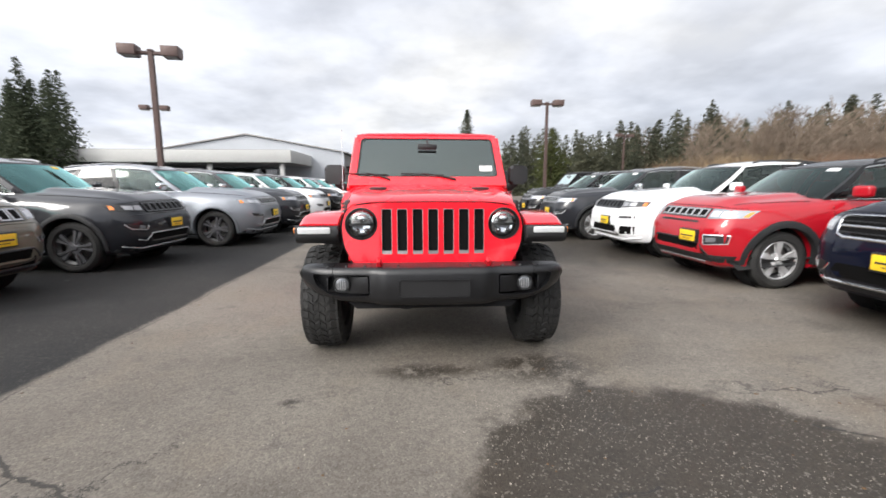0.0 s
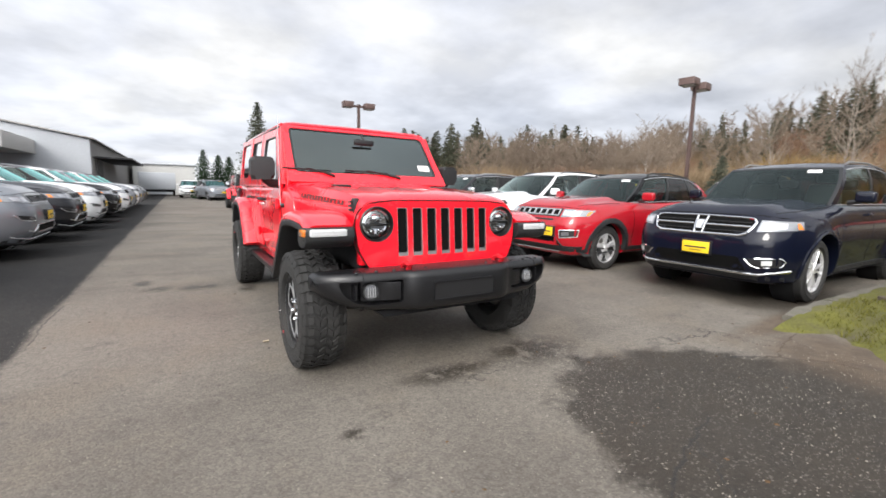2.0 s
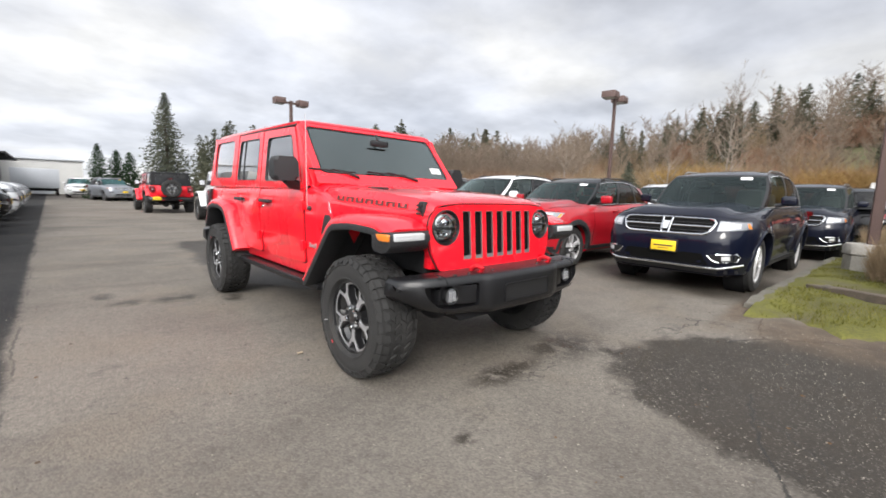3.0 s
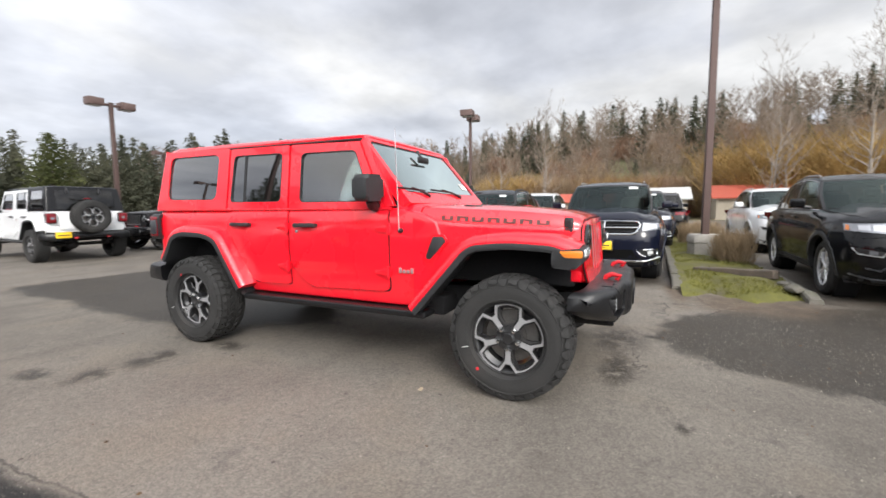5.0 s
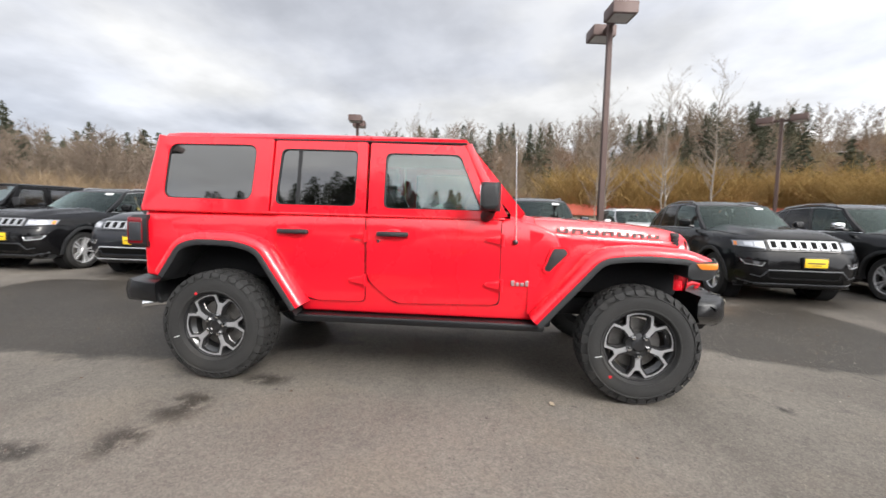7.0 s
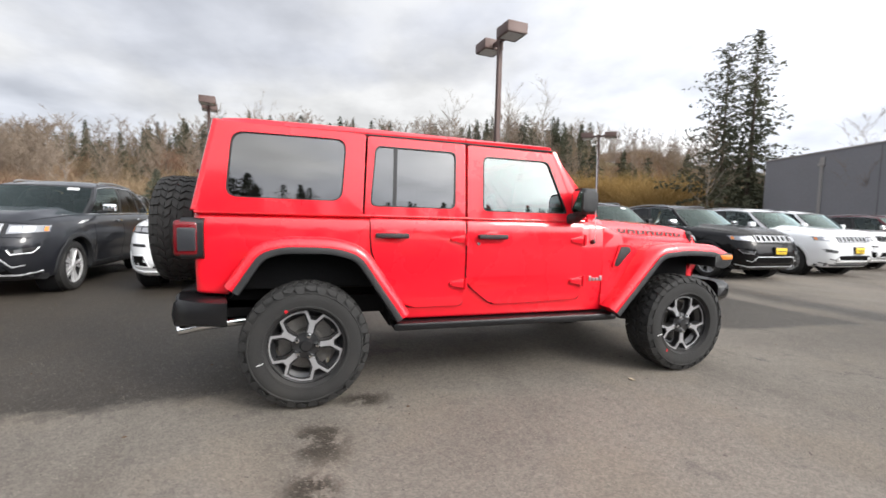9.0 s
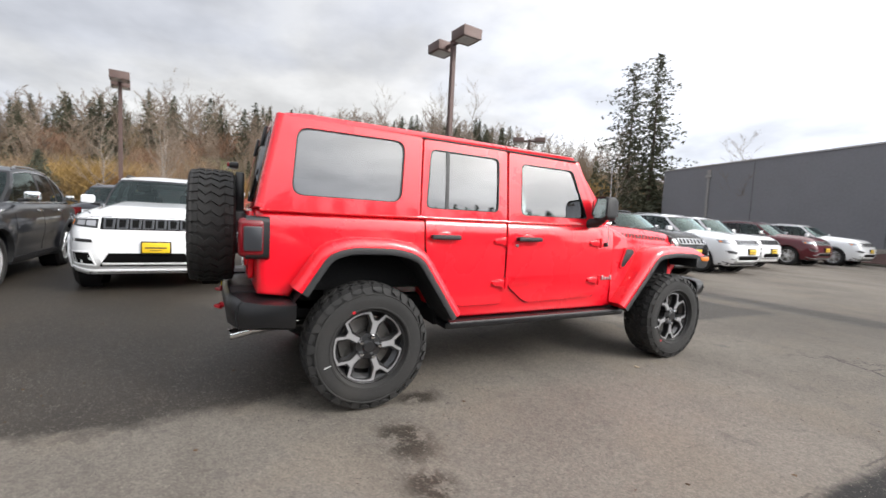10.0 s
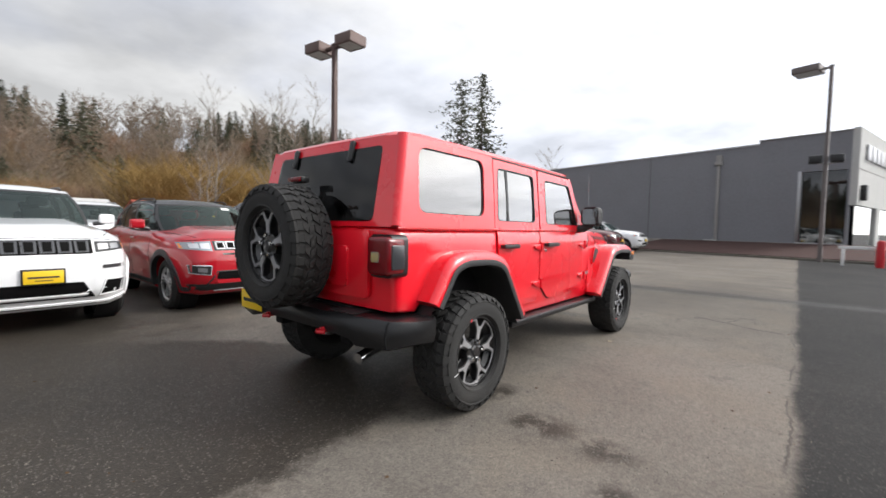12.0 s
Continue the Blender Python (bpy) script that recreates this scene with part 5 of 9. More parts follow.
def suv_shell(d):
    """Body mesh with wheel arches cut out."""
    W, fo, wb, ro = d["W"] / 2, d["fo"], d["wb"], d["ro"]
    n, c, b, t, cl = d["nose"], d["cowl"], d["belt"], d["tail"], d["clear"]
    end = wb + ro
    rows = [(-fo, 0.56 * W, cl + 0.16, n - 0.20, n - 0.17), (-fo + 0.025, 0.68 * W, cl + 0.06, n - 0.09, n - 0.05), (-fo + 0.07, 0.77 * W, cl + 0.01, n - 0.035, n + 0.01), (-fo + 0.15, 0.85 * W, cl, n - 0.01, n + 0.045),
            (-fo + 0.30, 0.92 * W, cl, n + 0.0, n + 0.08), (-0.30, 0.98 * W, cl, lerp(n, b, 0.3), lerp(n, c, 0.5) + 0.03), (0.10, 0.995 * W, cl, lerp(n, b, 0.55), lerp(n, c, 0.75) + 0.015), (d["wsb"] + 0.02, 0.995 * W, cl, b - 0.03, c),
            (d["wsb"] + 0.25, 0.995 * W, cl, b, b + 0.03), (1.5, 0.99 * W, cl, b + 0.005, b + 0.03), (wb * 0.8, 0.99 * W, cl, lerp(b, t, 0.5), lerp(b, t, 0.5) + 0.03), (wb + 0.1, 0.995 * W, cl + 0.03, t - 0.02, t + 0.01), (end - 0.35, 0.97 * W, cl + 0.10, t - 0.03, t),
            (end - 0.12, 0.92 * W, cl + 0.14, t - 0.05, t - 0.03), (end - 0.03, 0.84 * W, cl + 0.18, t - 0.10, t - 0.08), (end, 0.74 * W, cl + 0.24, t - 0.18, t - 0.15)]
    prof = [(0.0, 0.0), (0.55, 0.0), (0.84, 0.0), (0.93, 0.045), (0.965, 0.16), (0.985, 0.34), (1.0, 0.56), (0.992, 0.74), (0.965, 0.88), (0.925, 0.965), (0.87, 1.0)]
    # finer outline round the section and finer stations along the length
    sect = []
    for p, q in zip(prof, prof[1:]):
        m = max(1, int(max(q[0] - p[0], (q[1] - p[1]) * 0.9) / 0.075))
        sect += [(lerp(p[0], q[0], i / m), lerp(p[1], q[1], i / m)) for i in range(m)]
    sect.append(prof[-1])
    fine = []
    for p, q in zip(rows, rows[1:]):
        m = max(1, int((q[0] - p[0]) / 0.075))
        for i in range(m):
            fine.append(tuple(lerp(u, v, i / m) for u, v in zip(p, q)))
    fine.append(rows[-1])

    def ease(lo, hi, v):
        f = min(1.0, max(0.0, (v - lo) / (hi - lo)))
        return f * f * (3 - 2 * f)

    def sculpt(x, y, z):
        """Leaning nose and hatch, flared arches, hollow doors, shoulder line, raised bonnet."""
        s, ax = (1 if x >= 0 else -1), abs(x)
        f = ease(-fo + 0.55, -fo, y)
        y2 = y + f * (0.11 * ease(n - 0.32, n, z) + 0.10 * ease(0.50, 0.25, z))
        f = ease(end - 0.5, end, y)
        y2 -= f * (0.16 * ease(0.80, t, z) + 0.08 * ease(0.55, 0.3, z))
        out = 0.0
        if ax > 0.72 * W:
            for yw in (0.0, wb):
                r = math.hypot(y - yw, z - d["R"])
                out += 0.030 * math.exp(-((r - d["R"] - 0.10) / 0.085) ** 2)
            mid = ease(0.45, 0.75, y) * ease(wb - 0.45, wb - 0.75, y)
            out -= 0.030 * mid * math.exp(-((z - 0.50) / 0.13) ** 2)
            out += 0.014 * math.exp(-((z - (lerp(b, t, ease(0, wb, y)) - 0.17)) / 0.035) ** 2) * ease(-0.5, 0.1, y)
            out -= 0.016 * math.exp(-((z - (b - 0.06)) / 0.05) ** 2) * mid
        z2 = z
        if y < d["wsb"] + 0.1 and z > n - 0.12:
            hood = ease(-fo + 0.04, -fo + 0.35, y)
            z2 += hood * (0.030 * ease(0.66 * W, 0.50 * W, ax) - 0.012 * math.exp(-((ax - 0.70 * W) / 0.07) ** 2) - 0.010 * math.exp(-(ax / (0.22 * W)) ** 2))
        return (s * (ax + out) if ax > 1e-6 else 0.0, y2, z2)
    bm = bmesh.new()
    rings = []
    for y, hw, zb, zs, zc in fine:
        half = [(fx * hw, lerp(zb, zs, fz)) for fx, fz in sect]
        for fx, fz in ((0.80, 0.42), (0.74, 0.62), (0.67, 0.74), (0.60, 0.83), (0.54, 0.89), (0.48, 0.92), (0.40, 0.95), (0.30, 0.97), (0.18, 0.985), (0.09, 0.995)):
            half.append((fx * hw, lerp(zs, zc, fz)))
        pts = half + [(0.0, zc)] + [(-x, z) for x, z in half[:0:-1]]
        rings.append([sculpt(x, y, z) for x, z in pts])
    loft(bm, rings)
    me = finish("body", bm, PLASTIC, 30)
    cutters = []
    for y in (0.0, wb):
        bm = bmesh.new()
        for s in (-1, 1):
            r = d["R"] + 0.055
            ring = [(y + r * math.cos(2 * math.pi * k / 40), d["R"] + 0.01 + r * math.sin(2 * math.pi * k / 40)) for k in range(40)]
            prism(bm, ring, lambda u, v, w: (s * w, u, v), W - 0.36, W + 0.3)
        cutters.append(finish("cutter", bm, UNDER, 0))
    out = boolean_cut(me, cutters)
    for m in (me, *cutters):
        bpy.data.meshes.remove(m)
    out.materials.clear()
    out.polygons.foreach_set("use_smooth", [True] * len(out.polygons))
    out.set_sharp_from_angle(angle=radians(32))
    return out


def patch(quad, nu, nv, place, lift, back=0.012):
    """A raised panel that follows the body: four corners in (u, v), place(u, v) gives point and normal."""
    bm = bmesh.new()
    top, low = [], []
    for j in range(nv + 1):
        for i in range(nu + 1):
            s, t = i / nu, j / nv
            u = lerp(lerp(quad[0][0], quad[1][0], s), lerp(quad[3][0], quad[2][0], s), t)
            v = lerp(lerp(quad[0][1], quad[1][1], s), lerp(quad[3][1], quad[2][1], s), t)
            p, n = place(u, v)
            top.append(bm.verts.new(p + n * lift))
            low.append(bm.verts.new(p - n * back))
    k = nu + 1
    for j in range(nv):
        for i in range(nu):
            a = j * k + i
            bm.faces.new((top[a], top[a + 1], top[a + k + 1], top[a + k]))
    rim = [i for i in range(nu)] + [nu + j * k for j in range(nv)] + [nv * k + nu - i for i in range(nu)] + [(nv - j) * k for j in range(nv)]
    for a, b in zip(rim, rim[1:] + rim[:1]):
        bm.faces.new((top[b], top[a], low[a], low[b]))
    return bm


def suv(d, style, paint_mat, label, wheels, group="parked cars in rows", roof_mat=None, plate=True, sticker=None, screen=None):
    """Build one car at the origin: front axle at y = 0, nose towards -y."""
    car = thing("parked_suv", label, "car", group)
    W, wb, fo = d["W"] / 2, d["wb"], d["fo"]
    key = d["W"], d["wb"]
    if key not in SUV_CACHE:
        SUV_CACHE[key] = suv_shell(d)
    shell = SUV_CACHE[key].copy()
    shell.materials.append(paint_mat)
    body = share("body", shell, car)
    tmp = bmesh.new()
    tmp.from_mesh(shell)
    tree = BVHTree.FromBMesh(tmp)
    tmp.free()

    def front(u, v):
        h = tree.ray_cast(Vector((u, -4, v)), Vector((0, 1, 0)))
        return (h[0], (h[1] * 0.4 + Vector((0, -0.6, 0))).normalized()) if h[0] else (Vector((u, -fo + 0.3, v)), Vector((0, -1, 0)))

    def flank(s):
        def go(u, v):
            h = tree.ray_cast(Vector((s * 4, u, v)), Vector((-s, 0, 0)))
            return (h[0], Vector((s, 0, 0))) if h[0] and abs(h[0].x) > W * 0.7 else (Vector((s * W * 0.97, u, v)), Vector((s, 0, 0)))
        return go

    def back(u, v):
        h = tree.ray_cast(Vector((u, 9, v)), Vector((0, -1, 0)))
        return (h[0], Vector((0, 1, 0))) if h[0] else (Vector((u, wb + d["ro"] - 0.1, v)), Vector((0, 1, 0)))

    def fp(name, quad, mat, lift=0.006, nu=6, nv=2, label="", parent=body, place=front):
        return part(name, patch(quad, nu, nv, place, lift), mat, parent, label)

    def bead(name, line, mat, rad, label="", place=front, lift=0.0):
        """A round moulding laid along a line on the body."""
        pts = []
        for p, q in zip(line, line[1:]):
            m = max(1, int(math.hypot(q[0] - p[0], q[1] - p[1]) / 0.07))
            pts += [(lerp(p[0], q[0], i / m), lerp(p[1], q[1], i / m)) for i in range(m)]
        pts.append(line[-1])
        bm = bmesh.new()
        tube(bm, [place(u, v)[0] + place(u, v)[1] * lift for u, v in pts], rad, 6)
        return part(name, bm, mat, body, label)

    def top(u, v):
        hit = tree.ray_cast(Vector((u, v, 4)), Vector((0, 0, -1)))
        return (hit[0], Vector((0, 0, 1))) if hit[0] else (Vector((u, v, 1)), Vector((0, 0, 1)))

    def rect(u0, u1, v0, v1):
        return [(u0, v0), (u1, v0), (u1, v1), (u0, v1)]
    n = d["nose"]
    k = W / 0.97
    # bonnet shut lines
    for s in (-1, 1):
        bead("bonnet_gap", [(s * 0.70 * W, -fo + 0.33), (s * 0.80 * W, -fo + 0.60), (s * 0.83 * W, d["wsb"] - 0.02)], UNDER, 0.006, place=top, lift=-0.002)
    # greenhouse
    b0, b1 = d["belt"], d["tail"]
    zr = d["roof"] - 0.035
    wb0, wr = 0.865 * W, d["rw"]

    def sidept(s, u, v):
        y = lerp(lerp(d["wsb"] + 0.14, d["rb"], u), lerp(d["wst"] + 0.02, d["rt"], u), v)
        z = lerp(lerp(b0, b1, u) - 0.015, zr - 0.075 * max(0.0, 0.36 - u) ** 2 / 0.13 - 0.095 * max(0.0, u - 0.45) ** 2 / 0.30, v)
        x = lerp(wb0 * (1 - 0.10 * max(0, u - 0.55) / 0.45 - 0.06 * max(0, 0.2 - u) / 0.2), wr * (1 - 0.06 * max(0, u - 0.7) / 0.3), v)
        x += 0.038 * math.sin(math.pi * v ** 1.25)
        return Vector((s * x, y, z)), Vector((s * 0.95, 0, 0.3)).normalized()

    def ws(u, v):
        f = (1 - u * u)
        e, _ = sidept(1, 0.0, v)
        return Vector((u * e.x, e.y - f * lerp(0.18, 0.10, v), e.z + f * 0.012 + (0.0 if v > 0 else -0.01))), Vector((0, -0.6, 0.8)).normalized()

    def rw(u, v):
        f = (1 - u * u)
        e, _ = sidept(1, 1.0, v)
        return Vector((u * e.x, e.y + f * 0.10, e.z)), Vector((0, 0.85, 0.5)).normalized()
    wins = [(0.045, 0.385), (0.42, 0.715), (0.75, 0.93)]
    for s in (-1, 1):
        sp = lambda u, v: sidept(s, u, v)
        cols = [(0.0, wins[0][0])] + [(wins[i][1], wins[i + 1][0]) for i in range(2)] + [(wins[2][1], 1.0)]
        for c0, c1 in cols:
            part("pillar", patch(rect(c0, c1, 0.0, 1.0), 2, 6, sp, 0.0, 0.03), TRIM if 0.1 < c0 < 0.9 else (roof_mat or paint_mat) if c0 < 0.1 else paint_mat, body)
        part("roof_edge", patch(rect(0.0, 1.0, 0.90, 1.0), 16, 1, sp, 0.003, 0.03), roof_mat or paint_mat, body)
        part("belt_trim", patch(rect(0.0, 1.0, 0.0, 0.055), 16, 1, sp, 0.004, 0.03), TRIM if style != "seven_bright" else CHROME, body)
        for i, (u0, u1) in enumerate(wins):
            q = rect(u0, u1, 0.05, 0.905)
            if i == 2:
                q = [(u0, 0.05), (u1 - 0.01, 0.06), (u1 - 0.03, 0.86), (u0, 0.905)]
            part("side_window", patch(q, 4, 4, sp, -0.004, 0.004), GLASS if i == 0 else GLASS_TINT, body, "car side glass")
        bm = bmesh.new()
        tube(bm, [sidept(s, 0.035 + 0.90 * q / 14, 0.045)[0] + Vector((s * 0.008, 0, 0)) for q in range(15)] +
             [sidept(s, 0.935, 0.35)[0] + Vector((s * 0.008, 0, 0)), sidept(s, 0.915, 0.70)[0] + Vector((s * 0.008, 0, 0)), sidept(s, 0.87, 0.90)[0] + Vector((s * 0.008, 0, 0))] +
             [sidept(s, 0.80 - 0.765 * q / 12, 0.915)[0] + Vector((s * 0.008, 0, 0)) for q in range(13)], 0.0075, 5)
        part("window_trim", bm, TRIM if style == "sport" else SATIN, body)
        # roof rail
        bm = bmesh.new()
        tube(bm, [sidept(s, u, 1.0)[0] + Vector((-s * 0.05, 0, 0.020 + 0.020 * (0 if u in (0.12, 0.92) else 1))) for u in (0.12, 0.18, 0.5, 0.86, 0.92)], 0.015, 6)
        part("roof_rail", bm, TRIM if style in ("sport", "compact") else DULL, body)
        # mirror
        my = d["wsb"] + 0.42
        bm = bmesh.new()
        prism(bm, rrect(W * 0.97, W * 0.97 + 0.19, b0 + 0.045, b0 + 0.185, 0.04), lambda u, v, w: (s * u, my + w + (u - W) * 0.15, v), -0.05, 0.05, 0.03, 3)
        mr = part("mirror", bm, CHROME if style == "seven_bright" else paint_mat, body)
        bm = bmesh.new()
        tube(bm, [(s * W * 0.90, my, b0 + 0.04), (s * (W + 0.03), my, b0 + 0.06)], 0.03, 8)
        part("mirror_foot", bm, TRIM, mr)
        # doors: shut lines, handles, sill
        fl = flank(s)
        for y0 in (0.62, 0.62 + (wb - 0.35) * 0.43, wb - 0.30):
            fp("shut_line", rect(y0 - 0.004, y0 + 0.004, d["clear"] + 0.16 if y0 < wb - 0.5 else 0.86, b0 - 0.02), UNDER, 0.0025, 1, 10, place=fl)
        for y0 in (0.62 + (wb - 0.35) * 0.43 - 0.18, wb - 0.42):
            bm = bmesh.new()
            p, _ = fl(y0, b0 - 0.11)
            box(bm, p.x - 0.012 if s < 0 else p.x - 0.01, p.x + 0.01 if s < 0 else p.x + 0.012, y0 - 0.10, y0 + 0.10, b0 - 0.125, b0 - 0.092, 0.008)
            bmesh.ops.translate(bm, verts=bm.verts[:], vec=(s * 0.022, 0, 0))
            part("door_handle", bm, CHROME if style == "seven_bright" else paint_mat, body)
        fp("sill_cladding", rect(d["R"] + 0.07, wb - d["R"] - 0.07, d["clear"] + 0.005, d["clear"] + 0.13), PLASTIC, 0.012, 10, 2, "black sill cladding", place=fl)
        # arch trims and wheel wells
        for y in (0.0, wb):
            bm = bmesh.new()
            r0, r1 = d["R"] + 0.05, d["R"] + (0.135 if style == "compact" else 0.11 if style in ("seven", "seven_bright", "seven_dark") else 0.085)
            rings = []
            for q in range(25):
                a = radians(-8 + 196 * q / 24)
                pts = []
                for rr, off in ((r0, -0.05), (r0, 0.020), ((r0 + r1) / 2, 0.024), (r1, 0.014), (r1, -0.03)):
                    yy, zz = y + rr * math.cos(a), d["R"] + 0.01 + rr * math.sin(a)
                    yy2, zz2 = y + r1 * math.cos(a), d["R"] + 0.01 + r1 * math.sin(a)
                    p, _ = fl(yy2, max(zz2, d["clear"] + 0.08))
                    pts.append((p.x + s * off, yy, zz))
                rings.append(pts)
            loft(bm, rings)
            part("arch_trim", bm, PLASTIC if style in ("compact",) else paint_mat if style == "sport" else PLASTIC if paint_mat in (BLACK, GREY) else paint_mat, body)
            bm = bmesh.new()
            rr = d["R"] + 0.054
            loft(bm, [[(s * (W - 0.35 + e), y + rr * math.cos(2 * math.pi * q / 24), d["R"] + 0.01 + rr * math.sin(2 * math.pi * q / 24)) for q in range(24)] for e in (0.005, 0.24)], True, False)
            part("wheel_well", bm, UNDER, body)
            add_wheel(car, wheels, s * (W - 0.155), y, d["R"], flip=s > 0)
    glass_q = rect(-0.955, 0.955, 0.03, 0.94)
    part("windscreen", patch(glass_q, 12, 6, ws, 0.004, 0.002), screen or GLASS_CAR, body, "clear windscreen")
    for q in (rect(-1, 1, 0.90, 1.0), rect(-1, -0.94, 0, 1), rect(0.94, 1, 0, 1)):
        part("screen_border", patch(q, 12 if q[0][0] == -1 and q[1][0] == 1 else 2, 6, ws, 0.001, 0.02), TRIM, body)
    if sticker is not None:
        part("paper_tag", patch(rect(0.50, 0.72, 0.84, 0.92), 3, 1, ws, 0.007, 0.0), PAPER if sticker == 0 else YELLOW, body, "small windscreen tag")
    part("rear_glass", patch(rect(-0.86, 0.86, 0.10, 0.92), 8, 4, rw, 0.004, 0.004), GLASS_TINT, body, "dark rear glass")
    for q in (rect(-1, 1, 0.90, 1.0), rect(-1, 1, 0.0, 0.12), rect(-1, -0.85, 0, 1), rect(0.85, 1, 0, 1)):
        part("rear_frame", patch(q, 8, 4, rw, 0.0, 0.03), paint_mat, body)
    # roof
    bm = bmesh.new()
    rings = []
    for i in range(13):
        u = i / 12
        e, _ = sidept(1, u, 1.0)
        ring = []
        for q in range(-6, 7):
            f = q / 6
            ext = 0.0
            p = Vector((f * e.x, e.y, e.z + 0.045 * (1 - abs(f) ** 2.6) * (0.4 + 0.6 * math.sin(math.pi * min(1, u * 1.3 + 0.12)) if u < 0.7 else 0.85)))
            if i == 0:
                p = ws(f, 1.0)[0]
            if i == 12:
                p = rw(f, 1.0)[0]
            ring.append(p)
        rings.append(ring)
    loft(bm, rings, closed=False)
    ext = bmesh.ops.extrude_face_region(bm, geom=bm.faces[:])
    for v in ext["geom"]:
        if isinstance(v, bmesh.types.BMVert):
            v.co.z -= 0.025
    part("roof", bm, roof_mat or paint_mat, body)
    # cabin
    bm = boxm(-W * 0.78, W * 0.78, d["wsb"] + 0.20, d["wsb"] + 0.62, b0 - 0.10, b0 + 0.03, 0.04)
    part("dashboard", bm, SEAT, car)
    for x in (-0.38, 0.38):
        for y, zt in ((1.62, 1.42), (2.50, 1.36)):
            zt *= d["roof"] / 1.735
            bm = bmesh.new()
            loft(bm, [[(x + dx, y + dy, 0.85) for dx, dy in ((-0.24, -0.08), (0.24, -0.08), (0.24, 0.06), (-0.24, 0.06))],
                      [(x + dx, y + 0.12 + dy, zt) for dx, dy in ((-0.18, -0.06), (0.18, -0.06), (0.18, 0.05), (-0.18, 0.05))]])
            bmesh.ops.bevel(bm, geom=bm.edges[:], offset=0.03, segments=1, affect="EDGES")
            st = part("seat_back", bm, SEAT_TAN if style == "cross" else SEAT, car)
            part("headrest", boxm(x - 0.12, x + 0.12, y + 0.10, y + 0.19, zt + 0.02, zt + 0.16, 0.03, seg=1), SEAT_TAN if style == "cross" else SEAT, st)
    # wipers
    for u0 in (-0.1, 0.55):
        bm = bmesh.new()
        tube(bm, [ws(u0, 0.02)[0] + Vector((0, -0.02, 0.02)), ws(u0 - 0.35, 0.05)[0] + Vector((0, -0.02, 0.02)), ws(u0 - 0.7 if u0 > 0.3 else u0 - 0.6, 0.06)[0] + Vector((0, -0.015, 0.015))], 0.008, 5)
        part("wiper", bm, TRIM, body)
    # tail lamps
    for s in (-1, 1):
        fl = flank(s)
        part("tail_lamp", patch(rect(wb + d["ro"] - 0.42, wb + d["ro"] - 0.10, d["tail"] - 0.24, d["tail"] - 0.08), 4, 2, fl, 0.012), LENS_RED, body, "red tail lamp")
        part("tail_lamp", patch([(s * 0.52 * k, d["tail"] - 0.24), (s * 0.84 * k, d["tail"] - 0.24), (s * 0.84 * k, d["tail"] - 0.12), (s * 0.52 * k, d["tail"] - 0.14)], 4, 2, back, 0.012), LENS_RED, body, "red tail lamp")
    part("rear_bumper", patch(rect(-0.70 * k, 0.70 * k, d["clear"] + 0.26, d["clear"] + 0.40), 8, 2, back, 0.02), PLASTIC, body, "black lower rear bumper")
    part("rear_plate", patch(rect(-0.16, 0.16, 0.78, 0.90), 2, 1, back, 0.015), YELLOW, body, "yellow dealer plate")

    # front faces by model
    def lamp(quad, dark=False):
        for s in (-1, 1):
            q = [(s * u, v) for u, v in quad]
            fp("headlight", q, TRIM if dark else LENS_WHITE, 0.008, 8, 3, "smoked headlight" if dark else "clear headlight")
            for f0, f1 in ((0.08, 0.40), (0.46, 0.74)):
                pu = lambda f, g: lerp(lerp(quad[0][0], quad[1][0], f), lerp(quad[3][0], quad[2][0], f), g)
                pv = lambda f, g: lerp(lerp(quad[0][1], quad[1][1], f), lerp(quad[3][1], quad[2][1], f), g)
                fp("reflector", [(s * pu(f, g), pv(f, g)) for f, g in ((f0, 0.2), (f1, 0.2), (f1, 0.8), (f0, 0.8))], DULL if dark else SATIN, 0.011, 4, 2)
            m = [lerp(quad[1][0], quad[0][0], 0.02), quad[1][1]]
            fp("turn_lens", [(s * lerp(quad[0][0], quad[1][0], 0.92), lerp(quad[0][1], quad[1][1], 0.92) + 0.01), (s * quad[1][0] * 0.995, quad[1][1] + 0.01), (s * quad[2][0] * 0.99, lerp(quad[1][1], quad[2][1], 0.8)), (s * lerp(quad[3][0], quad[2][0], 0.92), lerp(quad[1][1], quad[2][1], 0.8))], LENS_AMBER, 0.012, 3, 2)

    def plate_at(x, z):
        if not plate:
            return
        bm = boxm(x - 0.175, x + 0.175, -fo - 0.030, -fo + 0.04, z - 0.085, z + 0.085, 0.006)
        pl = part("dealer_plate", bm, TRIM, body, "black plate frame")
        pf = part("plate_face", boxm(x - 0.16, x + 0.16, -fo - 0.036, -fo - 0.028, z - 0.068, z + 0.068, 0.003), YELLOW, pl, "yellow plate face")
        part("print_line", boxm(x - 0.125, x + 0.125, -fo - 0.040, -fo - 0.035, z - 0.010, z + 0.008, 0.0), INK, pl)
        part("print_line", boxm(x - 0.07, x + 0.07, -fo - 0.040, -fo - 0.035, z - 0.040, z - 0.032, 0.0), INK, pl)

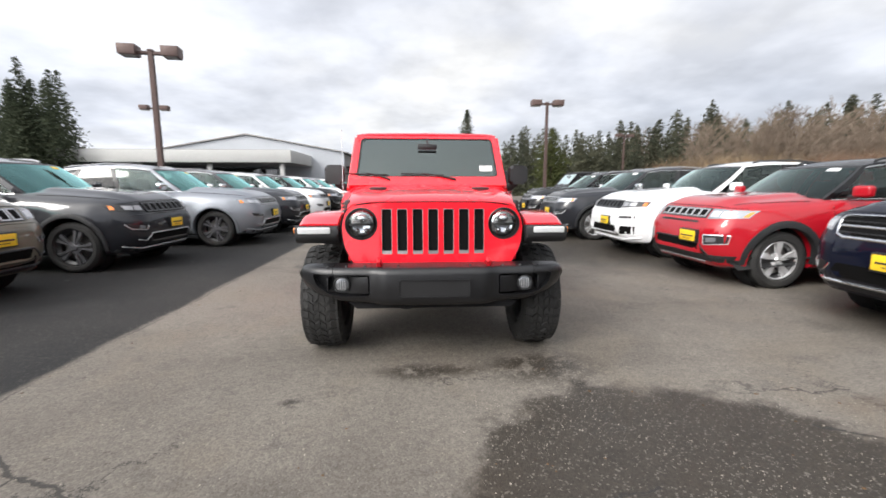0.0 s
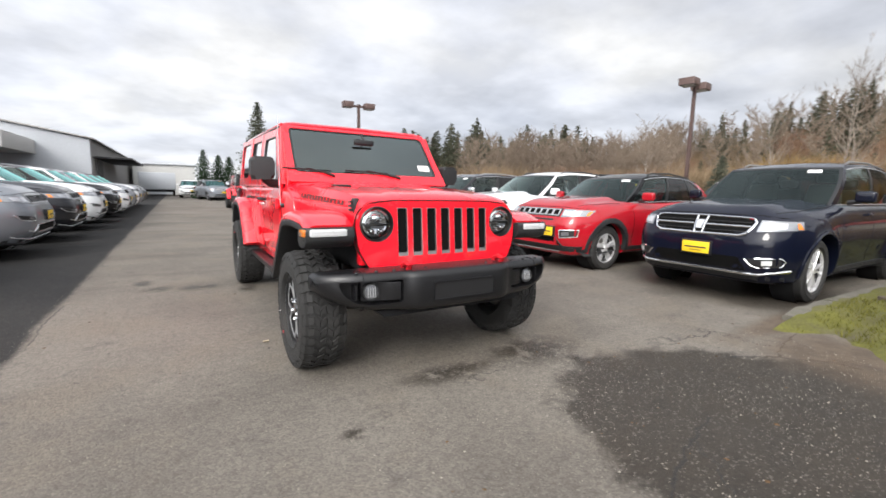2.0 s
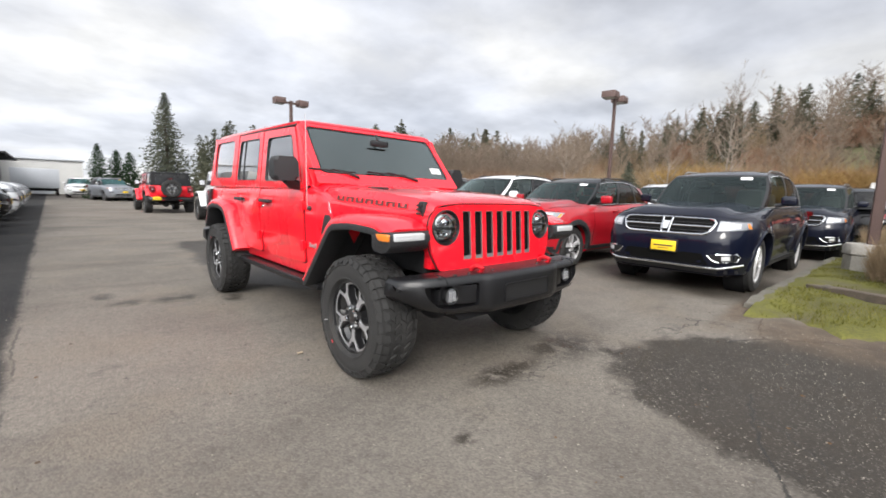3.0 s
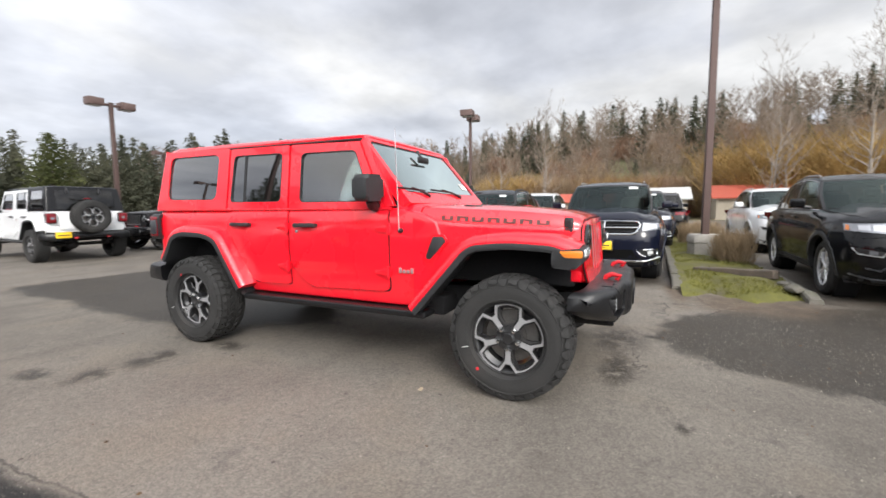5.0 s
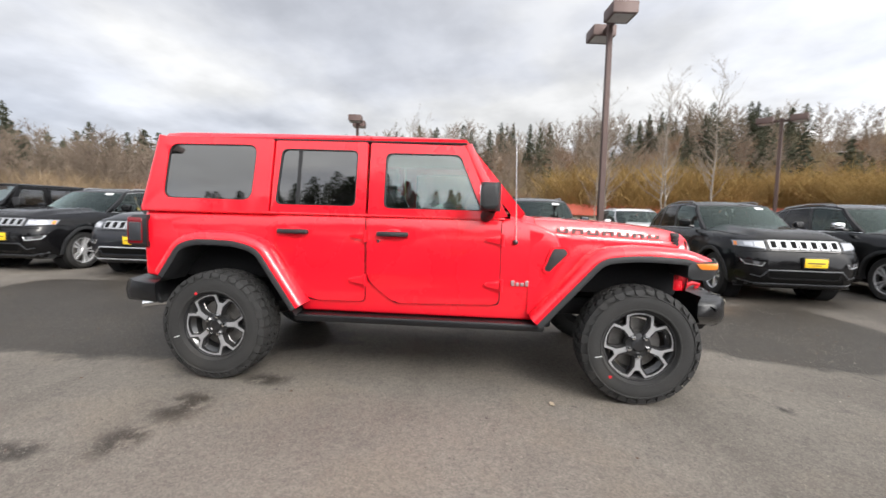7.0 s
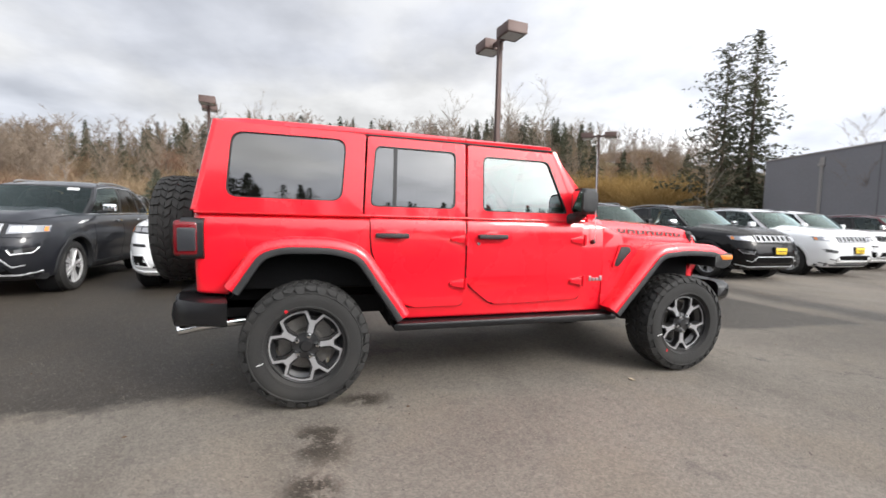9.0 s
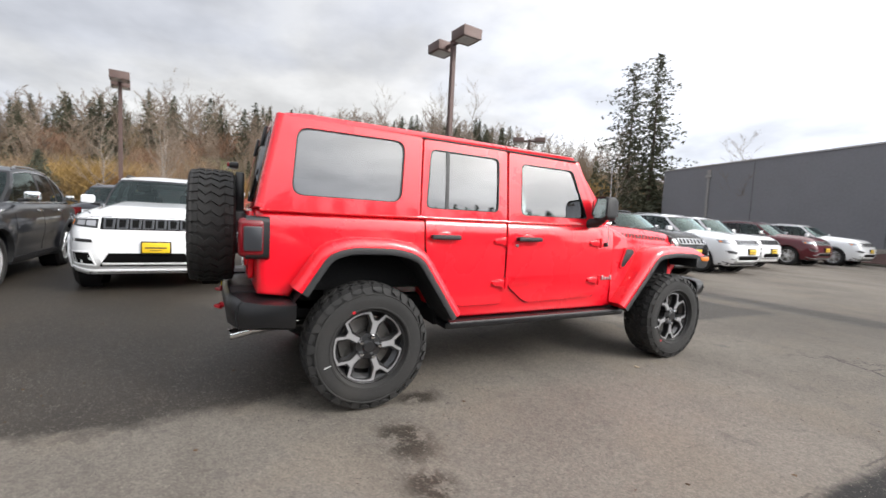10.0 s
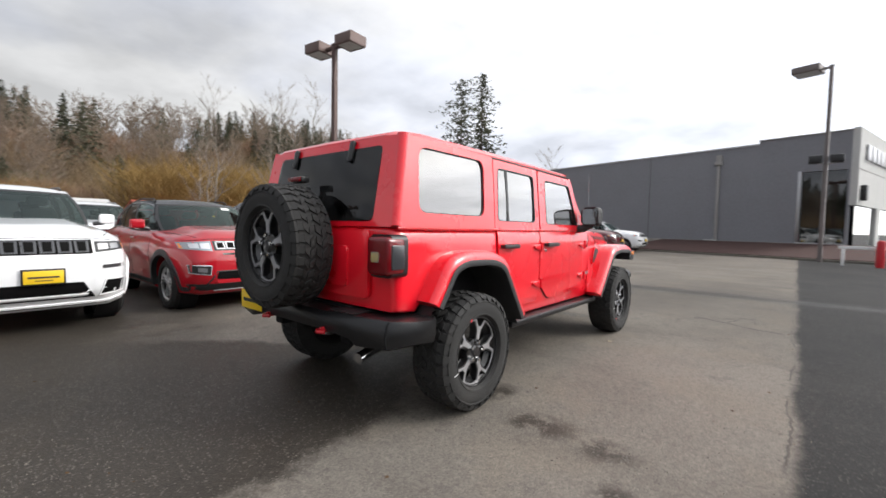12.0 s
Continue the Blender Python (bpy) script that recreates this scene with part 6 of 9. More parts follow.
    if style in ("seven", "seven_bright", "seven_dark", "sport"):
        dark = style in ("sport", "seven_dark")
        z0, z1 = n - 0.150, n - 0.018
        fp("grille_band", rect(-0.53, 0.53, z0 - 0.014, z1 + 0.010), TRIM if not dark else MESH_BLACK, 0.003, 14, 2)
        for i in range(7):
            c = (i - 3) * 0.145
            fp("grille_frame", [(c - 0.060, z0), (c + 0.060, z0), (c + 0.064, z1), (c - 0.064, z1)], SATIN if not dark else COVER, 0.016, 3, 2, "bright grille slot frame" if not dark else "dark grille slot frame")
            fp("grille_slot", [(c - 0.036, z0 + 0.016), (c + 0.036, z0 + 0.016), (c + 0.040, z1 - 0.014), (c - 0.040, z1 - 0.014)], MESH_BLACK, 0.021, 2, 2)
        bead("bonnet_edge", [(-0.86 * k, n - 0.035), (-0.56, n + 0.004), (0.0, n + 0.014), (0.56, n + 0.004), (0.86 * k, n - 0.035)], UNDER, 0.005, lift=0.0)
        lamp([(0.555, n - 0.150), (0.88 * k, n - 0.120), (0.87 * k, n - 0.035), (0.555, n - 0.028)], dark=dark)
        bead("bumper_crease", [(-0.84 * k, n - 0.205), (-0.5, n - 0.185), (0.5, n - 0.185), (0.84 * k, n - 0.205)], paint_mat, 0.010, lift=-0.004)
        if style == "sport":
            fp("lower_intake", [(-0.54, 0.375), (0.54, 0.375), (0.43, 0.555), (-0.43, 0.555)], MESH_BLACK, 0.004, 12, 3)
            for s in (-1, 1):
                fp("side_intake", [(s * 0.59, 0.405), (s * 0.82, 0.425), (s * 0.84, 0.56), (s * 0.645, 0.56)], MESH_BLACK, 0.004, 6, 3)
                bead("intake_rim", [(s * 0.83, 0.415), (s * 0.575, 0.39), (s * 0.635, 0.572), (s * 0.85, 0.57)], paint_mat, 0.014)
                fp("fog_slit", [(s * 0.60, 0.695), (s * 0.84, 0.705), (s * 0.84, 0.745), (s * 0.61, 0.738)], TRIM, 0.005, 5, 1)
            bead("chin_spoiler", [(-0.86 * k, 0.36), (-0.64, 0.315), (0.64, 0.315), (0.86 * k, 0.36)], paint_mat, 0.020)
            # black strip below the spoiler, shade painted as a dark panel
            fp("chin_shadow", [(-0.66, 0.255), (0.66, 0.255), (0.66, 0.295), (-0.66, 0.295)], PLASTIC, 0.006, 10, 1)
            plate_at(0.10, 0.635)
        else:
            fp("lower_intake", [(-0.60, 0.35), (0.60, 0.35), (0.50, 0.54), (-0.50, 0.54)], MESH_BLACK, 0.004, 12, 2)
            bright = SATIN if style != "seven" else COVER
            bead("intake_moulding", [(-0.74 * k, 0.47), (-0.62, 0.445), (-0.52, 0.55), (0.52, 0.55), (0.62, 0.445), (0.74 * k, 0.47)], bright, 0.013, "bright moulding round the intake" if style != "seven" else "grey moulding round the intake")
            bead("lower_strip", [(-0.84 * k, 0.375), (-0.66, 0.33), (0.66, 0.33), (0.84 * k, 0.375)], bright, 0.015, "lower bumper strip")
            fp("lower_cladding", [(-0.86 * k, 0.255), (0.86 * k, 0.255), (0.86 * k, 0.335), (-0.86 * k, 0.335)], PLASTIC, 0.006, 16, 2, "black lower bumper cladding")
            for s in (-1, 1):
                fp("fog_pocket", [(s * 0.585, 0.615), (s * 0.81, 0.645), (s * 0.83, 0.71), (s * 0.60, 0.67)], TRIM, 0.006, 5, 2)
                bead("fog_surround", [(s * 0.585, 0.675), (s * 0.62, 0.612), (s * 0.80, 0.635), (s * 0.845, 0.705)], SATIN, 0.011, "bright fog lamp surround")
                fp("fog_lamp", [(s * 0.66, 0.632), (s * 0.73, 0.64), (s * 0.73, 0.685), (s * 0.66, 0.675)], LENS_WHITE, 0.014, 2, 2)
            plate_at(0.12, 0.68)
    elif style == "compact":
        z0, z1 = n - 0.125, n - 0.025
        fp("grille_band", rect(-0.50, 0.50, z0 - 0.018, z1 + 0.012), TRIM, 0.003, 14, 2)
        for i in range(7):
            c = (i - 3) * 0.137
            fp("grille_frame", rect(c - 0.060, c + 0.060, z0, z1), SATIN, 0.014, 2, 2, "bright grille slot frame")
            fp("grille_slot", rect(c - 0.044, c + 0.044, z0 + 0.013, z1 - 0.013), MESH_BLACK, 0.018, 2, 2)
        bead("bonnet_edge", [(-0.80, n - 0.02), (-0.52, n + 0.01), (0.52, n + 0.01), (0.80, n - 0.02)], UNDER, 0.005)
        lamp([(0.525, n - 0.15), (0.84, n - 0.125), (0.85, n - 0.035), (0.52, n - 0.015)])
        fp("upper_slit", [(-0.40, n - 0.205), (0.40, n - 0.205), (0.40, n - 0.180), (-0.40, n - 0.180)], TRIM, 0.004, 10, 1)
        fp("lower_intake", [(-0.60, 0.38), (0.60, 0.38), (0.46, 0.56), (-0.46, 0.56)], MESH_BLACK, 0.004, 12, 2)
        fp("lower_cladding", [(-0.86, 0.24), (0.86, 0.24), (0.86, 0.40), (-0.86, 0.40)], PLASTIC, 0.010, 18, 2, "black lower bumper cladding")
        bead("intake_moulding", [(-0.86, 0.385), (-0.62, 0.37), (-0.48, 0.57), (0.48, 0.57), (0.62, 0.37), (0.86, 0.385)], PLASTIC, 0.012)
        bead("skid_strip", [(-0.50, 0.30), (0.50, 0.30)], SATIN, 0.012)
        for s in (-1, 1):
            fp("fog_pocket", [(s * 0.57, 0.53), (s * 0.78, 0.56), (s * 0.795, 0.655), (s * 0.57, 0.645)], TRIM, 0.006, 5, 2)
            bead("fog_surround", [(s * 0.56, 0.65), (s * 0.57, 0.525), (s * 0.785, 0.555), (s * 0.80, 0.66), (s * 0.56, 0.65)], SATIN, 0.010, "bright fog lamp surround")
            fp("fog_lamp", [(s * 0.61, 0.56), (s * 0.71, 0.575), (s * 0.71, 0.63), (s * 0.61, 0.62)], LENS_WHITE, 0.012, 2, 2)
            fp("corner_cladding", [(-fo + 0.26, 0.245), (-d["R"] - 0.10, 0.245), (-d["R"] - 0.10, 0.355), (-fo + 0.26, 0.355)], PLASTIC, 0.010, 4, 2, place=flank(s))
        plate_at(0.30, 0.62)
    elif style == "cross":
        z0, z1 = n - 0.23, n - 0.03
        zm = (z0 + z1) / 2
        fp("grille_mesh", [(-0.52, z0), (0.52, z0), (0.57, z1), (-0.57, z1)], MESH_BLACK, 0.006, 14, 3, "black grille mesh")
        bead("grille_frame", [(0.0, z0), (0.46, z0 + 0.004), (0.525, z0 + 0.03), (0.565, zm), (0.585, z1 - 0.045), (0.555, z1 - 0.008), (0.49, z1), (0.0, z1 + 0.008),
                              (-0.49, z1), (-0.555, z1 - 0.008), (-0.585, z1 - 0.045), (-0.565, zm), (-0.525, z0 + 0.03), (-0.46, z0 + 0.004), (0.0, z0)], CHROME, 0.014, "chrome grille surround", lift=0.008)
        for s in (-1, 1):
            bead("grille_bar", [(s * 0.07, zm + 0.005), (s * 0.55, zm + 0.005)], CHROME, 0.012, "chrome grille bar", lift=0.010)
            bead("grille_post", [(s * 0.045, z0), (s * 0.06, z1)], CHROME, 0.012, "chrome grille bar", lift=0.010)
            for f in (0.25, 0.75):
                bead("grille_rib", [(s * 0.07, lerp(z0, z1, f)), (s * 0.545, lerp(z0, z1, f))], TRIM, 0.006, lift=0.008)
        fp("centre_badge", [(-0.030, zm - 0.045), (0.030, zm - 0.045), (0.045, zm + 0.055), (-0.045, zm + 0.055)], SATIN, 0.028, 2, 3, "plain silver badge")
        bead("bonnet_edge", [(-0.88 * k, n - 0.03), (-0.58, n + 0.008), (0.58, n + 0.008), (0.88 * k, n - 0.03)], UNDER, 0.005)
        lamp([(0.615, n - 0.175), (0.91 * k, n - 0.145), (0.89 * k, n - 0.055), (0.62, n - 0.045)])
        fp("lower_intake", [(-0.56, 0.41), (0.56, 0.41), (0.48, 0.55), (-0.48, 0.55)], MESH_BLACK, 0.004, 12, 2)
        bead("lower_strip", [(-0.88 * k, 0.415), (-0.66, 0.365), (0.66, 0.365), (0.88 * k, 0.415)], CHROME, 0.017, "chrome lower bumper strip")
        fp("lower_cladding", [(-0.84 * k, 0.255), (0.84 * k, 0.255), (0.84 * k, 0.345), (-0.84 * k, 0.345)], PLASTIC, 0.006, 16, 2)
        for s in (-1, 1):
            fp("fog_pocket", [(s * 0.60, 0.44), (s * 0.84, 0.465), (s * 0.83, 0.56), (s * 0.58, 0.545)], TRIM, 0.006, 5, 2)
            fp("fog_lamp", [(s * 0.70, 0.478), (s * 0.78, 0.488), (s * 0.775, 0.540), (s * 0.70, 0.532)], LENS_BAR, 0.014, 2, 2)
            bead("fog_strip", [(s * 0.545, 0.535), (s * 0.61, 0.470), (s * 0.66, 0.450), (s * 0.83, 0.468), (s * 0.855, 0.52), (s * 0.83, 0.562), (s * 0.64, 0.552)], CHROME, 0.009, "chrome fog lamp strip")
        plate_at(0.02, 0.615)
    return car


def park(ob, nose_x, y, facing, turn=0.0, fo=0.90):
    """Stand a car with its nose at nose_x; facing -1 looks to -x, +1 to +x."""
    if facing < 0:
        ob.matrix_basis = pose(nose_x + fo, y, 0, 0, 0, -90 + turn)
    else:
        ob.matrix_basis = pose(nose_x - fo, y, 0, 0, 0, 90 + turn)
    return ob


CARS = {}


def place_suv(d, style, mat, label, wheels, nose_x, y, facing, turn=0.0, **kw):
    # cars facing +x get the copy with the painted sky reflection
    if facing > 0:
        kw["screen"] = GLASS_SKYLIT
    key = (d["W"], style, mat.name, tuple(sorted((k, str(v)) for k, v in kw.items())))
    if key in CARS:
        ob = copy_thing(CARS[key], Matrix.Identity(4))
        tagged(ob, label)
    else:
        ob = CARS[key] = suv(d, style, mat, label, wheels, **kw)
    return park(ob, nose_x, y, facing, turn, d["fo"])


# right-hand row, noses to the aisle
place_suv(LARGE, "sport", WHITE, "white sport utility car with smoked headlights, parked in the row", WHEEL_BLACK, 3.54, 4.73, -1)
place_suv(COMPACT, "compact", RED_DARK, "deep red compact utility car with black roof, parked in the row", WHEEL_FIVE, 3.54, 2.38, -1, roof_mat=BLACK, sticker=0)
place_suv(LONG, "cross", NAVY, "navy three-row utility car with chrome grille, beside the island", WHEEL_CHROME, 3.85, -0.13, -1, sticker=0)
place_suv(LARGE, "seven", BLACK, "black sport utility car with bright wheels, beside the grassy island", WHEEL_CHROME, 3.16, -3.96, -1, -1.9, sticker=0)
place_suv(LARGE, "seven_bright", GREY, "dark grey sport utility car with chrome trim, parked in the row", WHEEL_CHROME, 3.22, 7.38, -1, sticker=0)
place_suv(LARGE, "seven", BLACK, "black sport utility car, parked in the row", WHEEL_BLACK, 3.30, 10.1, -1, sticker=0)
place_suv(LARGE, "seven_bright", BLACK, "black sport utility car with chrome trim, parked in the row", WHEEL_CHROME, 3.1, -6.75, -1)
place_suv(LARGE, "seven", WHITE, "white sport utility car, parked in the row", WHEEL_CHROME, 3.3, -9.7, -1)
place_suv(LONG, "sport", WHITE, "white three-row utility car with dark intakes, parked in the row", WHEEL_BLACK, 4.2, -12.9, -1)
place_suv(LARGE, "seven_bright", MAROON, "maroon sport utility car, parked near the grey wall", WHEEL_CHROME, 4.5, -17.6, -1)
place_suv(LARGE, "seven", WHITE, "white sport utility car, parked at the end by the grey wall", WHEEL_CHROME, 4.1, -20.6, -1)
# left-hand row
place_suv(LARGE, "seven", GOLD, "bronze sport utility car, parked in the row", WHEEL_CHROME, -4.62, 1.35, 1)
place_suv(LARGE, "seven_dark", GREY, "dark grey sport utility car with smoked lamps, parked in the row", WHEEL_BLACK, -4.22, 4.0, 1, sticker=1)
place_suv(LARGE, "seven_bright", SILVER, "silver sport utility car, parked in the row", WHEEL_BLACK, -3.45, 6.75, 1, sticker=1)
place_suv(LARGE, "seven_bright", GREY, "dark grey sport utility car, parked in the row", WHEEL_BLACK, -3.35, 9.3, 1, sticker=1)
place_suv(LARGE, "seven", WHITE, "white sport utility car, parked in the row", WHEEL_CHROME, -3.25, 11.9, 1)
place_suv(LARGE, "seven", BLACK, "black sport utility car, parked in the row", WHEEL_CHROME, -3.15, 14.4, 1, sticker=0)
for y, m in ((17.0, WHITE), (19.6, SILVER), (22.2, WHITE), (24.8, SILVER), (27.4, GREY)):
    place_suv(LARGE, "seven" if m is not SILVER else "seven_bright", m, "sport utility car far along the row", WHEEL_CHROME, -3.05, y, 1, **({"sticker": 1} if m is SILVER else {}))
# rows behind
place_suv(LARGE, "seven", WHITE, "white sport utility car in the row behind", WHEEL_CHROME, 9.3, -4.25, -1)
place_suv(LONG, "cross", NAVY, "navy utility car in the row behind", WHEEL_CHROME, 9.6, -0.6, -1, sticker=0)
place_suv(LARGE, "seven", BLACK, "black sport utility car in the row behind, tail to the lot", WHEEL_CHROME, 17.6, -1.2, 1, sticker=0)
place_suv(LARGE, "seven", WHITE, "white sport utility car in the row behind", WHEEL_CHROME, 9.3, 2.75, -1)
place_suv(LARGE, "seven_bright", GREY, "dark grey sport utility car in the row behind", WHEEL_BLACK, 9.5, 6.4, -1, sticker=1)
place_suv(LARGE, "seven", BLACK, "black sport utility car in the row behind", WHEEL_CHROME, 9.5, 9.1, -1, sticker=0)
# far end of the aisle
place_suv(LARGE, "seven", WHITE, "white car at the far end of the lot", WHEEL_CHROME, -0.3, 47, 1).matrix_basis = pose(-0.4, 46, 0, 0, 0, 0)
place_suv(LARGE, "seven_bright", SILVER, "silver car at the far end of the lot", WHEEL_CHROME, 3.4, 47, 1, sticker=1).matrix_basis = pose(1.5, 38.0, 0, 0, 0, 12)

# off-road wagons standing in the aisle
w2 = off_roader(WHITE, "white off-road wagon with black roof, standing in the aisle", "off-road wagons in the aisle", False, roof_mat=BLACK)
w2.matrix_basis = pose(2.62, 15.5, 0, 0, 0, 177)
w3 = off_roader(RED, "red off-road wagon with black roof, far along the aisle", "off-road wagons in the aisle", False, roof_mat=BLACK)
w3.matrix_basis = pose(1.72, 23.9, 0, 0, 0, 180)
w4 = off_roader(BLACK, "black off-road wagon with black roof, parked in the row", "off-road wagons in the aisle", False, roof_mat=BLACK)
w4.matrix_basis = pose(4.9, 13.6, 0, 0, 0, -90)
w5 = copy_thing(w2, pose(8.3, 17.6, 0, 0, 0, -90))
tagged(w5, "white off-road wagon, parked beyond the aisle")


# ---- ground ----
def asphalt_material():
    mat = bpy.data.materials.new("lot_asphalt")
    mat.use_nodes = True
    nt = mat.node_tree
    L = nt.links
    bs = nt.nodes["Principled BSDF"]
    tc = nt.nodes.new("ShaderNodeTexCoord")
    P = tc.outputs["Object"]

    def noise_tex(scale, detail=5.0, rough=0.6, vec=None):
        n = node(nt, "ShaderNodeTexNoise", Scale=scale, Detail=detail, Roughness=rough)
        L.new(vec or P, n.inputs["Vector"])
        return n.outputs[0]

    def math_(op, a, b=None, c=None):
        n = nt.nodes.new("ShaderNodeMath")
        n.operation = op
        for i, v in enumerate((a, b, c)):
            if v is None:
                continue
            if isinstance(v, (int, float)):
                n.inputs[i].default_value = v
            else:
                L.new(v, n.inputs[i])
        return n.outputs[0]

    def ramp(v, a, b, lo=0.0, hi=1.0):
        n = node(nt, "ShaderNodeMapRange", From_Min=a, From_Max=b, To_Min=lo, To_Max=hi)
        n.interpolation_type = "SMOOTHSTEP"
        L.new(v, n.inputs["Value"])
        return n.outputs[0]

    def mixc(f, a, b, mode="MIX"):
        n = nt.nodes.new("ShaderNodeMix")
        n.data_type, n.blend_type = "RGBA", mode
        for key, v in (("Factor", f), ("A", a), ("B", b)):
            if isinstance(v, tuple):
                n.inputs[key].default_value = (*v, 1)
            elif isinstance(v, (int, float)):
                n.inputs[key].default_value = v
            else:
                L.new(v, n.inputs[key])
        return n.outputs["Result"]
    sep = nt.nodes.new("ShaderNodeSeparateXYZ")
    L.new(P, sep.inputs[0])
    X, Y = sep.outputs[0], sep.outputs[1]
    wob = math_("SUBTRACT", noise_tex(0.9, 6.0), 0.5)
    wob2 = math_("SUBTRACT", noise_tex(6.0, 6.0, 0.7), 0.5)

    wob3 = math_("SUBTRACT", noise_tex(4.3, 6.0, 0.7), 0.5)

    def blob(cx, cy, rx, ry, soft=0.25, jag=0.9):
        dx = math_("DIVIDE", math_("SUBTRACT", X, cx), rx)
        dy = math_("DIVIDE", math_("SUBTRACT", Y, cy), ry)
        r = math_("SQRT", math_("ADD", math_("MULTIPLY", dx, dx), math_("MULTIPLY", dy, dy)))
        r = math_("ADD", math_("ADD", r, math_("MULTIPLY", wob, jag)), math_("MULTIPLY", wob2, 0.55))
        return ramp(r, 1 - soft, 1 + soft, 1.0, 0.0)
    def poly(pts, soft=0.10, jag=0.65, ragged=0.55):
        """Inside of a convex outline, with a ragged edge."""
        low = None
        for (x1, y1), (x2, y2) in zip(pts, pts[1:] + pts[:1]):
            n = math.hypot(x2 - x1, y2 - y1)
            d = math_("ADD", math_("MULTIPLY", Y, (x2 - x1) / n), math_("MULTIPLY", X, -(y2 - y1) / n))
            d = math_("SUBTRACT", d, ((x2 - x1) * y1 - (y2 - y1) * x1) / n)
            low = d if low is None else math_("MINIMUM", low, d)
        low = math_("ADD", math_("ADD", low, math_("MULTIPLY", wob, jag)), math_("MULTIPLY", wob2, ragged))
        return ramp(low, -soft, soft)

    def seam(pts, width):
        """A wandering crack along a line of points."""
        sx, sy = math_("ADD", X, math_("MULTIPLY", wob2, 0.16)), math_("ADD", Y, math_("MULTIPLY", wob3, 0.16))
        out = None
        for (x1, y1), (x2, y2) in zip(pts, pts[1:]):
            n = math.hypot(x2 - x1, y2 - y1)
            ux, uy = (x2 - x1) / n, (y2 - y1) / n
            px, py = math_("SUBTRACT", sx, x1), math_("SUBTRACT", sy, y1)
            along = math_("ADD", math_("MULTIPLY", px, ux), math_("MULTIPLY", py, uy))
            over = math_("SUBTRACT", along, math_("MINIMUM", math_("MAXIMUM", along, 0.0), n))
            side = math_("ADD", math_("MULTIPLY", px, -uy), math_("MULTIPLY", py, ux))
            d = math_("SQRT", math_("ADD", math_("MULTIPLY", over, over), math_("MULTIPLY", side, side)))
            out = d if out is None else math_("MINIMUM", out, d)
        return ramp(out, width * 0.4, width, 1.0, 0.0)
    # old grey surface: broad tone, stains, aggregate
    tone = noise_tex(0.35, 6.0, 0.65)
    base = mixc(ramp(tone, 0.35, 0.65), (0.124, 0.110, 0.095), (0.171, 0.153, 0.132))
    mid = noise_tex(4.0, 6.0, 0.7)
    base = mixc(ramp(mid, 0.55, 0.70, 0.0, 0.55), base, (0.09, 0.082, 0.074))
    fine = noise_tex(22.0, 6.0, 0.75)
    base = mixc(1.0, base, ramp(fine, 0.30, 0.70, 0.86, 1.13), "MULTIPLY")
    patchy = noise_tex(1.1, 5.0, 0.6)
    base = mixc(ramp(patchy, 0.48, 0.64, 0.0, 0.55), base, (0.168, 0.144, 0.117))
    # newer black strip of the left-hand lane
    edge = math_("ADD", X, math_("MULTIPLY", wob, 0.16))
    edge = math_("ADD", edge, math_("MULTIPLY", wob2, 0.10))
    dark = ramp(edge, -2.66, -2.57, 1.0, 0.0)
    base = mixc(dark, base, mixc(ramp(tone, 0.35, 0.65), (0.016, 0.016, 0.0165), (0.028, 0.027, 0.026)))
    # damp patches; the rear one and those under parked cars also hold painted shade
    damp_shade = poly([(-0.10, -3.8), (3.3, -3.8), (2.65, -2.0), (1.9, -1.2), (0.90, -0.82), (0.20, -1.36), (-0.04, -2.1)])
    damp_shade = math_("MAXIMUM", damp_shade, poly([(-0.64, 5.0), (-0.62, 3.45), (0.15, 2.25), (1.2, 2.9), (2.9, 4.0), (3.3, 5.8), (2.8, 8.5), (-0.3, 8.5)]))
    damp_shade = math_("MAXIMUM", damp_shade, math_("MULTIPLY", blob(-0.78, -1.75, 0.22, 0.13, 0.6, 1.4), 0.45))
    # first three: damp plus painted shade on the ground under parked cars
    for b in (blob(4.8, 5.6, 2.6, 3.2, 0.4), blob(5.0, -0.2, 1.3, 1.4, 0.4), blob(4.3, -3.9, 1.6, 1.6, 0.5), blob(-0.6, -4.6, 3.4, 0.45, 0.6, 0.9)):
        damp_shade = math_("MAXIMUM", damp_shade, b)
    # long smears where tyres and water drag along the aisle
    mp = nt.nodes.new("ShaderNodeMapping")
    mp.inputs["Scale"].default_value = (0.22, 1.3, 1.0)
    L.new(P, mp.inputs["Vector"])
    streak = noise_tex(0.9, 4.0, 0.55, mp.outputs[0])
    damp_shade = math_("MAXIMUM", damp_shade, math_("MULTIPLY", ramp(streak, 0.56, 0.70, 0.0, 0.55), ramp(math_("ABSOLUTE", math_("SUBTRACT", Y, 1.0)), 3.2, 6.0)))
    damp_shade = math_("MAXIMUM", damp_shade, ramp(streak, 0.50, 0.66, 0.0, 0.26))
    # broad area darkened in front of the red wagon
    damp_shade = math_("MAXIMUM", damp_shade, math_("MULTIPLY", blob(-0.9, -3.9, 2.6, 2.3, 0.7, 0.8), 0.42))
    spots = noise_tex(1.7, 7.0, 0.72)
    damp_shade = math_("MAXIMUM", damp_shade, ramp(spots, 0.645, 0.69, 0.0, 0.75))
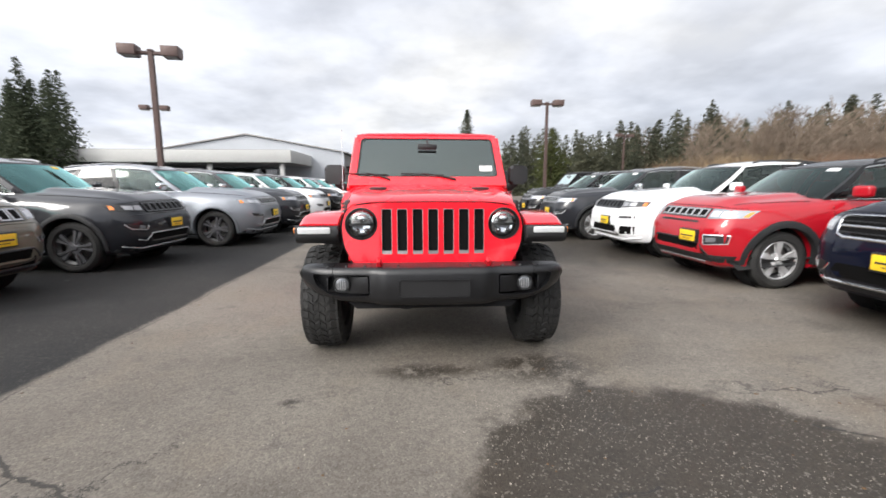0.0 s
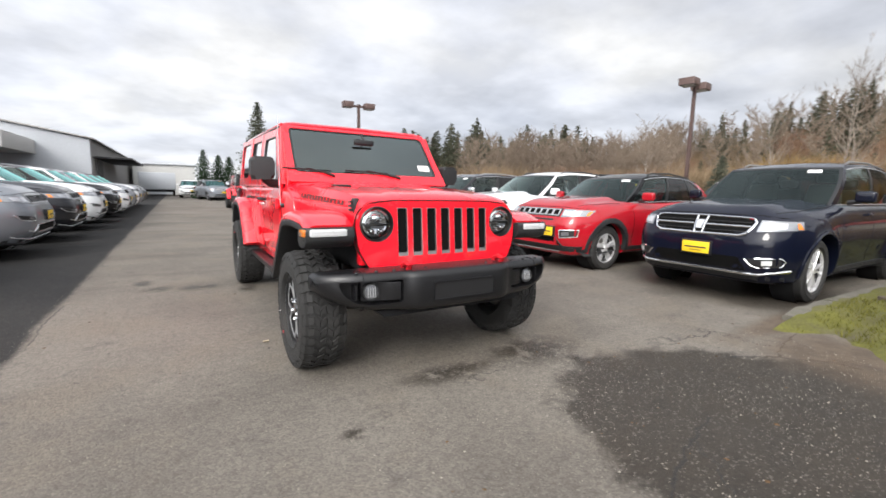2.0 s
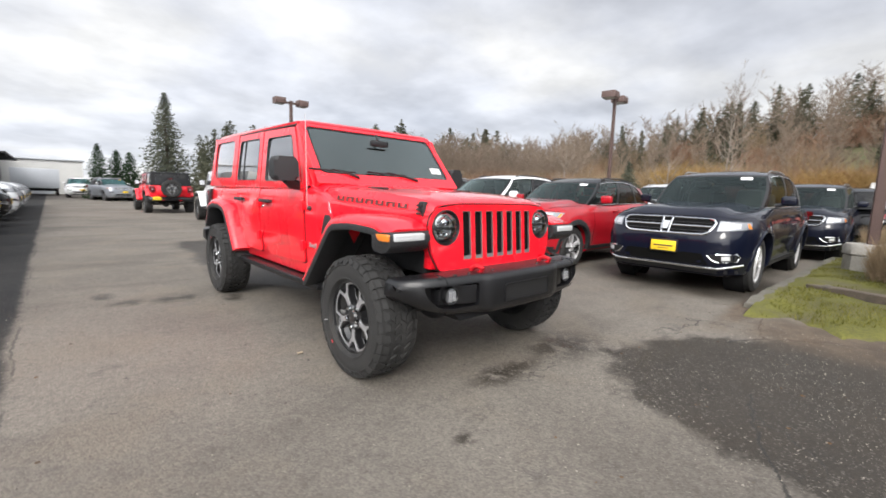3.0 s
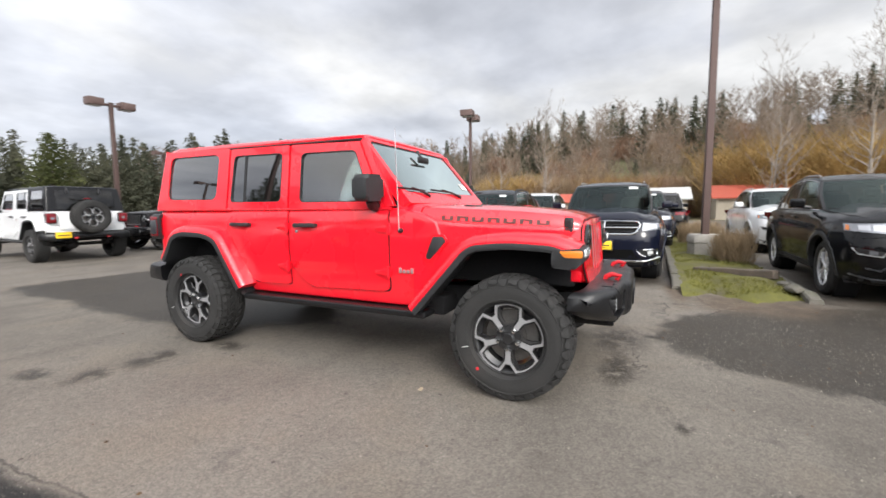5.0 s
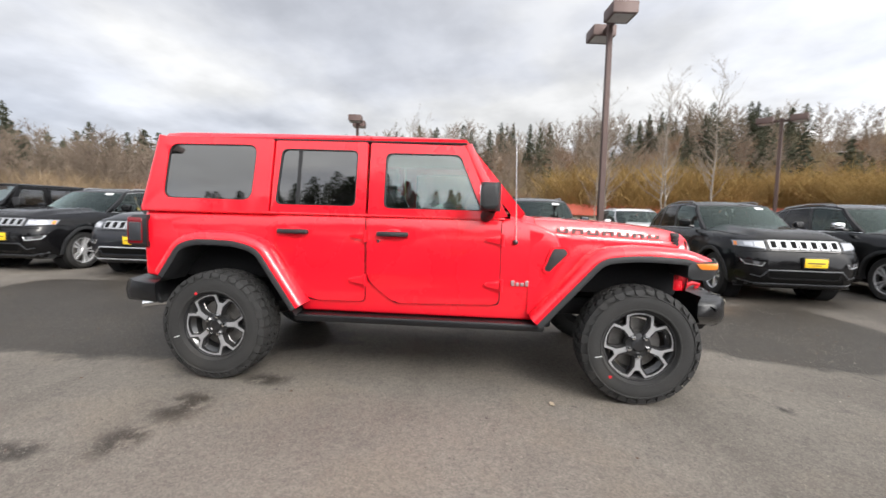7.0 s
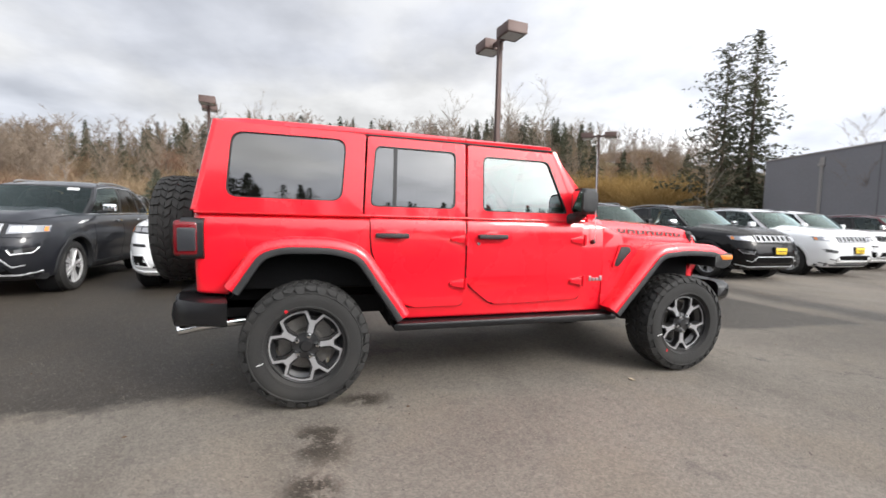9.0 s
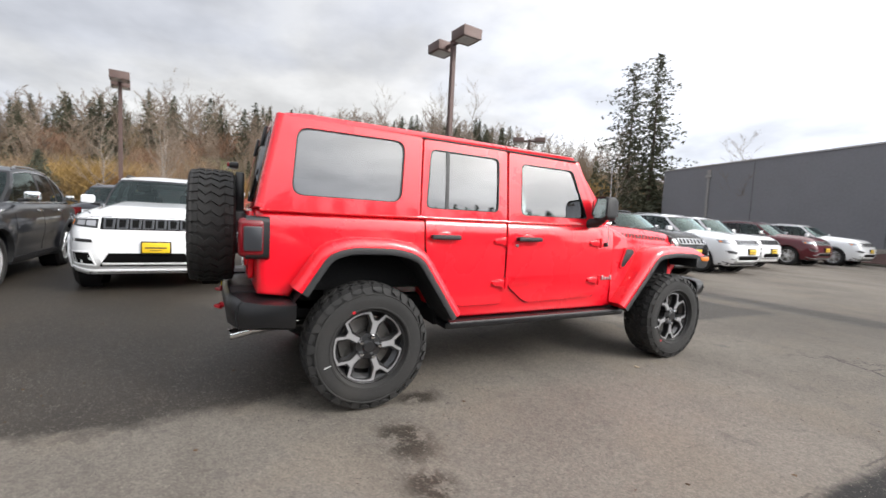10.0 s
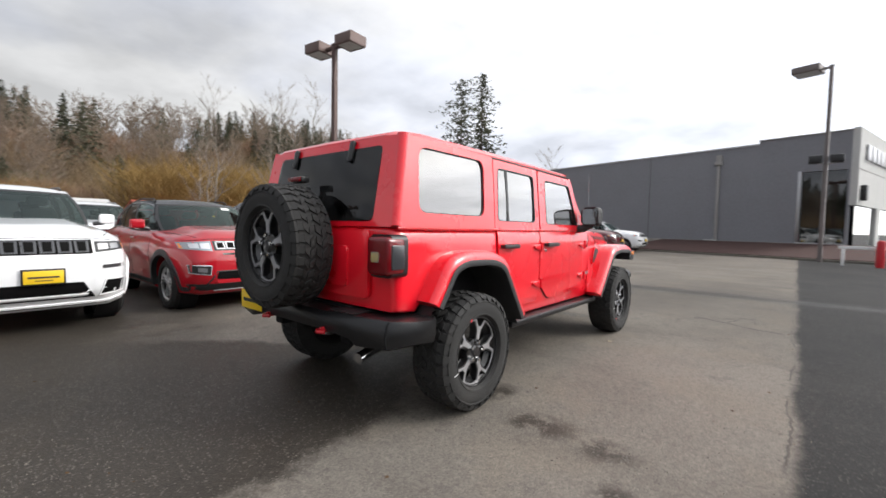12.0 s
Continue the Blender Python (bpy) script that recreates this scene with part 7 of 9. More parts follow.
    for b in (blob(-1.38, 2.92, 0.26, 0.17, 0.45, 1.6), blob(-1.79, 2.98, 0.16, 0.13, 0.45, 1.6), blob(-0.88, 2.64, 0.10, 0.16, 0.5, 1.8), blob(-1.97, 3.42, 0.10, 0.16, 0.5, 1.6), blob(-0.02, -0.60, 0.42, 0.13, 0.6, 1.8), blob(0.75, -0.55, 0.45, 0.25, 0.6, 1.8), blob(-0.86, -1.0, 0.07, 0.05, 0.6, 1.5)):
        damp_shade = math_("MAXIMUM", damp_shade, math_("MULTIPLY", math_("MULTIPLY", b, ramp(noise_tex(7.0, 6.0, 0.75), 0.40, 0.50)), 0.95))
    base = mixc(math_("MULTIPLY", damp_shade, 0.95), base, mixc(1.0, base, (0.225, 0.212, 0.198), "MULTIPLY"))
    # little dark pits and scraps pressed into the surface
    pits = math_("MULTIPLY", ramp(noise_tex(17.0, 3.0, 0.55), 0.665, 0.70), ramp(noise_tex(1.6, 4.0), 0.45, 0.60))
    base = mixc(math_("MULTIPLY", pits, 0.7), base, (0.035, 0.030, 0.026))
    # stones in the binder
    vor = nt.nodes.new("ShaderNodeTexVoronoi")
    vor.inputs["Scale"].default_value = 110.0
    L.new(P, vor.inputs["Vector"])
    cell = nt.nodes.new("ShaderNodeSeparateColor")
    L.new(vor.outputs["Color"], cell.inputs[0])
    stone = ramp(cell.outputs[0], 0.0, 1.0, 0.84, 1.16)
    pale = ramp(cell.outputs[1], 0.90, 0.97, 0.0, 1.0)
    base = mixc(1.0, base, stone, "MULTIPLY")
    base = mixc(math_("MULTIPLY", pale, math_("ADD", math_("MULTIPLY", damp_shade, 0.13), 0.10)), base, (0.40, 0.37, 0.32))
    # cracks
    cr = nt.nodes.new("ShaderNodeTexVoronoi")
    cr.feature = "DISTANCE_TO_EDGE"
    cr.inputs["Scale"].default_value = 0.62
    warp = nt.nodes.new("ShaderNodeVectorMath")
    warp.operation = "ADD"
    cmb = nt.nodes.new("ShaderNodeCombineXYZ")
    L.new(math_("MULTIPLY", wob2, 0.8), cmb.inputs[0]); L.new(math_("MULTIPLY", wob, 1.6), cmb.inputs[1])
    L.new(P, warp.inputs[0]); L.new(cmb.outputs[0], warp.inputs[1])
    L.new(warp.outputs[0], cr.inputs["Vector"])
    local = math_("MAXIMUM", math_("MAXIMUM", blob(2.7, -1.5, 1.1, 0.8, 0.5), blob(-1.75, -1.7, 0.7, 0.5, 0.5)), ramp(noise_tex(0.25, 3.0), 0.58, 0.66))
    crack = math_("MULTIPLY", ramp(cr.outputs["Distance"], 0.002, 0.009, 1.0, 0.0), local)
    for line, width in (([(2.0, -1.40), (2.35, -1.62), (2.61, -1.86), (2.62, -2.15), (2.5, -2.6)], 0.016), ([(2.61, -1.86), (3.0, -2.0), (3.4, -2.3)], 0.013), ([(2.35, -1.62), (2.75, -1.50), (3.2, -1.45)], 0.010),
                        ([(-2.5, -1.30), (-2.07, -1.44), (-1.89, -1.58), (-1.65, -1.66), (-1.5, -1.78)], 0.017), ([(-1.89, -1.58), (-1.95, -1.9)], 0.012), ([(-0.2, -2.2), (0.5, -1.9), (0.9, -1.82)], 0.009)):
        crack = math_("MAXIMUM", crack, seam(line, width))
    joint = math_("MULTIPLY", ramp(math_("ABSOLUTE", math_("ADD", edge, 2.575)), 0.002, 0.014, 0.75, 0.0), ramp(noise_tex(0.8, 4.0), 0.46, 0.58))
    crack = math_("MAXIMUM", crack, joint)
    base = mixc(math_("MULTIPLY", crack, 0.80), base, (0.028, 0.027, 0.026))
    # earth washed out of the island
    soil = math_("MAXIMUM", blob(2.85, -2.05, 0.62, 0.75, 0.4, 1.2), blob(3.4, -1.25, 0.9, 0.16, 0.5, 1.5))
    base = mixc(math_("MULTIPLY", soil, 0.8), base, mixc(ramp(mid, 0.4, 0.6), (0.075, 0.055, 0.040), (0.115, 0.085, 0.060)))
    # litter and bare earth past the lot
    far = ramp(math_("ADD", X, math_("MULTIPLY", wob, 4.0)), 36.0, 40.0)
    base = mixc(far, base, mixc(ramp(mid, 0.4, 0.6), (0.11, 0.09, 0.055), (0.09, 0.10, 0.045)))
    L.new(base, bs.inputs["Base Color"])
    L.new(ramp(damp_shade, 0.1, 0.9, 0.88, 0.55), bs.inputs["Roughness"])
    bs.inputs["Specular IOR Level"].default_value = 0.22
    hgt = math_("ADD", math_("MULTIPLY", vor.outputs["Distance"], -0.6), math_("MULTIPLY", noise_tex(30.0, 4.0), 0.5))
    hgt = math_("SUBTRACT", hgt, math_("MULTIPLY", crack, 1.5))
    bp = node(nt, "ShaderNodeBump", Strength=0.32, Distance=0.008)
    L.new(hgt, bp.inputs["Height"])
    L.new(bp.outputs[0], bs.inputs["Normal"])
    return mat


def hill(x, y):
    """Height of the wooded rise beyond the lot."""
    a = min(1.0, max(0.0, (x - 52.0) / 62.0))
    a = a * a * (3 - 2 * a)
    b = min(1.0, max(0.0, (75.0 - y) / 60.0))
    c = min(1.0, max(0.0, (-8.0 - y) / 40.0))
    return a * (3.0 + 11.5 * b + 5.5 * c)


def build_ground():
    xs = [-2500, -900, -300, -120, -50, -15, 0, 15, 40, 52] + [60 + 8 * i for i in range(9)] + [140, 200, 400, 900, 2500]
    ys = [-2500, -900, -300] + [-160 + 16 * i for i in range(22)] + [300, 900, 2500]
    bm = bmesh.new()
    g = [[bm.verts.new((x, y, hill(x, y))) for y in ys] for x in xs]
    for i in range(len(xs) - 1):
        for j in range(len(ys) - 1):
            bm.faces.new((g[i][j], g[i + 1][j], g[i + 1][j + 1], g[i][j + 1]))
    return tagged(part("ground", bm, asphalt_material()), "worn grey asphalt lot with damp patches, painted shade and wooded rise", "ground", kind="structure")


build_ground()

MOSS = material("moss_grass", (0.105, 0.102, 0.018), rough=0.95, vary=0.5, scale=3.0, bump=0.6, bump_scale=60, stain=(0.10, 0.085, 0.055), stain_scale=1.4)
BARKBED = material("red_bark", (0.052, 0.023, 0.019), rough=0.95, vary=0.5, scale=5.0, bump=0.6, bump_scale=40)
POLEGREY = material("grey_pole", (0.16, 0.14, 0.135), rough=0.5, vary=0.15, scale=3.0, metal=0.3)
CONCRETE = material("weathered_concrete", (0.33, 0.31, 0.28), rough=0.85, vary=0.25, scale=3.0, bump=0.3, bump_scale=80, stain=(0.20, 0.18, 0.15), stain_scale=2.5)
KERB = material("kerb_concrete", (0.135, 0.125, 0.105), rough=0.9, vary=0.3, scale=4.0, bump=0.4, bump_scale=70, stain=(0.09, 0.09, 0.06), stain_scale=3.0)
POLE = material("bronze_pole", (0.085, 0.052, 0.045), rough=0.55, vary=0.2, scale=3.0, metal=0.2)
LAMPBOX = material("bronze_lamp_box", (0.115, 0.075, 0.066), rough=0.5, vary=0.15, scale=4.0, metal=0.2)
LAMPGLASS = material("lamp_diffuser", (0.42, 0.42, 0.41), rough=0.3, vary=0.1, scale=8.0)
WALLGREY = material("grey_stucco", (0.215, 0.217, 0.236), rough=0.9, vary=0.10, scale=0.5, bump=0.25, bump_scale=90)
WALLPALE = material("pale_stucco", (0.50, 0.50, 0.485), rough=0.85, vary=0.08, scale=0.6)
METALWHITE = material("white_metal_siding", (0.41, 0.43, 0.46), rough=0.6, vary=0.08, scale=0.5)
METALGREY = material("grey_metal_siding", (0.30, 0.29, 0.28), rough=0.7, vary=0.12, scale=0.5)
ROOFRED = material("red_metal_roof", (0.42, 0.085, 0.05), rough=0.7, vary=0.15, scale=0.4)
BEIGE = material("beige_wall", (0.38, 0.33, 0.26), rough=0.85, vary=0.1, scale=0.5)
# near-black: painted shade inside openings, plain dark colour on joints, awning and panes
DARKOPEN = material("shade_and_dark_trim", (0.02, 0.02, 0.022), rough=0.6, vary=0.2, scale=2.0)
SHOPGLASS = glass_material("shop_glass", (0.25, 0.27, 0.28))


# ---- lamp posts ----
def lamp_post(x, y, h, turn=0.0, heads=2, base=True, size=0.60, pole=None, box_mat=None, label="brown twin-head lot lamp on a square pole"):
    t = thing("lot_lamp", label, "lamp", "lot lamps", pose(x, y, 0, 0, 0, turn))
    bm = bmesh.new()
    loft(bm, [[(sx * r, sy * r, z) for sx, sy in ((-1, -1), (1, -1), (1, 1), (-1, 1))] for z, r in ((0.0, 0.075), (h, 0.062))])
    bmesh.ops.bevel(bm, geom=bm.edges[:], offset=0.01, segments=1, affect="EDGES")
    pole, box_mat = pole or POLE, box_mat or LAMPBOX
    part("pole", bm, pole, t)
    bm = boxm(-0.075, 0.075, -0.075, 0.075, h, h + 0.05, 0.01)
    part("pole_cap", bm, pole, t)
    for k in range(heads):
        s = (-1, 1)[k]
        bm = boxm(min(s * 0.06, s * 0.36), max(s * 0.06, s * 0.36), -0.05, 0.05, h - 0.09, h - 0.0, 0.008)
        part("arm", bm, pole, t)
        x0, x1 = (0.32, 0.32 + size)
        bm = bmesh.new()
        prism(bm, [(x0, h - 0.13), (x1, h - 0.13), (x1 + 0.01, h + 0.13), (x0 - 0.01, h + 0.13)], lambda u, v, w: (s * u, w, v), -size / 2, size / 2, 0.012, 2)
        head = part("lamp_head", bm, box_mat, t)
        bm = bmesh.new()
        ring_panel(bm, rrect(x0 + 0.02, x1 - 0.02, -size / 2 + 0.02, size / 2 - 0.02, 0.02), rrect(x0 + 0.06, x1 - 0.06, -size / 2 + 0.06, size / 2 - 0.06, 0.02), lambda u, v, w: (s * u, v, h - 0.13 + w), -0.015, 0.0)
        part("lamp_frame", bm, LAMPBOX, head)
        bm = bmesh.new()
        prism(bm, rrect(x0 + 0.06, x1 - 0.06, -size / 2 + 0.06, size / 2 - 0.06, 0.02), lambda u, v, w: (s * u, v, h - 0.13 + w), -0.008, 0.0)
        part("diffuser", bm, LAMPGLASS, head, "pale glass diffuser")
    if base:
        bm = bmesh.new()
        lathe(bm, [(0.0, 0.0), (0.34, 0.0), (0.34, 0.40), (0.325, 0.41), (0.325, 0.42), (0.36, 0.43), (0.36, 0.56), (0.33, 0.60), (0.0, 0.60)], 8, lambda z, a, b: (a, b, z))
        part("footing", bm, CONCRETE, t, "octagonal concrete footing")
    return t


lamp_post(7.68, -2.02, 6.25, 6)
lamp_post(6.32, 17.89, 5.31, 0, size=0.46)
lamp_post(16.94, 7.26, 5.82, 8)
lamp_post(-7.37, 9.44, 4.94, 8, size=0.42)
lamp_post(-15.9, 24.4, 6.0, 8, size=0.46)
lamp_post(18.1, 33.8, 5.7, 10, size=0.48)
lamp_post(16.9, -12.23, 6.02, 50)
lamp_post(-3.34, -19.4, 8.40, 165, heads=1, base=False, size=0.95, pole=POLEGREY, box_mat=POLEGREY, label="grey single-head lamp post by the grey wall")


# ---- island with grass, kerb, shrubs and stones ----
def build_island():
    t = thing("planted_island", "mossy grass island with broken kerbs and bare end", "island")
    rng = random.Random(3)
    lo = lambda x: -2.74 - 0.0 * x
    hi = lambda x: -1.25 - 0.022 * max(0.0, x - 3.6)
    for nm, x0, y in (("a", 3.62, hi), ("b", 3.20, lo)):
        x = x0
        while x < 15.4:
            n = rng.uniform(0.8, 1.5)
            bm = bmesh.new()
            rings = []
            for i in range(5):
                xx = x + n * i / 4 - (0.012 if i == 4 else 0)
                z = 0.105 + 0.012 * rng.uniform(-1, 1) - (0.05 if i == 0 and x == x0 else 0)
                w = 0.075 + 0.006 * rng.uniform(-1, 1)
                yy = y(xx)
                rings.append([(xx, yy - w, 0.0), (xx, yy + w, 0.0), (xx, yy + w, z - 0.02), (xx, yy + w - 0.02, z), (xx, yy - w + 0.02, z), (xx, yy - w, z - 0.02)])
            loft(bm, rings)
            part("kerb", bm, KERB, t, "worn mossy concrete kerb piece")
            x += n

    def height(x, y):
        e = min(hi(x) - y, y - lo(x))
        front = 3.15 + 0.45 * noise.noise(Vector((y * 2.1, 3.0, 0))) + 0.22 * noise.noise(Vector((y * 9.0, 1.0, 0)))
        f = min(1.0, max(0.0, (x - front) / 1.0))
        return -0.03 + 0.13 * f ** 0.6 + 0.05 * min(1.0, max(0, e) * 3) * f + 0.03 * f * noise.noise(Vector((x * 2.4, y * 2.4, 0)))
    bm = bmesh.new()
    nx, ny = 110, 16
    g = []
    for i in range(nx + 1):
        x = 2.55 + 12.8 * (i / nx) ** 1.5
        g.append([bm.verts.new((x, lerp(lo(x) + 0.03, hi(x) - 0.03, j / ny), height(x, lerp(lo(x) + 0.03, hi(x) - 0.03, j / ny)))) for j in range(ny + 1)])
    for i in range(nx):
        for j in range(ny):
            bm.faces.new((g[i][j], g[i + 1][j], g[i + 1][j + 1], g[i][j + 1]))
    part("moss_bed", bm, MOSS, t, "yellow-green mossy grass")
    # tufts of grass
    verts, faces = [], []
    for i in range(16000):
        x, y = 2.7 + 9.0 * rng.random() ** 1.7, rng.uniform(-2.70, -1.40)
        z = height(x, y)
        if z < 0.004 or noise.noise(Vector((x * 1.5, y * 1.5, 5))) < -0.12:
            continue
        q, h, w = rng.uniform(0, 6.3), rng.uniform(0.012, 0.05), rng.uniform(0.003, 0.007)
        k = len(verts)
        verts += [(x - w * math.cos(q), y - w * math.sin(q), z - 0.01), (x + w * math.cos(q), y + w * math.sin(q), z - 0.01), (x + rng.uniform(-0.03, 0.03), y + rng.uniform(-0.03, 0.03), z + h)]
        faces.append((k, k + 1, k + 2))
    me = bpy.data.meshes.new("grass")
    me.from_pydata(verts, [], faces)
    me.materials.append(GRASS)
    tagged(new("grass", me), "short yellow-green grass blades on the island", "grass", kind="stuff")
    # old timber lying across
    tb = thing("timber_beam", "old grey-brown timber beam lying on the grass", "timber", m=pose(4.62, -2.08, 0.135, 0, 4, 51))
    bm = bmesh.new()
    loft(bm, [[(x, sy * (0.075 + 0.006 * math.sin(x * 7)), sz * 0.065 + 0.03 + 0.006 * math.sin(x * 9 + sy)) for sy, sz in ((-1, -1), (1, -1), (1, 1), (-1, 1))] for x in [-0.62 + 0.124 * i for i in range(11)]])
    bmesh.ops.bevel(bm, geom=bm.edges[:], offset=0.012, segments=1, affect="EDGES")
    part("beam", bm, TIMBER, tb)
    return t


def foliage(name, dark, light, rough=0.9, through=0.25):
    """Twigs and needles: every spray its own shade between two colours, some light passing through."""
    mat = bpy.data.materials.new(name)
    mat.use_nodes = True
    nt = mat.node_tree
    L = nt.links
    bs, out = nt.nodes["Principled BSDF"], nt.nodes["Material Output"]
    geo = nt.nodes.new("ShaderNodeNewGeometry")
    tc = nt.nodes.new("ShaderNodeTexCoord")
    nz = node(nt, "ShaderNodeTexNoise", Scale=0.16, Detail=3.0)
    L.new(tc.outputs["Object"], nz.inputs["Vector"])
    ma = node(nt, "ShaderNodeMath")
    ma.operation = "MULTIPLY_ADD"
    ma.inputs[1].default_value = 0.6
    sc = node(nt, "ShaderNodeMapRange", From_Min=0.3, From_Max=0.7, To_Min=-0.15, To_Max=0.55)
    L.new(nz.outputs[0], sc.inputs["Value"])
    L.new(geo.outputs["Random Per Island"], ma.inputs[0]); L.new(sc.outputs[0], ma.inputs[2])
    mx = nt.nodes.new("ShaderNodeMix")
    mx.data_type = "RGBA"
    mx.inputs["A"].default_value, mx.inputs["B"].default_value = (*dark, 1), (*light, 1)
    L.new(ma.outputs[0], mx.inputs["Factor"])
    L.new(mx.outputs["Result"], bs.inputs["Base Color"])
    bs.inputs["Roughness"].default_value = rough
    bs.inputs["Specular IOR Level"].default_value = 0.2
    tl = nt.nodes.new("ShaderNodeBsdfTranslucent")
    L.new(mx.outputs["Result"], tl.inputs["Color"])
    ms = nt.nodes.new("ShaderNodeMixShader")
    ms.inputs[0].default_value = through
    L.new(bs.outputs[0], ms.inputs[1]); L.new(tl.outputs[0], ms.inputs[2])
    L.new(ms.outputs[0], out.inputs[0])
    return mat


TWIG = foliage("bare_twig", (0.155, 0.118, 0.092), (0.32, 0.258, 0.20))
TWIG_RED = foliage("reddish_twig", (0.150, 0.088, 0.060), (0.31, 0.200, 0.135))
TWIG_TAN = foliage("tan_brush", (0.160, 0.116, 0.074), (0.335, 0.248, 0.155))
WILLOW = foliage("yellow_willow_twig", (0.185, 0.118, 0.045), (0.38, 0.255, 0.095))
BARK_PALE = material("pale_bark", (0.25, 0.215, 0.18), rough=0.85, vary=0.3, scale=4.0)
BARK = material("fir_bark", (0.075, 0.055, 0.042), rough=0.95, vary=0.3, scale=5.0)
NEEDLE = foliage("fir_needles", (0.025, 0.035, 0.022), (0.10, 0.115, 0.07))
# needles paled and greyed: haze over the far trees put into the colour
NEEDLE_HAZE = foliage("hazed_needles", (0.040, 0.046, 0.032), (0.125, 0.125, 0.082))
NEEDLE_BLUE = foliage("spruce_needles", (0.05, 0.065, 0.05), (0.17, 0.17, 0.12))
NEEDLE_DEEP = foliage("cypress_needles", (0.014, 0.030, 0.015), (0.05, 0.085, 0.04))
NEEDLE_OLIVE = foliage("cedar_needles", (0.035, 0.045, 0.018), (0.12, 0.13, 0.045))
GRASS = foliage("grass_blades", (0.06, 0.065, 0.014), (0.20, 0.19, 0.045))
TIMBER = material("weathered_timber", (0.12, 0.095, 0.075), rough=0.9, vary=0.4, scale=6, bump=0.5, bump_scale=60, stain=(0.06, 0.055, 0.045), stain_scale=5)
build_island()


class Tri:
    """A soup of triangles that grows cheaply."""

    def __init__(self):
        self.v, self.f = [], []

    def tri(self, a, b, c):
        n = len(self.v)
        self.v += [tuple(a), tuple(b), tuple(c)]
        self.f.append((n, n + 1, n + 2))

    def stick(self, a, b, r0, r1, n=4):
        a, b = Vector(a), Vector(b)
        d = (b - a).normalized()
        u = d.orthogonal().normalized()
        w = d.cross(u)
        i0 = len(self.v)
        for p, r in ((a, r0), (b, r1)):
            for k in range(n):
                q = 2 * math.pi * k / n
                self.v.append(tuple(p + (u * math.cos(q) + w * math.sin(q)) * r))
        for k in range(n):
            j = (k + 1) % n
            self.f.append((i0 + k, i0 + j, i0 + n + j, i0 + n + k))

    def twig(self, a, b, w, rng):
        a, b = Vector(a), Vector(b)
        s = (b - a).cross(Vector((rng.uniform(-1, 1), rng.uniform(-1, 1), rng.uniform(-1, 1)))).normalized() * w
        self.tri(a - s, a + s, b)

    def mesh(self, name, mat):
        me = bpy.data.meshes.new(name)
        me.from_pydata(self.v, [], self.f)
        me.materials.append(mat)
        return me


def conifer_soup(h, r, rng, boughs=260, clumps=8, size=0.22, droop=0.3, bare=0.06, ragged=0.3, slim=0.85):
    """Boughs set round the stem at every height, each a drooping spray of small needle clumps."""
    S = Tri()
    ph = [rng.uniform(0, 6.28) for q in range(3)]
    for i in range(boughs):
        t = ((i + rng.random()) / boughs) ** 1.25
        z0 = h * (bare + (1 - bare) * t)
        a = i * 2.399 + rng.uniform(-0.5, 0.5)
        lump = 1 + ragged * (0.5 * math.sin(a * 2 + t * 11 + ph[0]) + 0.5 * math.sin(a + t * 23 + ph[1]))
        L = (r * (1 - t) ** slim + 0.035 * r) * lump * rng.uniform(1 - ragged, 1.0 + ragged * 0.5)
        n = max(3, int(clumps * (0.35 + 0.65 * L / r)))
        rise = 0.35 * (t - 0.35)
        for c in range(n):
            s = 0.12 + 0.88 * (c + rng.random()) / n
            wob = rng.uniform(-0.22, 0.22)
            p = Vector((math.cos(a + wob * s) * L * s, math.sin(a + wob * s) * L * s, z0 + rise * L * s - droop * L * s * s + rng.uniform(-0.4, 0.4) * size))
            w = size * rng.uniform(0.55, 1.35) * (0.55 + 0.45 * (1 - t))
            for q in range(2):
                u = Vector((rng.uniform(-1, 1), rng.uniform(-1, 1), rng.uniform(-0.7, 0.5))).normalized() * w
                v = Vector((rng.uniform(-1, 1), rng.uniform(-1, 1), rng.uniform(-0.9, 0.2))).normalized() * w * 1.2
                S.tri(p - u * 0.5, p + u * 0.5, p + v)
    return S


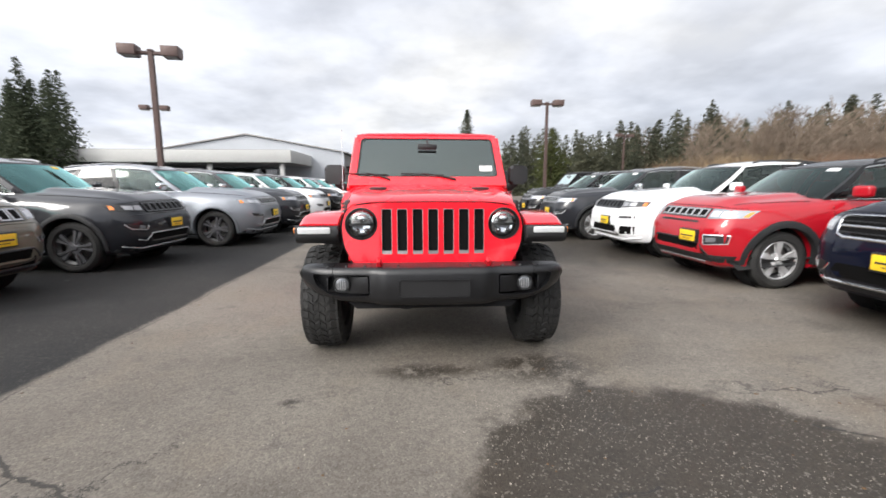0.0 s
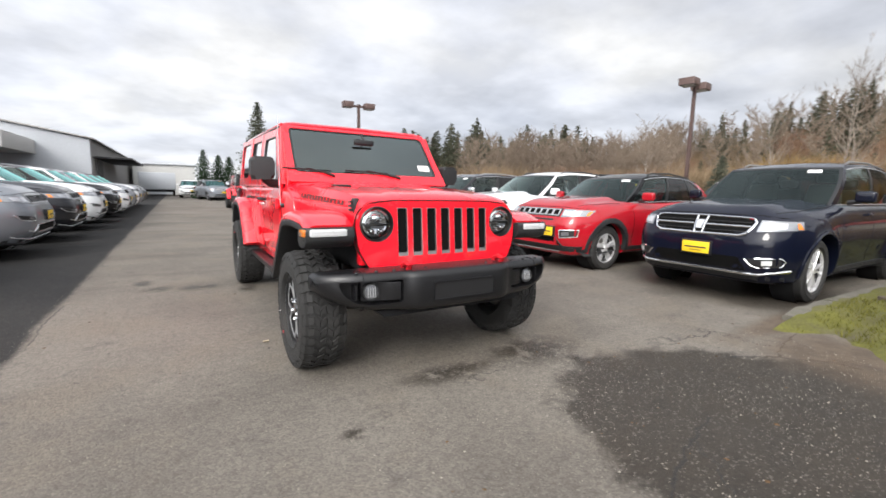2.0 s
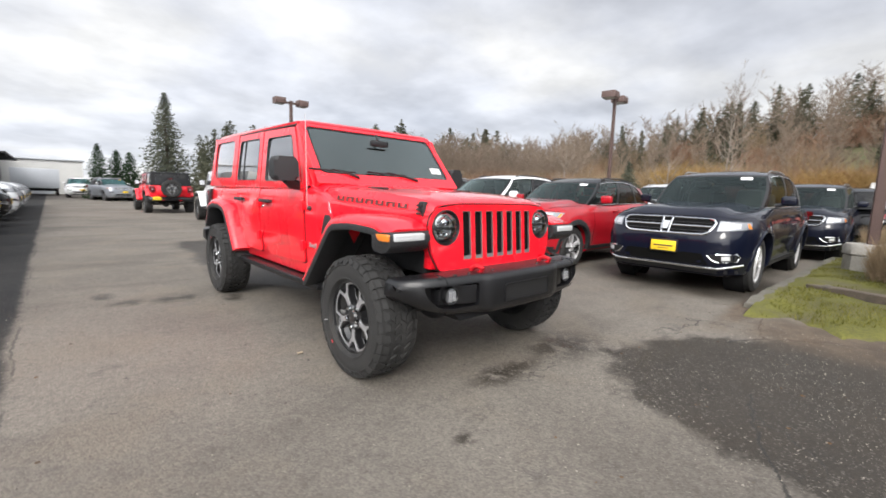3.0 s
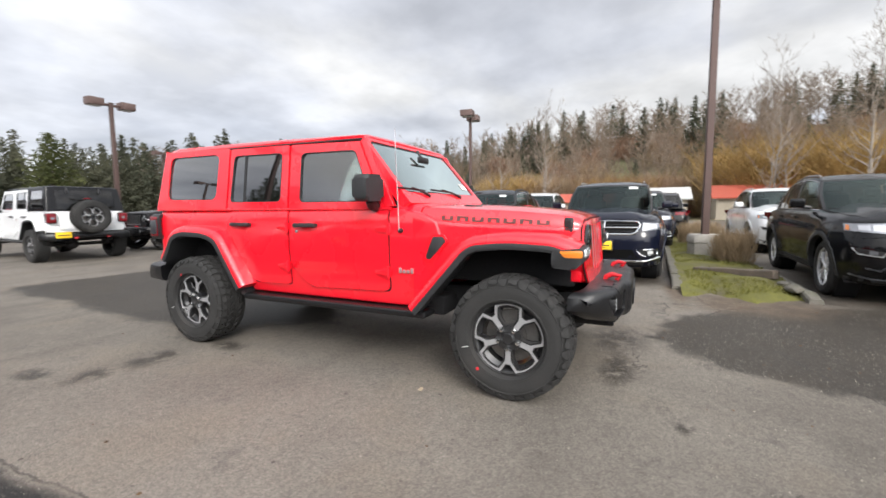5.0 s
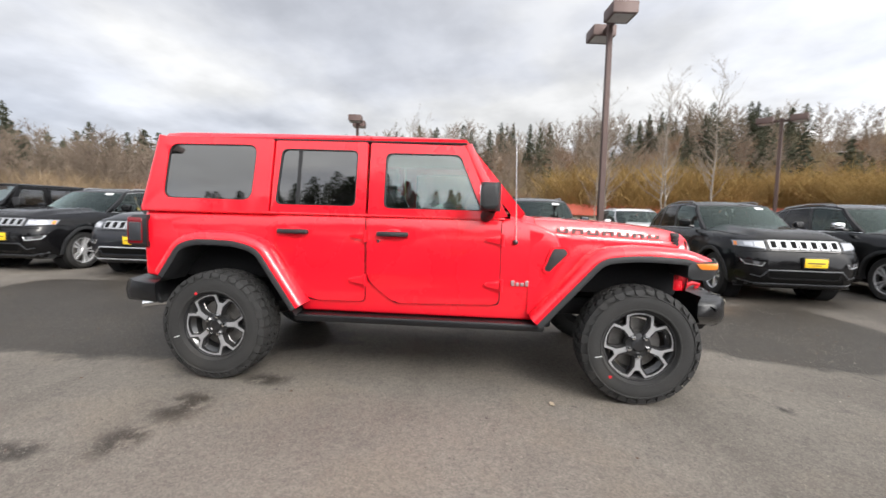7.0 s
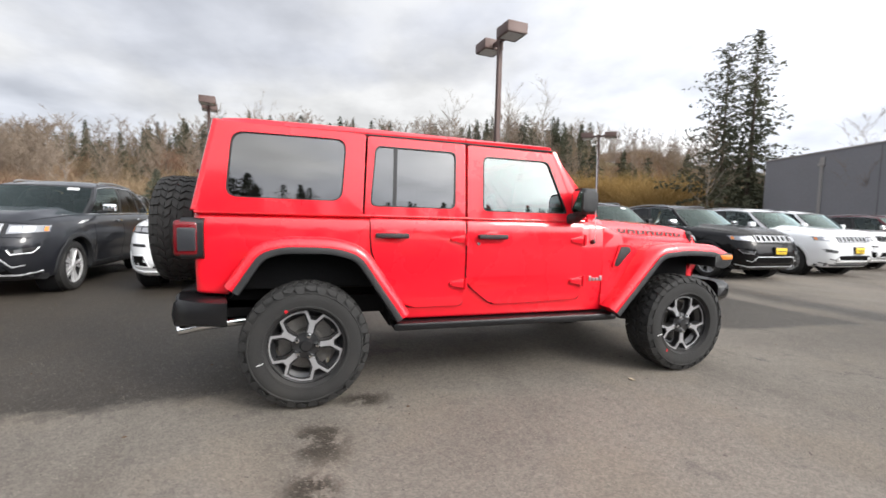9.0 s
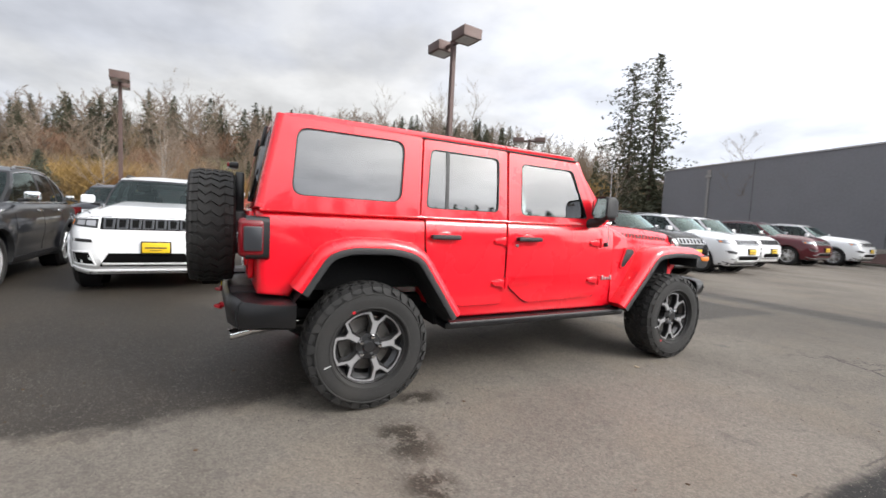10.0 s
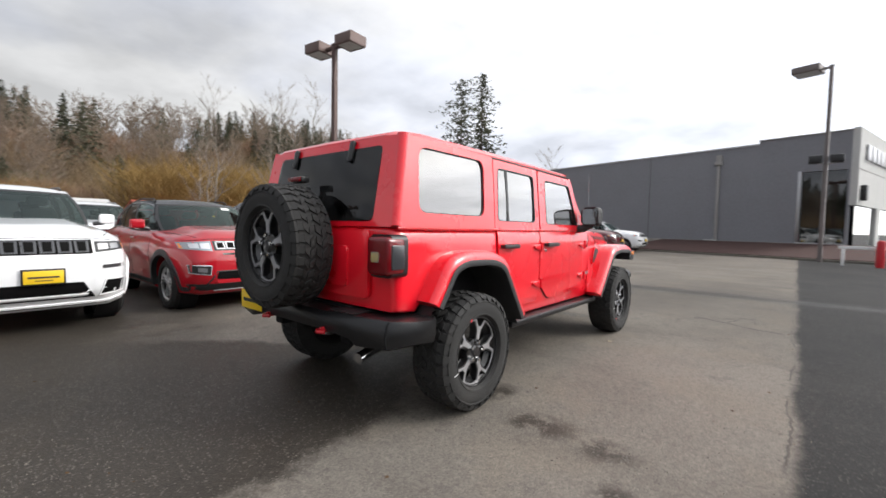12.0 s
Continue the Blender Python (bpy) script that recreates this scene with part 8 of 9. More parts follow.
def bare_soup(h, rng, spread=0.22, levels=3, up=0.8, twig_w=0.014, n1=16, n2=6, n3=5):
    """Leafless tree: trunk, rising limbs, twigs."""
    S, T = Tri(), Tri()
    pts = [Vector((0, 0, 0))]
    for i in range(1, 9):
        pts.append(Vector((rng.uniform(-1, 1) * 0.008 * h * i ** 0.5, rng.uniform(-1, 1) * 0.008 * h * i ** 0.5, h * i / 8 * 0.97)))
    r0 = 0.0068 * h
    for i in range(8):
        S.stick(pts[i], pts[i + 1], r0 * (1 - i / 8.4), r0 * (1 - (i + 1) / 8.4), 6)
    for k in range(n1):
        t = 0.22 + 0.75 * (k + rng.random()) / n1
        i = min(7, int(t * 8))
        base = pts[i].lerp(pts[i + 1], t * 8 - i)
        a = rng.uniform(0, 6.283)
        L = h * spread * (1.15 - 0.75 * t) * rng.uniform(0.7, 1.3)
        d = Vector((math.cos(a), math.sin(a), up * rng.uniform(0.6, 1.4))).normalized()
        mid = base + d * L * 0.5
        end = base + d * L + Vector((0, 0, L * 0.28))
        rb = r0 * (1 - t) * 0.45 + 0.006
        S.stick(base, mid, rb, rb * 0.65, 4)
        S.stick(mid, end, rb * 0.65, rb * 0.2, 3)
        for m in range(n2):
            s = rng.uniform(0.15, 1.0)
            p = base.lerp(mid, s * 2) if s < 0.5 else mid.lerp(end, s * 2 - 1)
            dd = (d + Vector((rng.uniform(-1, 1), rng.uniform(-1, 1), rng.uniform(0, 1.0)))).normalized()
            q = p + dd * L * rng.uniform(0.25, 0.5)
            T.twig(p, q, twig_w, rng)
            for x in range(n3):
                p2 = p.lerp(q, rng.uniform(0.2, 0.95))
                q2 = p2 + (dd + Vector((rng.uniform(-1, 1), rng.uniform(-1, 1), rng.uniform(-0.2, 1)))).normalized() * L * rng.uniform(0.12, 0.3)
                T.twig(p2, q2, twig_w * 0.6, rng)
    return S, T


def brush_soup(h, r, rng, n=260, w=0.016, lean=0.5):
    """Thicket of thin stems."""
    T = Tri()
    for k in range(n):
        a, q = rng.uniform(0, 6.283), r * math.sqrt(rng.random())
        p = Vector((math.cos(a) * q, math.sin(a) * q, rng.uniform(0.0, 0.65) * h))
        d = Vector((rng.uniform(-lean, lean), rng.uniform(-lean, lean), 1)).normalized()
        T.twig(p, p + d * h * rng.uniform(0.2, 0.5), w * rng.uniform(0.6, 1.6), rng)
    return T


def scatter(name, soups, spots, mat, label, category):
    """One object of many placed copies of a few soups, joined: (x, y, z, turn, scale, kind)."""
    vs, fs, off = [], [], 0
    base = []
    for s in soups:
        v = np.array(s.v, dtype=np.float32)
        f = np.array([q if len(q) == 3 else q[:3] for q in s.f] + [(q[0], q[2], q[3]) for q in s.f if len(q) == 4], dtype=np.int32)
        base.append((v, f))
    for x, y, z, a, sc, k in spots:
        v, f = base[k % len(base)]
        c, s = math.cos(a), math.sin(a)
        m = np.array(((c, -s, 0), (s, c, 0), (0, 0, 1)), dtype=np.float32).T
        vs.append(v @ m * np.float32(sc) + np.array((x, y, z), dtype=np.float32))
        fs.append(f + off)
        off += len(v)
    V, F = np.concatenate(vs), np.concatenate(fs)
    me = bpy.data.meshes.new(name)
    me.vertices.add(len(V))
    me.vertices.foreach_set("co", V.ravel())
    me.loops.add(F.size)
    me.loops.foreach_set("vertex_index", F.ravel())
    me.polygons.add(len(F))
    me.polygons.foreach_set("loop_start", np.arange(0, F.size, 3, dtype=np.int32))
    me.polygons.foreach_set("loop_total", np.full(len(F), 3, dtype=np.int32))
    me.update(calc_edges=True)
    me.materials.append(mat)
    return tagged(new(name, me), label, category, kind="stuff")


def tree_thing(name, x, y, parts, label, group="", turn=0.0, scale=1.0):
    t = thing(name, label, "tree", group, pose(x, y, hill(x, y), 0, 0, turn) @ Matrix.Scale(scale, 4))
    for nm, me in parts:
        share(nm, me, t)
    return t


# ---- standing conifers ----
def trunk_mesh(h, r, mat):
    S = Tri()
    for i in range(6):
        S.stick((0, 0, h * i / 6), (0, 0, h * (i + 1) / 6), r * (1 - i / 6.3), r * (1 - (i + 1) / 6.3), 8)
    return S.mesh("trunk", mat)


rng = random.Random(11)
tall = conifer_soup(17.8, 3.1, rng, 300, 13, 0.34, 0.16, 0.12, 0.62, 0.48)
tree_thing("fir_tree", 24.42, -33.25, (("trunk", trunk_mesh(17.2, 0.28, BARK)), ("crown", tall.mesh("crown", NEEDLE_HAZE))), "tall ragged dark green fir behind the lot", "tall firs")
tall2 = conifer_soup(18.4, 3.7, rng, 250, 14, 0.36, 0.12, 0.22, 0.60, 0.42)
tree_thing("fir_tree", 28.5, -34.9, (("trunk", trunk_mesh(17.8, 0.25, BARK)), ("crown", tall2.mesh("crown", NEEDLE_HAZE))), "tall broad fir with uneven crown behind the lot", "tall firs")
sp = conifer_soup(8.5, 2.3, rng, 620, 12, 0.20, 0.15, 0.04, 0.28, 0.80)
tree_thing("spruce_tree", 4.8, 38.5, (("trunk", trunk_mesh(7.8, 0.18, BARK)), ("crown", sp.mesh("crown", NEEDLE_BLUE))), "grey-green spruce at the end of the lot")
for x, y, h in ((0.65, 42, 4.4), (1.9, 42.6, 4.05), (2.75, 42.2, 3.9)):
    cy = conifer_soup(h, 1.05, rng, 420, 9, 0.15, -0.30, 0.01, 0.14, 0.65)
    tree_thing("cypress_tree", x, y, (("trunk", trunk_mesh(h * 0.6, 0.08, BARK)), ("crown", cy.mesh("crown", NEEDLE_DEEP))), "dark green cone-shaped cypress at the lot's end", "cypresses")
bushy = conifer_soup(7.2, 2.6, rng, 520, 12, 0.24, 0.1, 0.03, 0.3, 0.55)
tree_thing("cedar_tree", 13.9, 40.8, (("trunk", trunk_mesh(6.0, 0.16, BARK)), ("crown", bushy.mesh("crown", NEEDLE_OLIVE))), "broad olive-green cedar past the lot")
blue = conifer_soup(4.6, 1.7, rng, 380, 10, 0.18, 0.12, 0.03, 0.22, 0.75)
tree_thing("spruce_tree", 36.5, 15.2, (("trunk", trunk_mesh(4.2, 0.1, BARK)), ("crown", blue.mesh("crown", NEEDLE_BLUE))), "small blue-green spruce at the wood's edge")

# ---- leafless trees at the edge of the lot ----
for i, (x, y, h, sprd) in enumerate(((37.6, 7.8, 10.6, 0.30), (35.0, 11.3, 8.0, 0.32), (31.8, -8.7, 11.6, 0.24), (28.8, -12.2, 12.0, 0.22), (37.6, -9.6, 9.6, 0.24), (33.5, -14.0, 13.0, 0.20), (31.9, -17.2, 14.6, 0.18), (40.5, 8.4, 11.0, 0.22),
                                     (39.6, -11.1, 12.0, 0.2), (33.3, 19.8, 7.6, 0.3), (25.5, -30.0, 10.5, 0.25), (15.0, -31.0, 8.5, 0.28))):
    S, T = bare_soup(h, rng, sprd, n1=28, n2=6, n3=6, twig_w=0.011)
    tree_thing("bare_tree", x, y, (("trunk", S.mesh("trunk", BARK_PALE)), ("crown", T.mesh("crown", TWIG))), "tall leafless pale-barked tree at the wood's edge", "leafless trees")

# ---- woods ----
con = [conifer_soup(10, 2.0 + 0.35 * k, rng, 150, 9, 0.44, 0.22, 0.02, 0.42, 0.70) for k in range(5)]
bar = []
for k in range(5):
    S, T = bare_soup(10, rng, 0.26, n1=20, n2=9, n3=5, twig_w=0.036)
    S.f += [tuple(i + len(S.v) for i in q) for q in T.f]
    S.v += T.v
    bar.append(S)
bru = [brush_soup(4.8, 2.8, rng, 720, 0.024, 0.9) for k in range(4)]
wil = [brush_soup(4.8, 2.9, rng, 1500, 0.014, 1.5) for k in range(4)]
spots_c, spots_b, spots_s, spots_w, spots_r = [], [], [], [], []
for i in range(370):
    x, y = rng.uniform(56, 118), rng.uniform(-115, 80)
    spots_b.append((x, y, hill(x, y), rng.uniform(0, 6.28), rng.uniform(0.7, 1.15), i))
for i in range(720):
    x, y = rng.uniform(48, 114), rng.uniform(-110, 80)
    if rng.random() < 0.45:
        x = rng.uniform(48, 62)
    (spots_s if noise.noise(Vector((x * 0.05, y * 0.05, 0))) + rng.uniform(-0.25, 0.25) > 0 else spots_r).append((x, y, hill(x, y) - 0.2, rng.uniform(0, 6.28), rng.uniform(0.75, 1.3), i))
for cx, cy, n in ((49, 3, 9), (48, -14, 12), (47, -22, 16), (47, -34, 14), (50, 12, 6), (46, -48, 12), (36, -38, 8)):
    for i in range(n):
        x, y = cx + rng.uniform(-3.5, 3.5), cy + rng.uniform(-4, 4)
        spots_w.append((x, y, hill(x, y) - 0.1, rng.uniform(0, 6.28), rng.uniform(0.9, 1.35) * (1.45 if cy < -10 else 1.0), i))
for cx, cy, n, sc in ((92, 6, 5, 1.0), (90, -12, 4, 1.1), (96, 28, 10, 0.95), (88, 45, 12, 0.9), (98, -30, 5, 1.1), (84, -50, 10, 1.2), (62, -8, 2, 1.1), (62, 20, 4, 0.75), (70, -24, 2, 1.0), (100, 60, 14, 0.9), (58, -36, 5, 1.2), (58, -55, 8, 1.2), (106, -62, 14, 1.1), (104, -44, 5, 1.0), (94, 18, 8, 1.0)):
    for i in range(n):
        x, y = cx + rng.uniform(-8, 8), cy + rng.uniform(-9, 9)
        spots_c.append((x, y, hill(x, y), rng.uniform(0, 6.28), sc * rng.uniform(0.6, 1.12), i))
for i in range(100):                                   # crest of the rise
    x, y = rng.uniform(98, 124), rng.uniform(-85, 78)
    lone = noise.noise(Vector((3.0, y * 0.09, 0))) < 0.08
    (spots_b if y < 30 and lone else spots_c).append((x, y, hill(x, y), rng.uniform(0, 6.28), rng.uniform(0.7, 1.25), i))
for i in range(130):                                   # dark belt to the north-east
    x, y = rng.uniform(14, 74), rng.uniform(56, 84)
    spots_c.append((x, y, hill(x, y), rng.uniform(0, 6.28), rng.uniform(0.62, 0.95) * (1.5 if x > 36 else 1.1), i))
    if x > 34 and i % 2:
        spots_b.append((x, y - 8, hill(x, y), rng.uniform(0, 6.28), rng.uniform(0.8, 1.1), i))
for i in range(190):                                   # leafless wood and brush in front of that belt
    x, y = rng.uniform(37, 92), rng.uniform(44, 62)
    spots_b.append((x, y, hill(x, y), rng.uniform(0, 6.28), rng.uniform(0.70, 1.0) * (1.12 if x > 40 else 0.8), i))
    x, y = rng.uniform(36, 92), rng.uniform(42, 60)
    (spots_s if rng.random() < 0.6 else spots_r).append((x, y, hill(x, y) - 0.2, rng.uniform(0, 6.28), rng.uniform(0.8, 1.3), i))
spots_l = []
for i in range(190):                                   # belt behind the left-hand rows
    x, y = rng.uniform(-44, -37), rng.uniform(-36, 29)
    big = 0.85 + 0.50 * math.exp(-((y - 13.0) / 11.0) ** 2)
    if i % 6 == 0:                                     # low trees farther north-west
        x, y, big = rng.uniform(-44, -30), rng.uniform(50, 62), 0.5
    elif i % 6 == 1:                                   # tall clump at the end of the belt
        y = rng.uniform(28, 42)
        x, big = -(y + 3.4) * rng.uniform(0.745, 0.90), 0.95
    spots_l.append((x, y, 0, rng.uniform(0, 6.28), rng.uniform(0.75, 1.1) * big, i))
for i in range(60):
    x, y = rng.uniform(-90, -20), rng.uniform(78, 98)
    spots_c.append((x, y, 0, rng.uniform(0, 6.28), rng.uniform(0.4, 0.7), i))
for i in range(70):                                    # south, behind the grey building
    x, y = rng.uniform(10, 45), rng.uniform(-62, -38)
    (spots_c if rng.random() < 0.3 else spots_b).append((x, y, hill(x, y), rng.uniform(0, 6.28), rng.uniform(0.5, 0.85), i))
for i in range(60):
    x, y = rng.uniform(14, 44), rng.uniform(-52, -36)
    spots_s.append((x, y, -0.2, rng.uniform(0, 6.28), rng.uniform(0.7, 1.1), i))
fine = [conifer_soup(10, 2.1 + 0.4 * k, rng, 300, 9, 0.26, 0.25, 0.02, 0.38, 0.80) for k in range(3)]
scatter("conifer_belt", fine, spots_l, NEEDLE, "dark green conifer belt behind the lot", "wood")
scatter("conifer_wood", con, spots_c, NEEDLE_HAZE, "distant dark green conifer wood", "wood")
scatter("leafless_wood", bar, spots_b, TWIG, "distant grey-brown leafless wood on the rise", "wood")
scatter("tan_thicket", bru, spots_s, TWIG_TAN, "tan leafless thicket below the wood", "thicket")
scatter("russet_thicket", bru, spots_r, TWIG_RED, "russet leafless thicket below the wood", "thicket")
scatter("willow_thicket", wil, spots_w, WILLOW, "yellow-ochre willow thicket at the lot's edge", "thicket")
# shrubs on the island
isl = [brush_soup(0.80, 0.34, rng, 1500, 0.0045, 0.55)]
scatter("island_shrub", isl, [(6.35, -2.38, 0.10, 0, 0.95, 0), (6.75, -2.30, 0.10, 1, 0.8, 0), (8.9, -2.2, 0.10, 2, 1.0, 0), (9.8, -2.3, 0.10, 3, 1.0, 0), (11.0, -2.0, 0.10, 4, 0.9, 0)], TWIG_TAN, "dry tan shrubs round the lamp footing", "shrub")


def stone(x, y, z, r, seed):
    g = random.Random(seed)
    bm = bmesh.new()
    bmesh.ops.create_icosphere(bm, subdivisions=2, radius=1.0)
    for v in bm.verts:
        k = 1 + 0.3 * noise.noise(v.co * 1.6 + Vector((seed * 3.1, 0, 0)))
        v.co = Vector((x + v.co.x * r * 1.6 * k, y + v.co.y * r * k, z + v.co.z * r * 0.55 * k))
    tagged(part("stone", bm, KERB), "weathered grey stone lying on the island", "stone", "island stones")


for i, (x, y, r) in enumerate(((3.62, -2.62, 0.10), (4.02, -2.60, 0.08), (5.3, -1.75, 0.09))):
    stone(x, y, 0.11, r, i)


# ---- buildings ----
def wall_box(name, parent, mat, x0, x1, y0, y1, z0, z1, label="", bevel=0.0):
    return part(name, boxm(x0, x1, y0, y1, z0, z1, bevel), mat, parent, label)


WALL_SPOT = pose(-4.5, -25.0, 0, 0, 0, -14.6)


def grey_building():
    t = thing("grey_building", "long grey rendered showroom with pale front", "building", m=WALL_SPOT)
    # local frame: the long wall lies on y = 0 and runs along x from the front corner
    D, H, LEN = -24.0, 6.38, 27.4
    wall_box("side_wall", t, WALLGREY, 2.15, LEN, -0.3, 0.0, 0.55, H)
    wall_box("corner_wall", t, WALLGREY, 0.0, 2.15, -0.3, 0.0, 4.62, H)
    wall_box("corner_post", t, WALLGREY, 0.0, 0.10, -0.3, 0.0, 0.55, 4.62)
    wall_box("upper_wall", t, WALLGREY, 0.0, 4.05, -0.3, 0.0, H, 6.60)
    wall_box("parapet_cap", t, DULL, 4.05, LEN + 0.05, -0.36, 0.05, H, H + 0.09)
    wall_box("parapet_cap", t, METALGREY, -0.05, 4.07, -0.36, 0.05, 6.60, 6.66)
    wall_box("rear_wall", t, WALLGREY, LEN - 0.3, LEN, D, -0.3, 0.0, H)
    wall_box("roof", t, METALGREY, 0.0, LEN, D, -0.3, H - 0.35, H - 0.2)
    wall_box("plinth", t, CONCRETE, -0.03, LEN + 0.05, -0.32, 0.04, 0.0, 0.69, "low concrete plinth")
    part("corner_window", boxm(0.10, 2.02, -0.16, -0.14, 0.62, 4.60), SHOPGLASS, t, "tall dark shop window")
    part("window_frame", boxm(2.00, 2.16, -0.2, 0.03, 0.55, 4.66, 0.01), DULL, t, "silver window frame")
    part("window_sill", boxm(0.06, 2.16, -0.2, 0.05, 0.67, 0.74, 0.01), DULL, t)
    # dark sheet standing in for the shade of the room behind the glass
    wall_box("room_shade", t, DARKOPEN, 0.3, 12.0, -5.5, -5.3, 0.3, 5.8)
    for x in (10.6, 18.6):
        wall_box("joint", t, DARKOPEN, x - 0.015, x + 0.015, -0.05, 0.004, 0.56, H - 0.01)
    for x in (6.15, 22.4):
        part("downpipe", boxm(x - 0.075, x + 0.075, 0.01, 0.15, 0.52, 5.45, 0.012), METALGREY, t, "grey square downpipe")
        part("hopper", boxm(x - 0.20, x + 0.20, 0.005, 0.22, 5.42, 5.62, 0.02), METALGREY, t)
        part("pipe_strap", boxm(x - 0.17, x + 0.17, 0.005, 0.10, 5.62, 6.05, 0.01), METALGREY, t)
        part("pipe_shoe", boxm(x - 0.08, x + 0.65, 0.02, 0.24, 0.68, 0.75, 0.015), WALLPALE, t)
    # street front, pale panels
    wall_box("front_wall", t, WALLPALE, -0.3, 0.0, D, 0.02, 2.75, 6.72, "pale panelled front")
    for y in (-5.2, -10.8, -16.6, -22.5):
        wall_box("front_pier", t, WALLPALE, -0.3, 0.0, y - 0.5, y + 0.5, 0.5, 2.75)
    for a, b in ((-4.7, -0.3), (-10.3, -5.7), (-16.1, -11.3), (-22.0, -17.1)):
        part("shop_window", boxm(-0.18, -0.14, a, b, 0.55, 2.75), SHOPGLASS, t, "dark shop window")
    wall_box("panel_joint", t, METALGREY, -0.312, -0.29, D, 0.0, 4.60, 4.64)
    for i in range(7):
        yy = -1.2 - i * 1.05
        part("sign_block", boxm(-0.42, -0.30, yy - 0.72, yy, 5.15, 5.95, 0.02), DULL, t, "plain raised sign block")
    part("wall_lantern", boxm(-0.55, -0.31, -0.95, -0.55, 3.0, 3.8, 0.03), TRIM, t, "dark wall lantern")
    return t


grey_building()
pl = thing("planting_bed", "sloping bark bed with kerb along the grey wall", "planting bed", m=WALL_SPOT)
bm = bmesh.new()
loft(bm, [[(x, 0.045, 0.0), (x, 0.045, 0.675), (x, 2.2, 0.48), (x, 4.75, 0.13), (x, 4.75, 0.0)] for x in (-14.0, -4.0, 0.0, 4.0, 9.5)])
part("bed", bm, BARKBED, pl, "dark red-brown bark")
part("kerb", boxm(-14.0, 9.6, 4.755, 4.90, 0.0, 0.10, 0.02), KERB, pl, "concrete kerb")
bl = thing("red_bollard", "red steel bollard with white rail in the bed", "bollard", m=pose(-5.0, -17.55, 0.0, 0, 0, -14.6))
bm = bmesh.new()
lathe(bm, [(0.0, 1.04), (0.10, 1.01), (0.13, 0.93), (0.13, 0.0)], 16, lambda z, a, b: (a, b, z))
part("post", bm, HOOK, bl)
part("rail", boxm(-2.6, 1.25, -0.24, -0.16, 0.66, 0.78, 0.01), PAPER, bl, "white rail")
part("rail_post", boxm(1.05, 1.15, -0.23, -0.17, 0.0, 0.66, 0.01), PAPER, bl)
fl = thing("flood_light", "dark flood light on the lamp pole", "lamp", m=pose(-3.34, -19.4, 4.25))
part("housing", boxm(0.12, 0.58, -0.22, 0.22, 0.05, 0.38, 0.03), TRIM, fl)
part("bracket", boxm(0.05, 0.25, -0.03, 0.03, 0.0, 0.12, 0.01), DULL, fl)
copy_thing(fl, pose(-3.34, -19.4, 4.25, 0, 0, 180))


def white_warehouse():
    t = thing("white_warehouse", "white metal warehouse with canopy and shallow gable", "building")
    x0, x1, yf, yb = -23.5, -6.55, 36.0, 78.0
    xm = -15.0
    bm = bmesh.new()
    prism(bm, [(x0, 0.0), (x1, 0.0), (x1, 4.28), (xm, 5.75), (x0, 4.28)], lambda u, v, w: (u, w, v), yf, yf + 0.3)
    part("gable_wall", bm, METALWHITE, t, "white metal siding")
    bm = bmesh.new()
    prism(bm, [(xm, 5.80), (x1 + 0.25, 4.27), (x1 + 0.25, 4.35), (xm, 5.90), (x0 - 0.25, 4.35), (x0 - 0.25, 4.27)], lambda u, v, w: (u, w, v), yf - 0.2, yb)
    part("roof", bm, METALGREY, t)
    wall_box("side_wall", t, METALGREY, x1 - 0.3, x1, yf + 0.3, yb, 0.0, 4.28, "grey metal side wall")
    wall_box("side_wall", t, METALGREY, x0, x0 + 0.3, yf + 0.3, yb, 0.0, 4.28)
    bm = bmesh.new()
    for i in range(40):
        box(bm, x1 + 0.002, x1 + 0.04, yf + 0.6 + i * 1.0, yf + 0.68 + i * 1.0, 0.0, 4.25)
    tagged(part("siding_ribs", bm, METALGREY, t), kind="stuff")
    part("awning", boxm(x1, x1 + 2.3, yf + 1.0, yf + 14.0, 3.0, 3.14, 0.02), DARKOPEN, t, "dark flat awning")
    # near-black panel on the wall: painted shade of an open bay
    part("bay_shade", boxm(x1 - 0.05, x1 + 0.03, yf + 2.0, yf + 5.5, 0.0, 2.95), DARKOPEN, t, "dark panel painted as the shade of an open bay")
    # canopy
    c = part("canopy_fascia", boxm(-26.5, -9.4, 29.5, 36.0, 3.05, 3.95, 0.03), WALLPALE, t, "pale canopy fascia")
    part("canopy_roof", boxm(-26.4, -9.5, 29.6, 35.9, 3.955, 4.0), METALGREY, t)
    for x in (-25.5, -20.5, -15.5, -10.2):
        part("canopy_post", boxm(x - 0.15, x + 0.15, 29.9, 30.2, 0.0, 3.05, 0.02), WALLPALE, t)
    part("shop_front", boxm(-26.0, -12.0, 35.85, 35.98, 0.3, 2.9), SHOPGLASS, t, "dark glazed front")
    return t


white_warehouse()


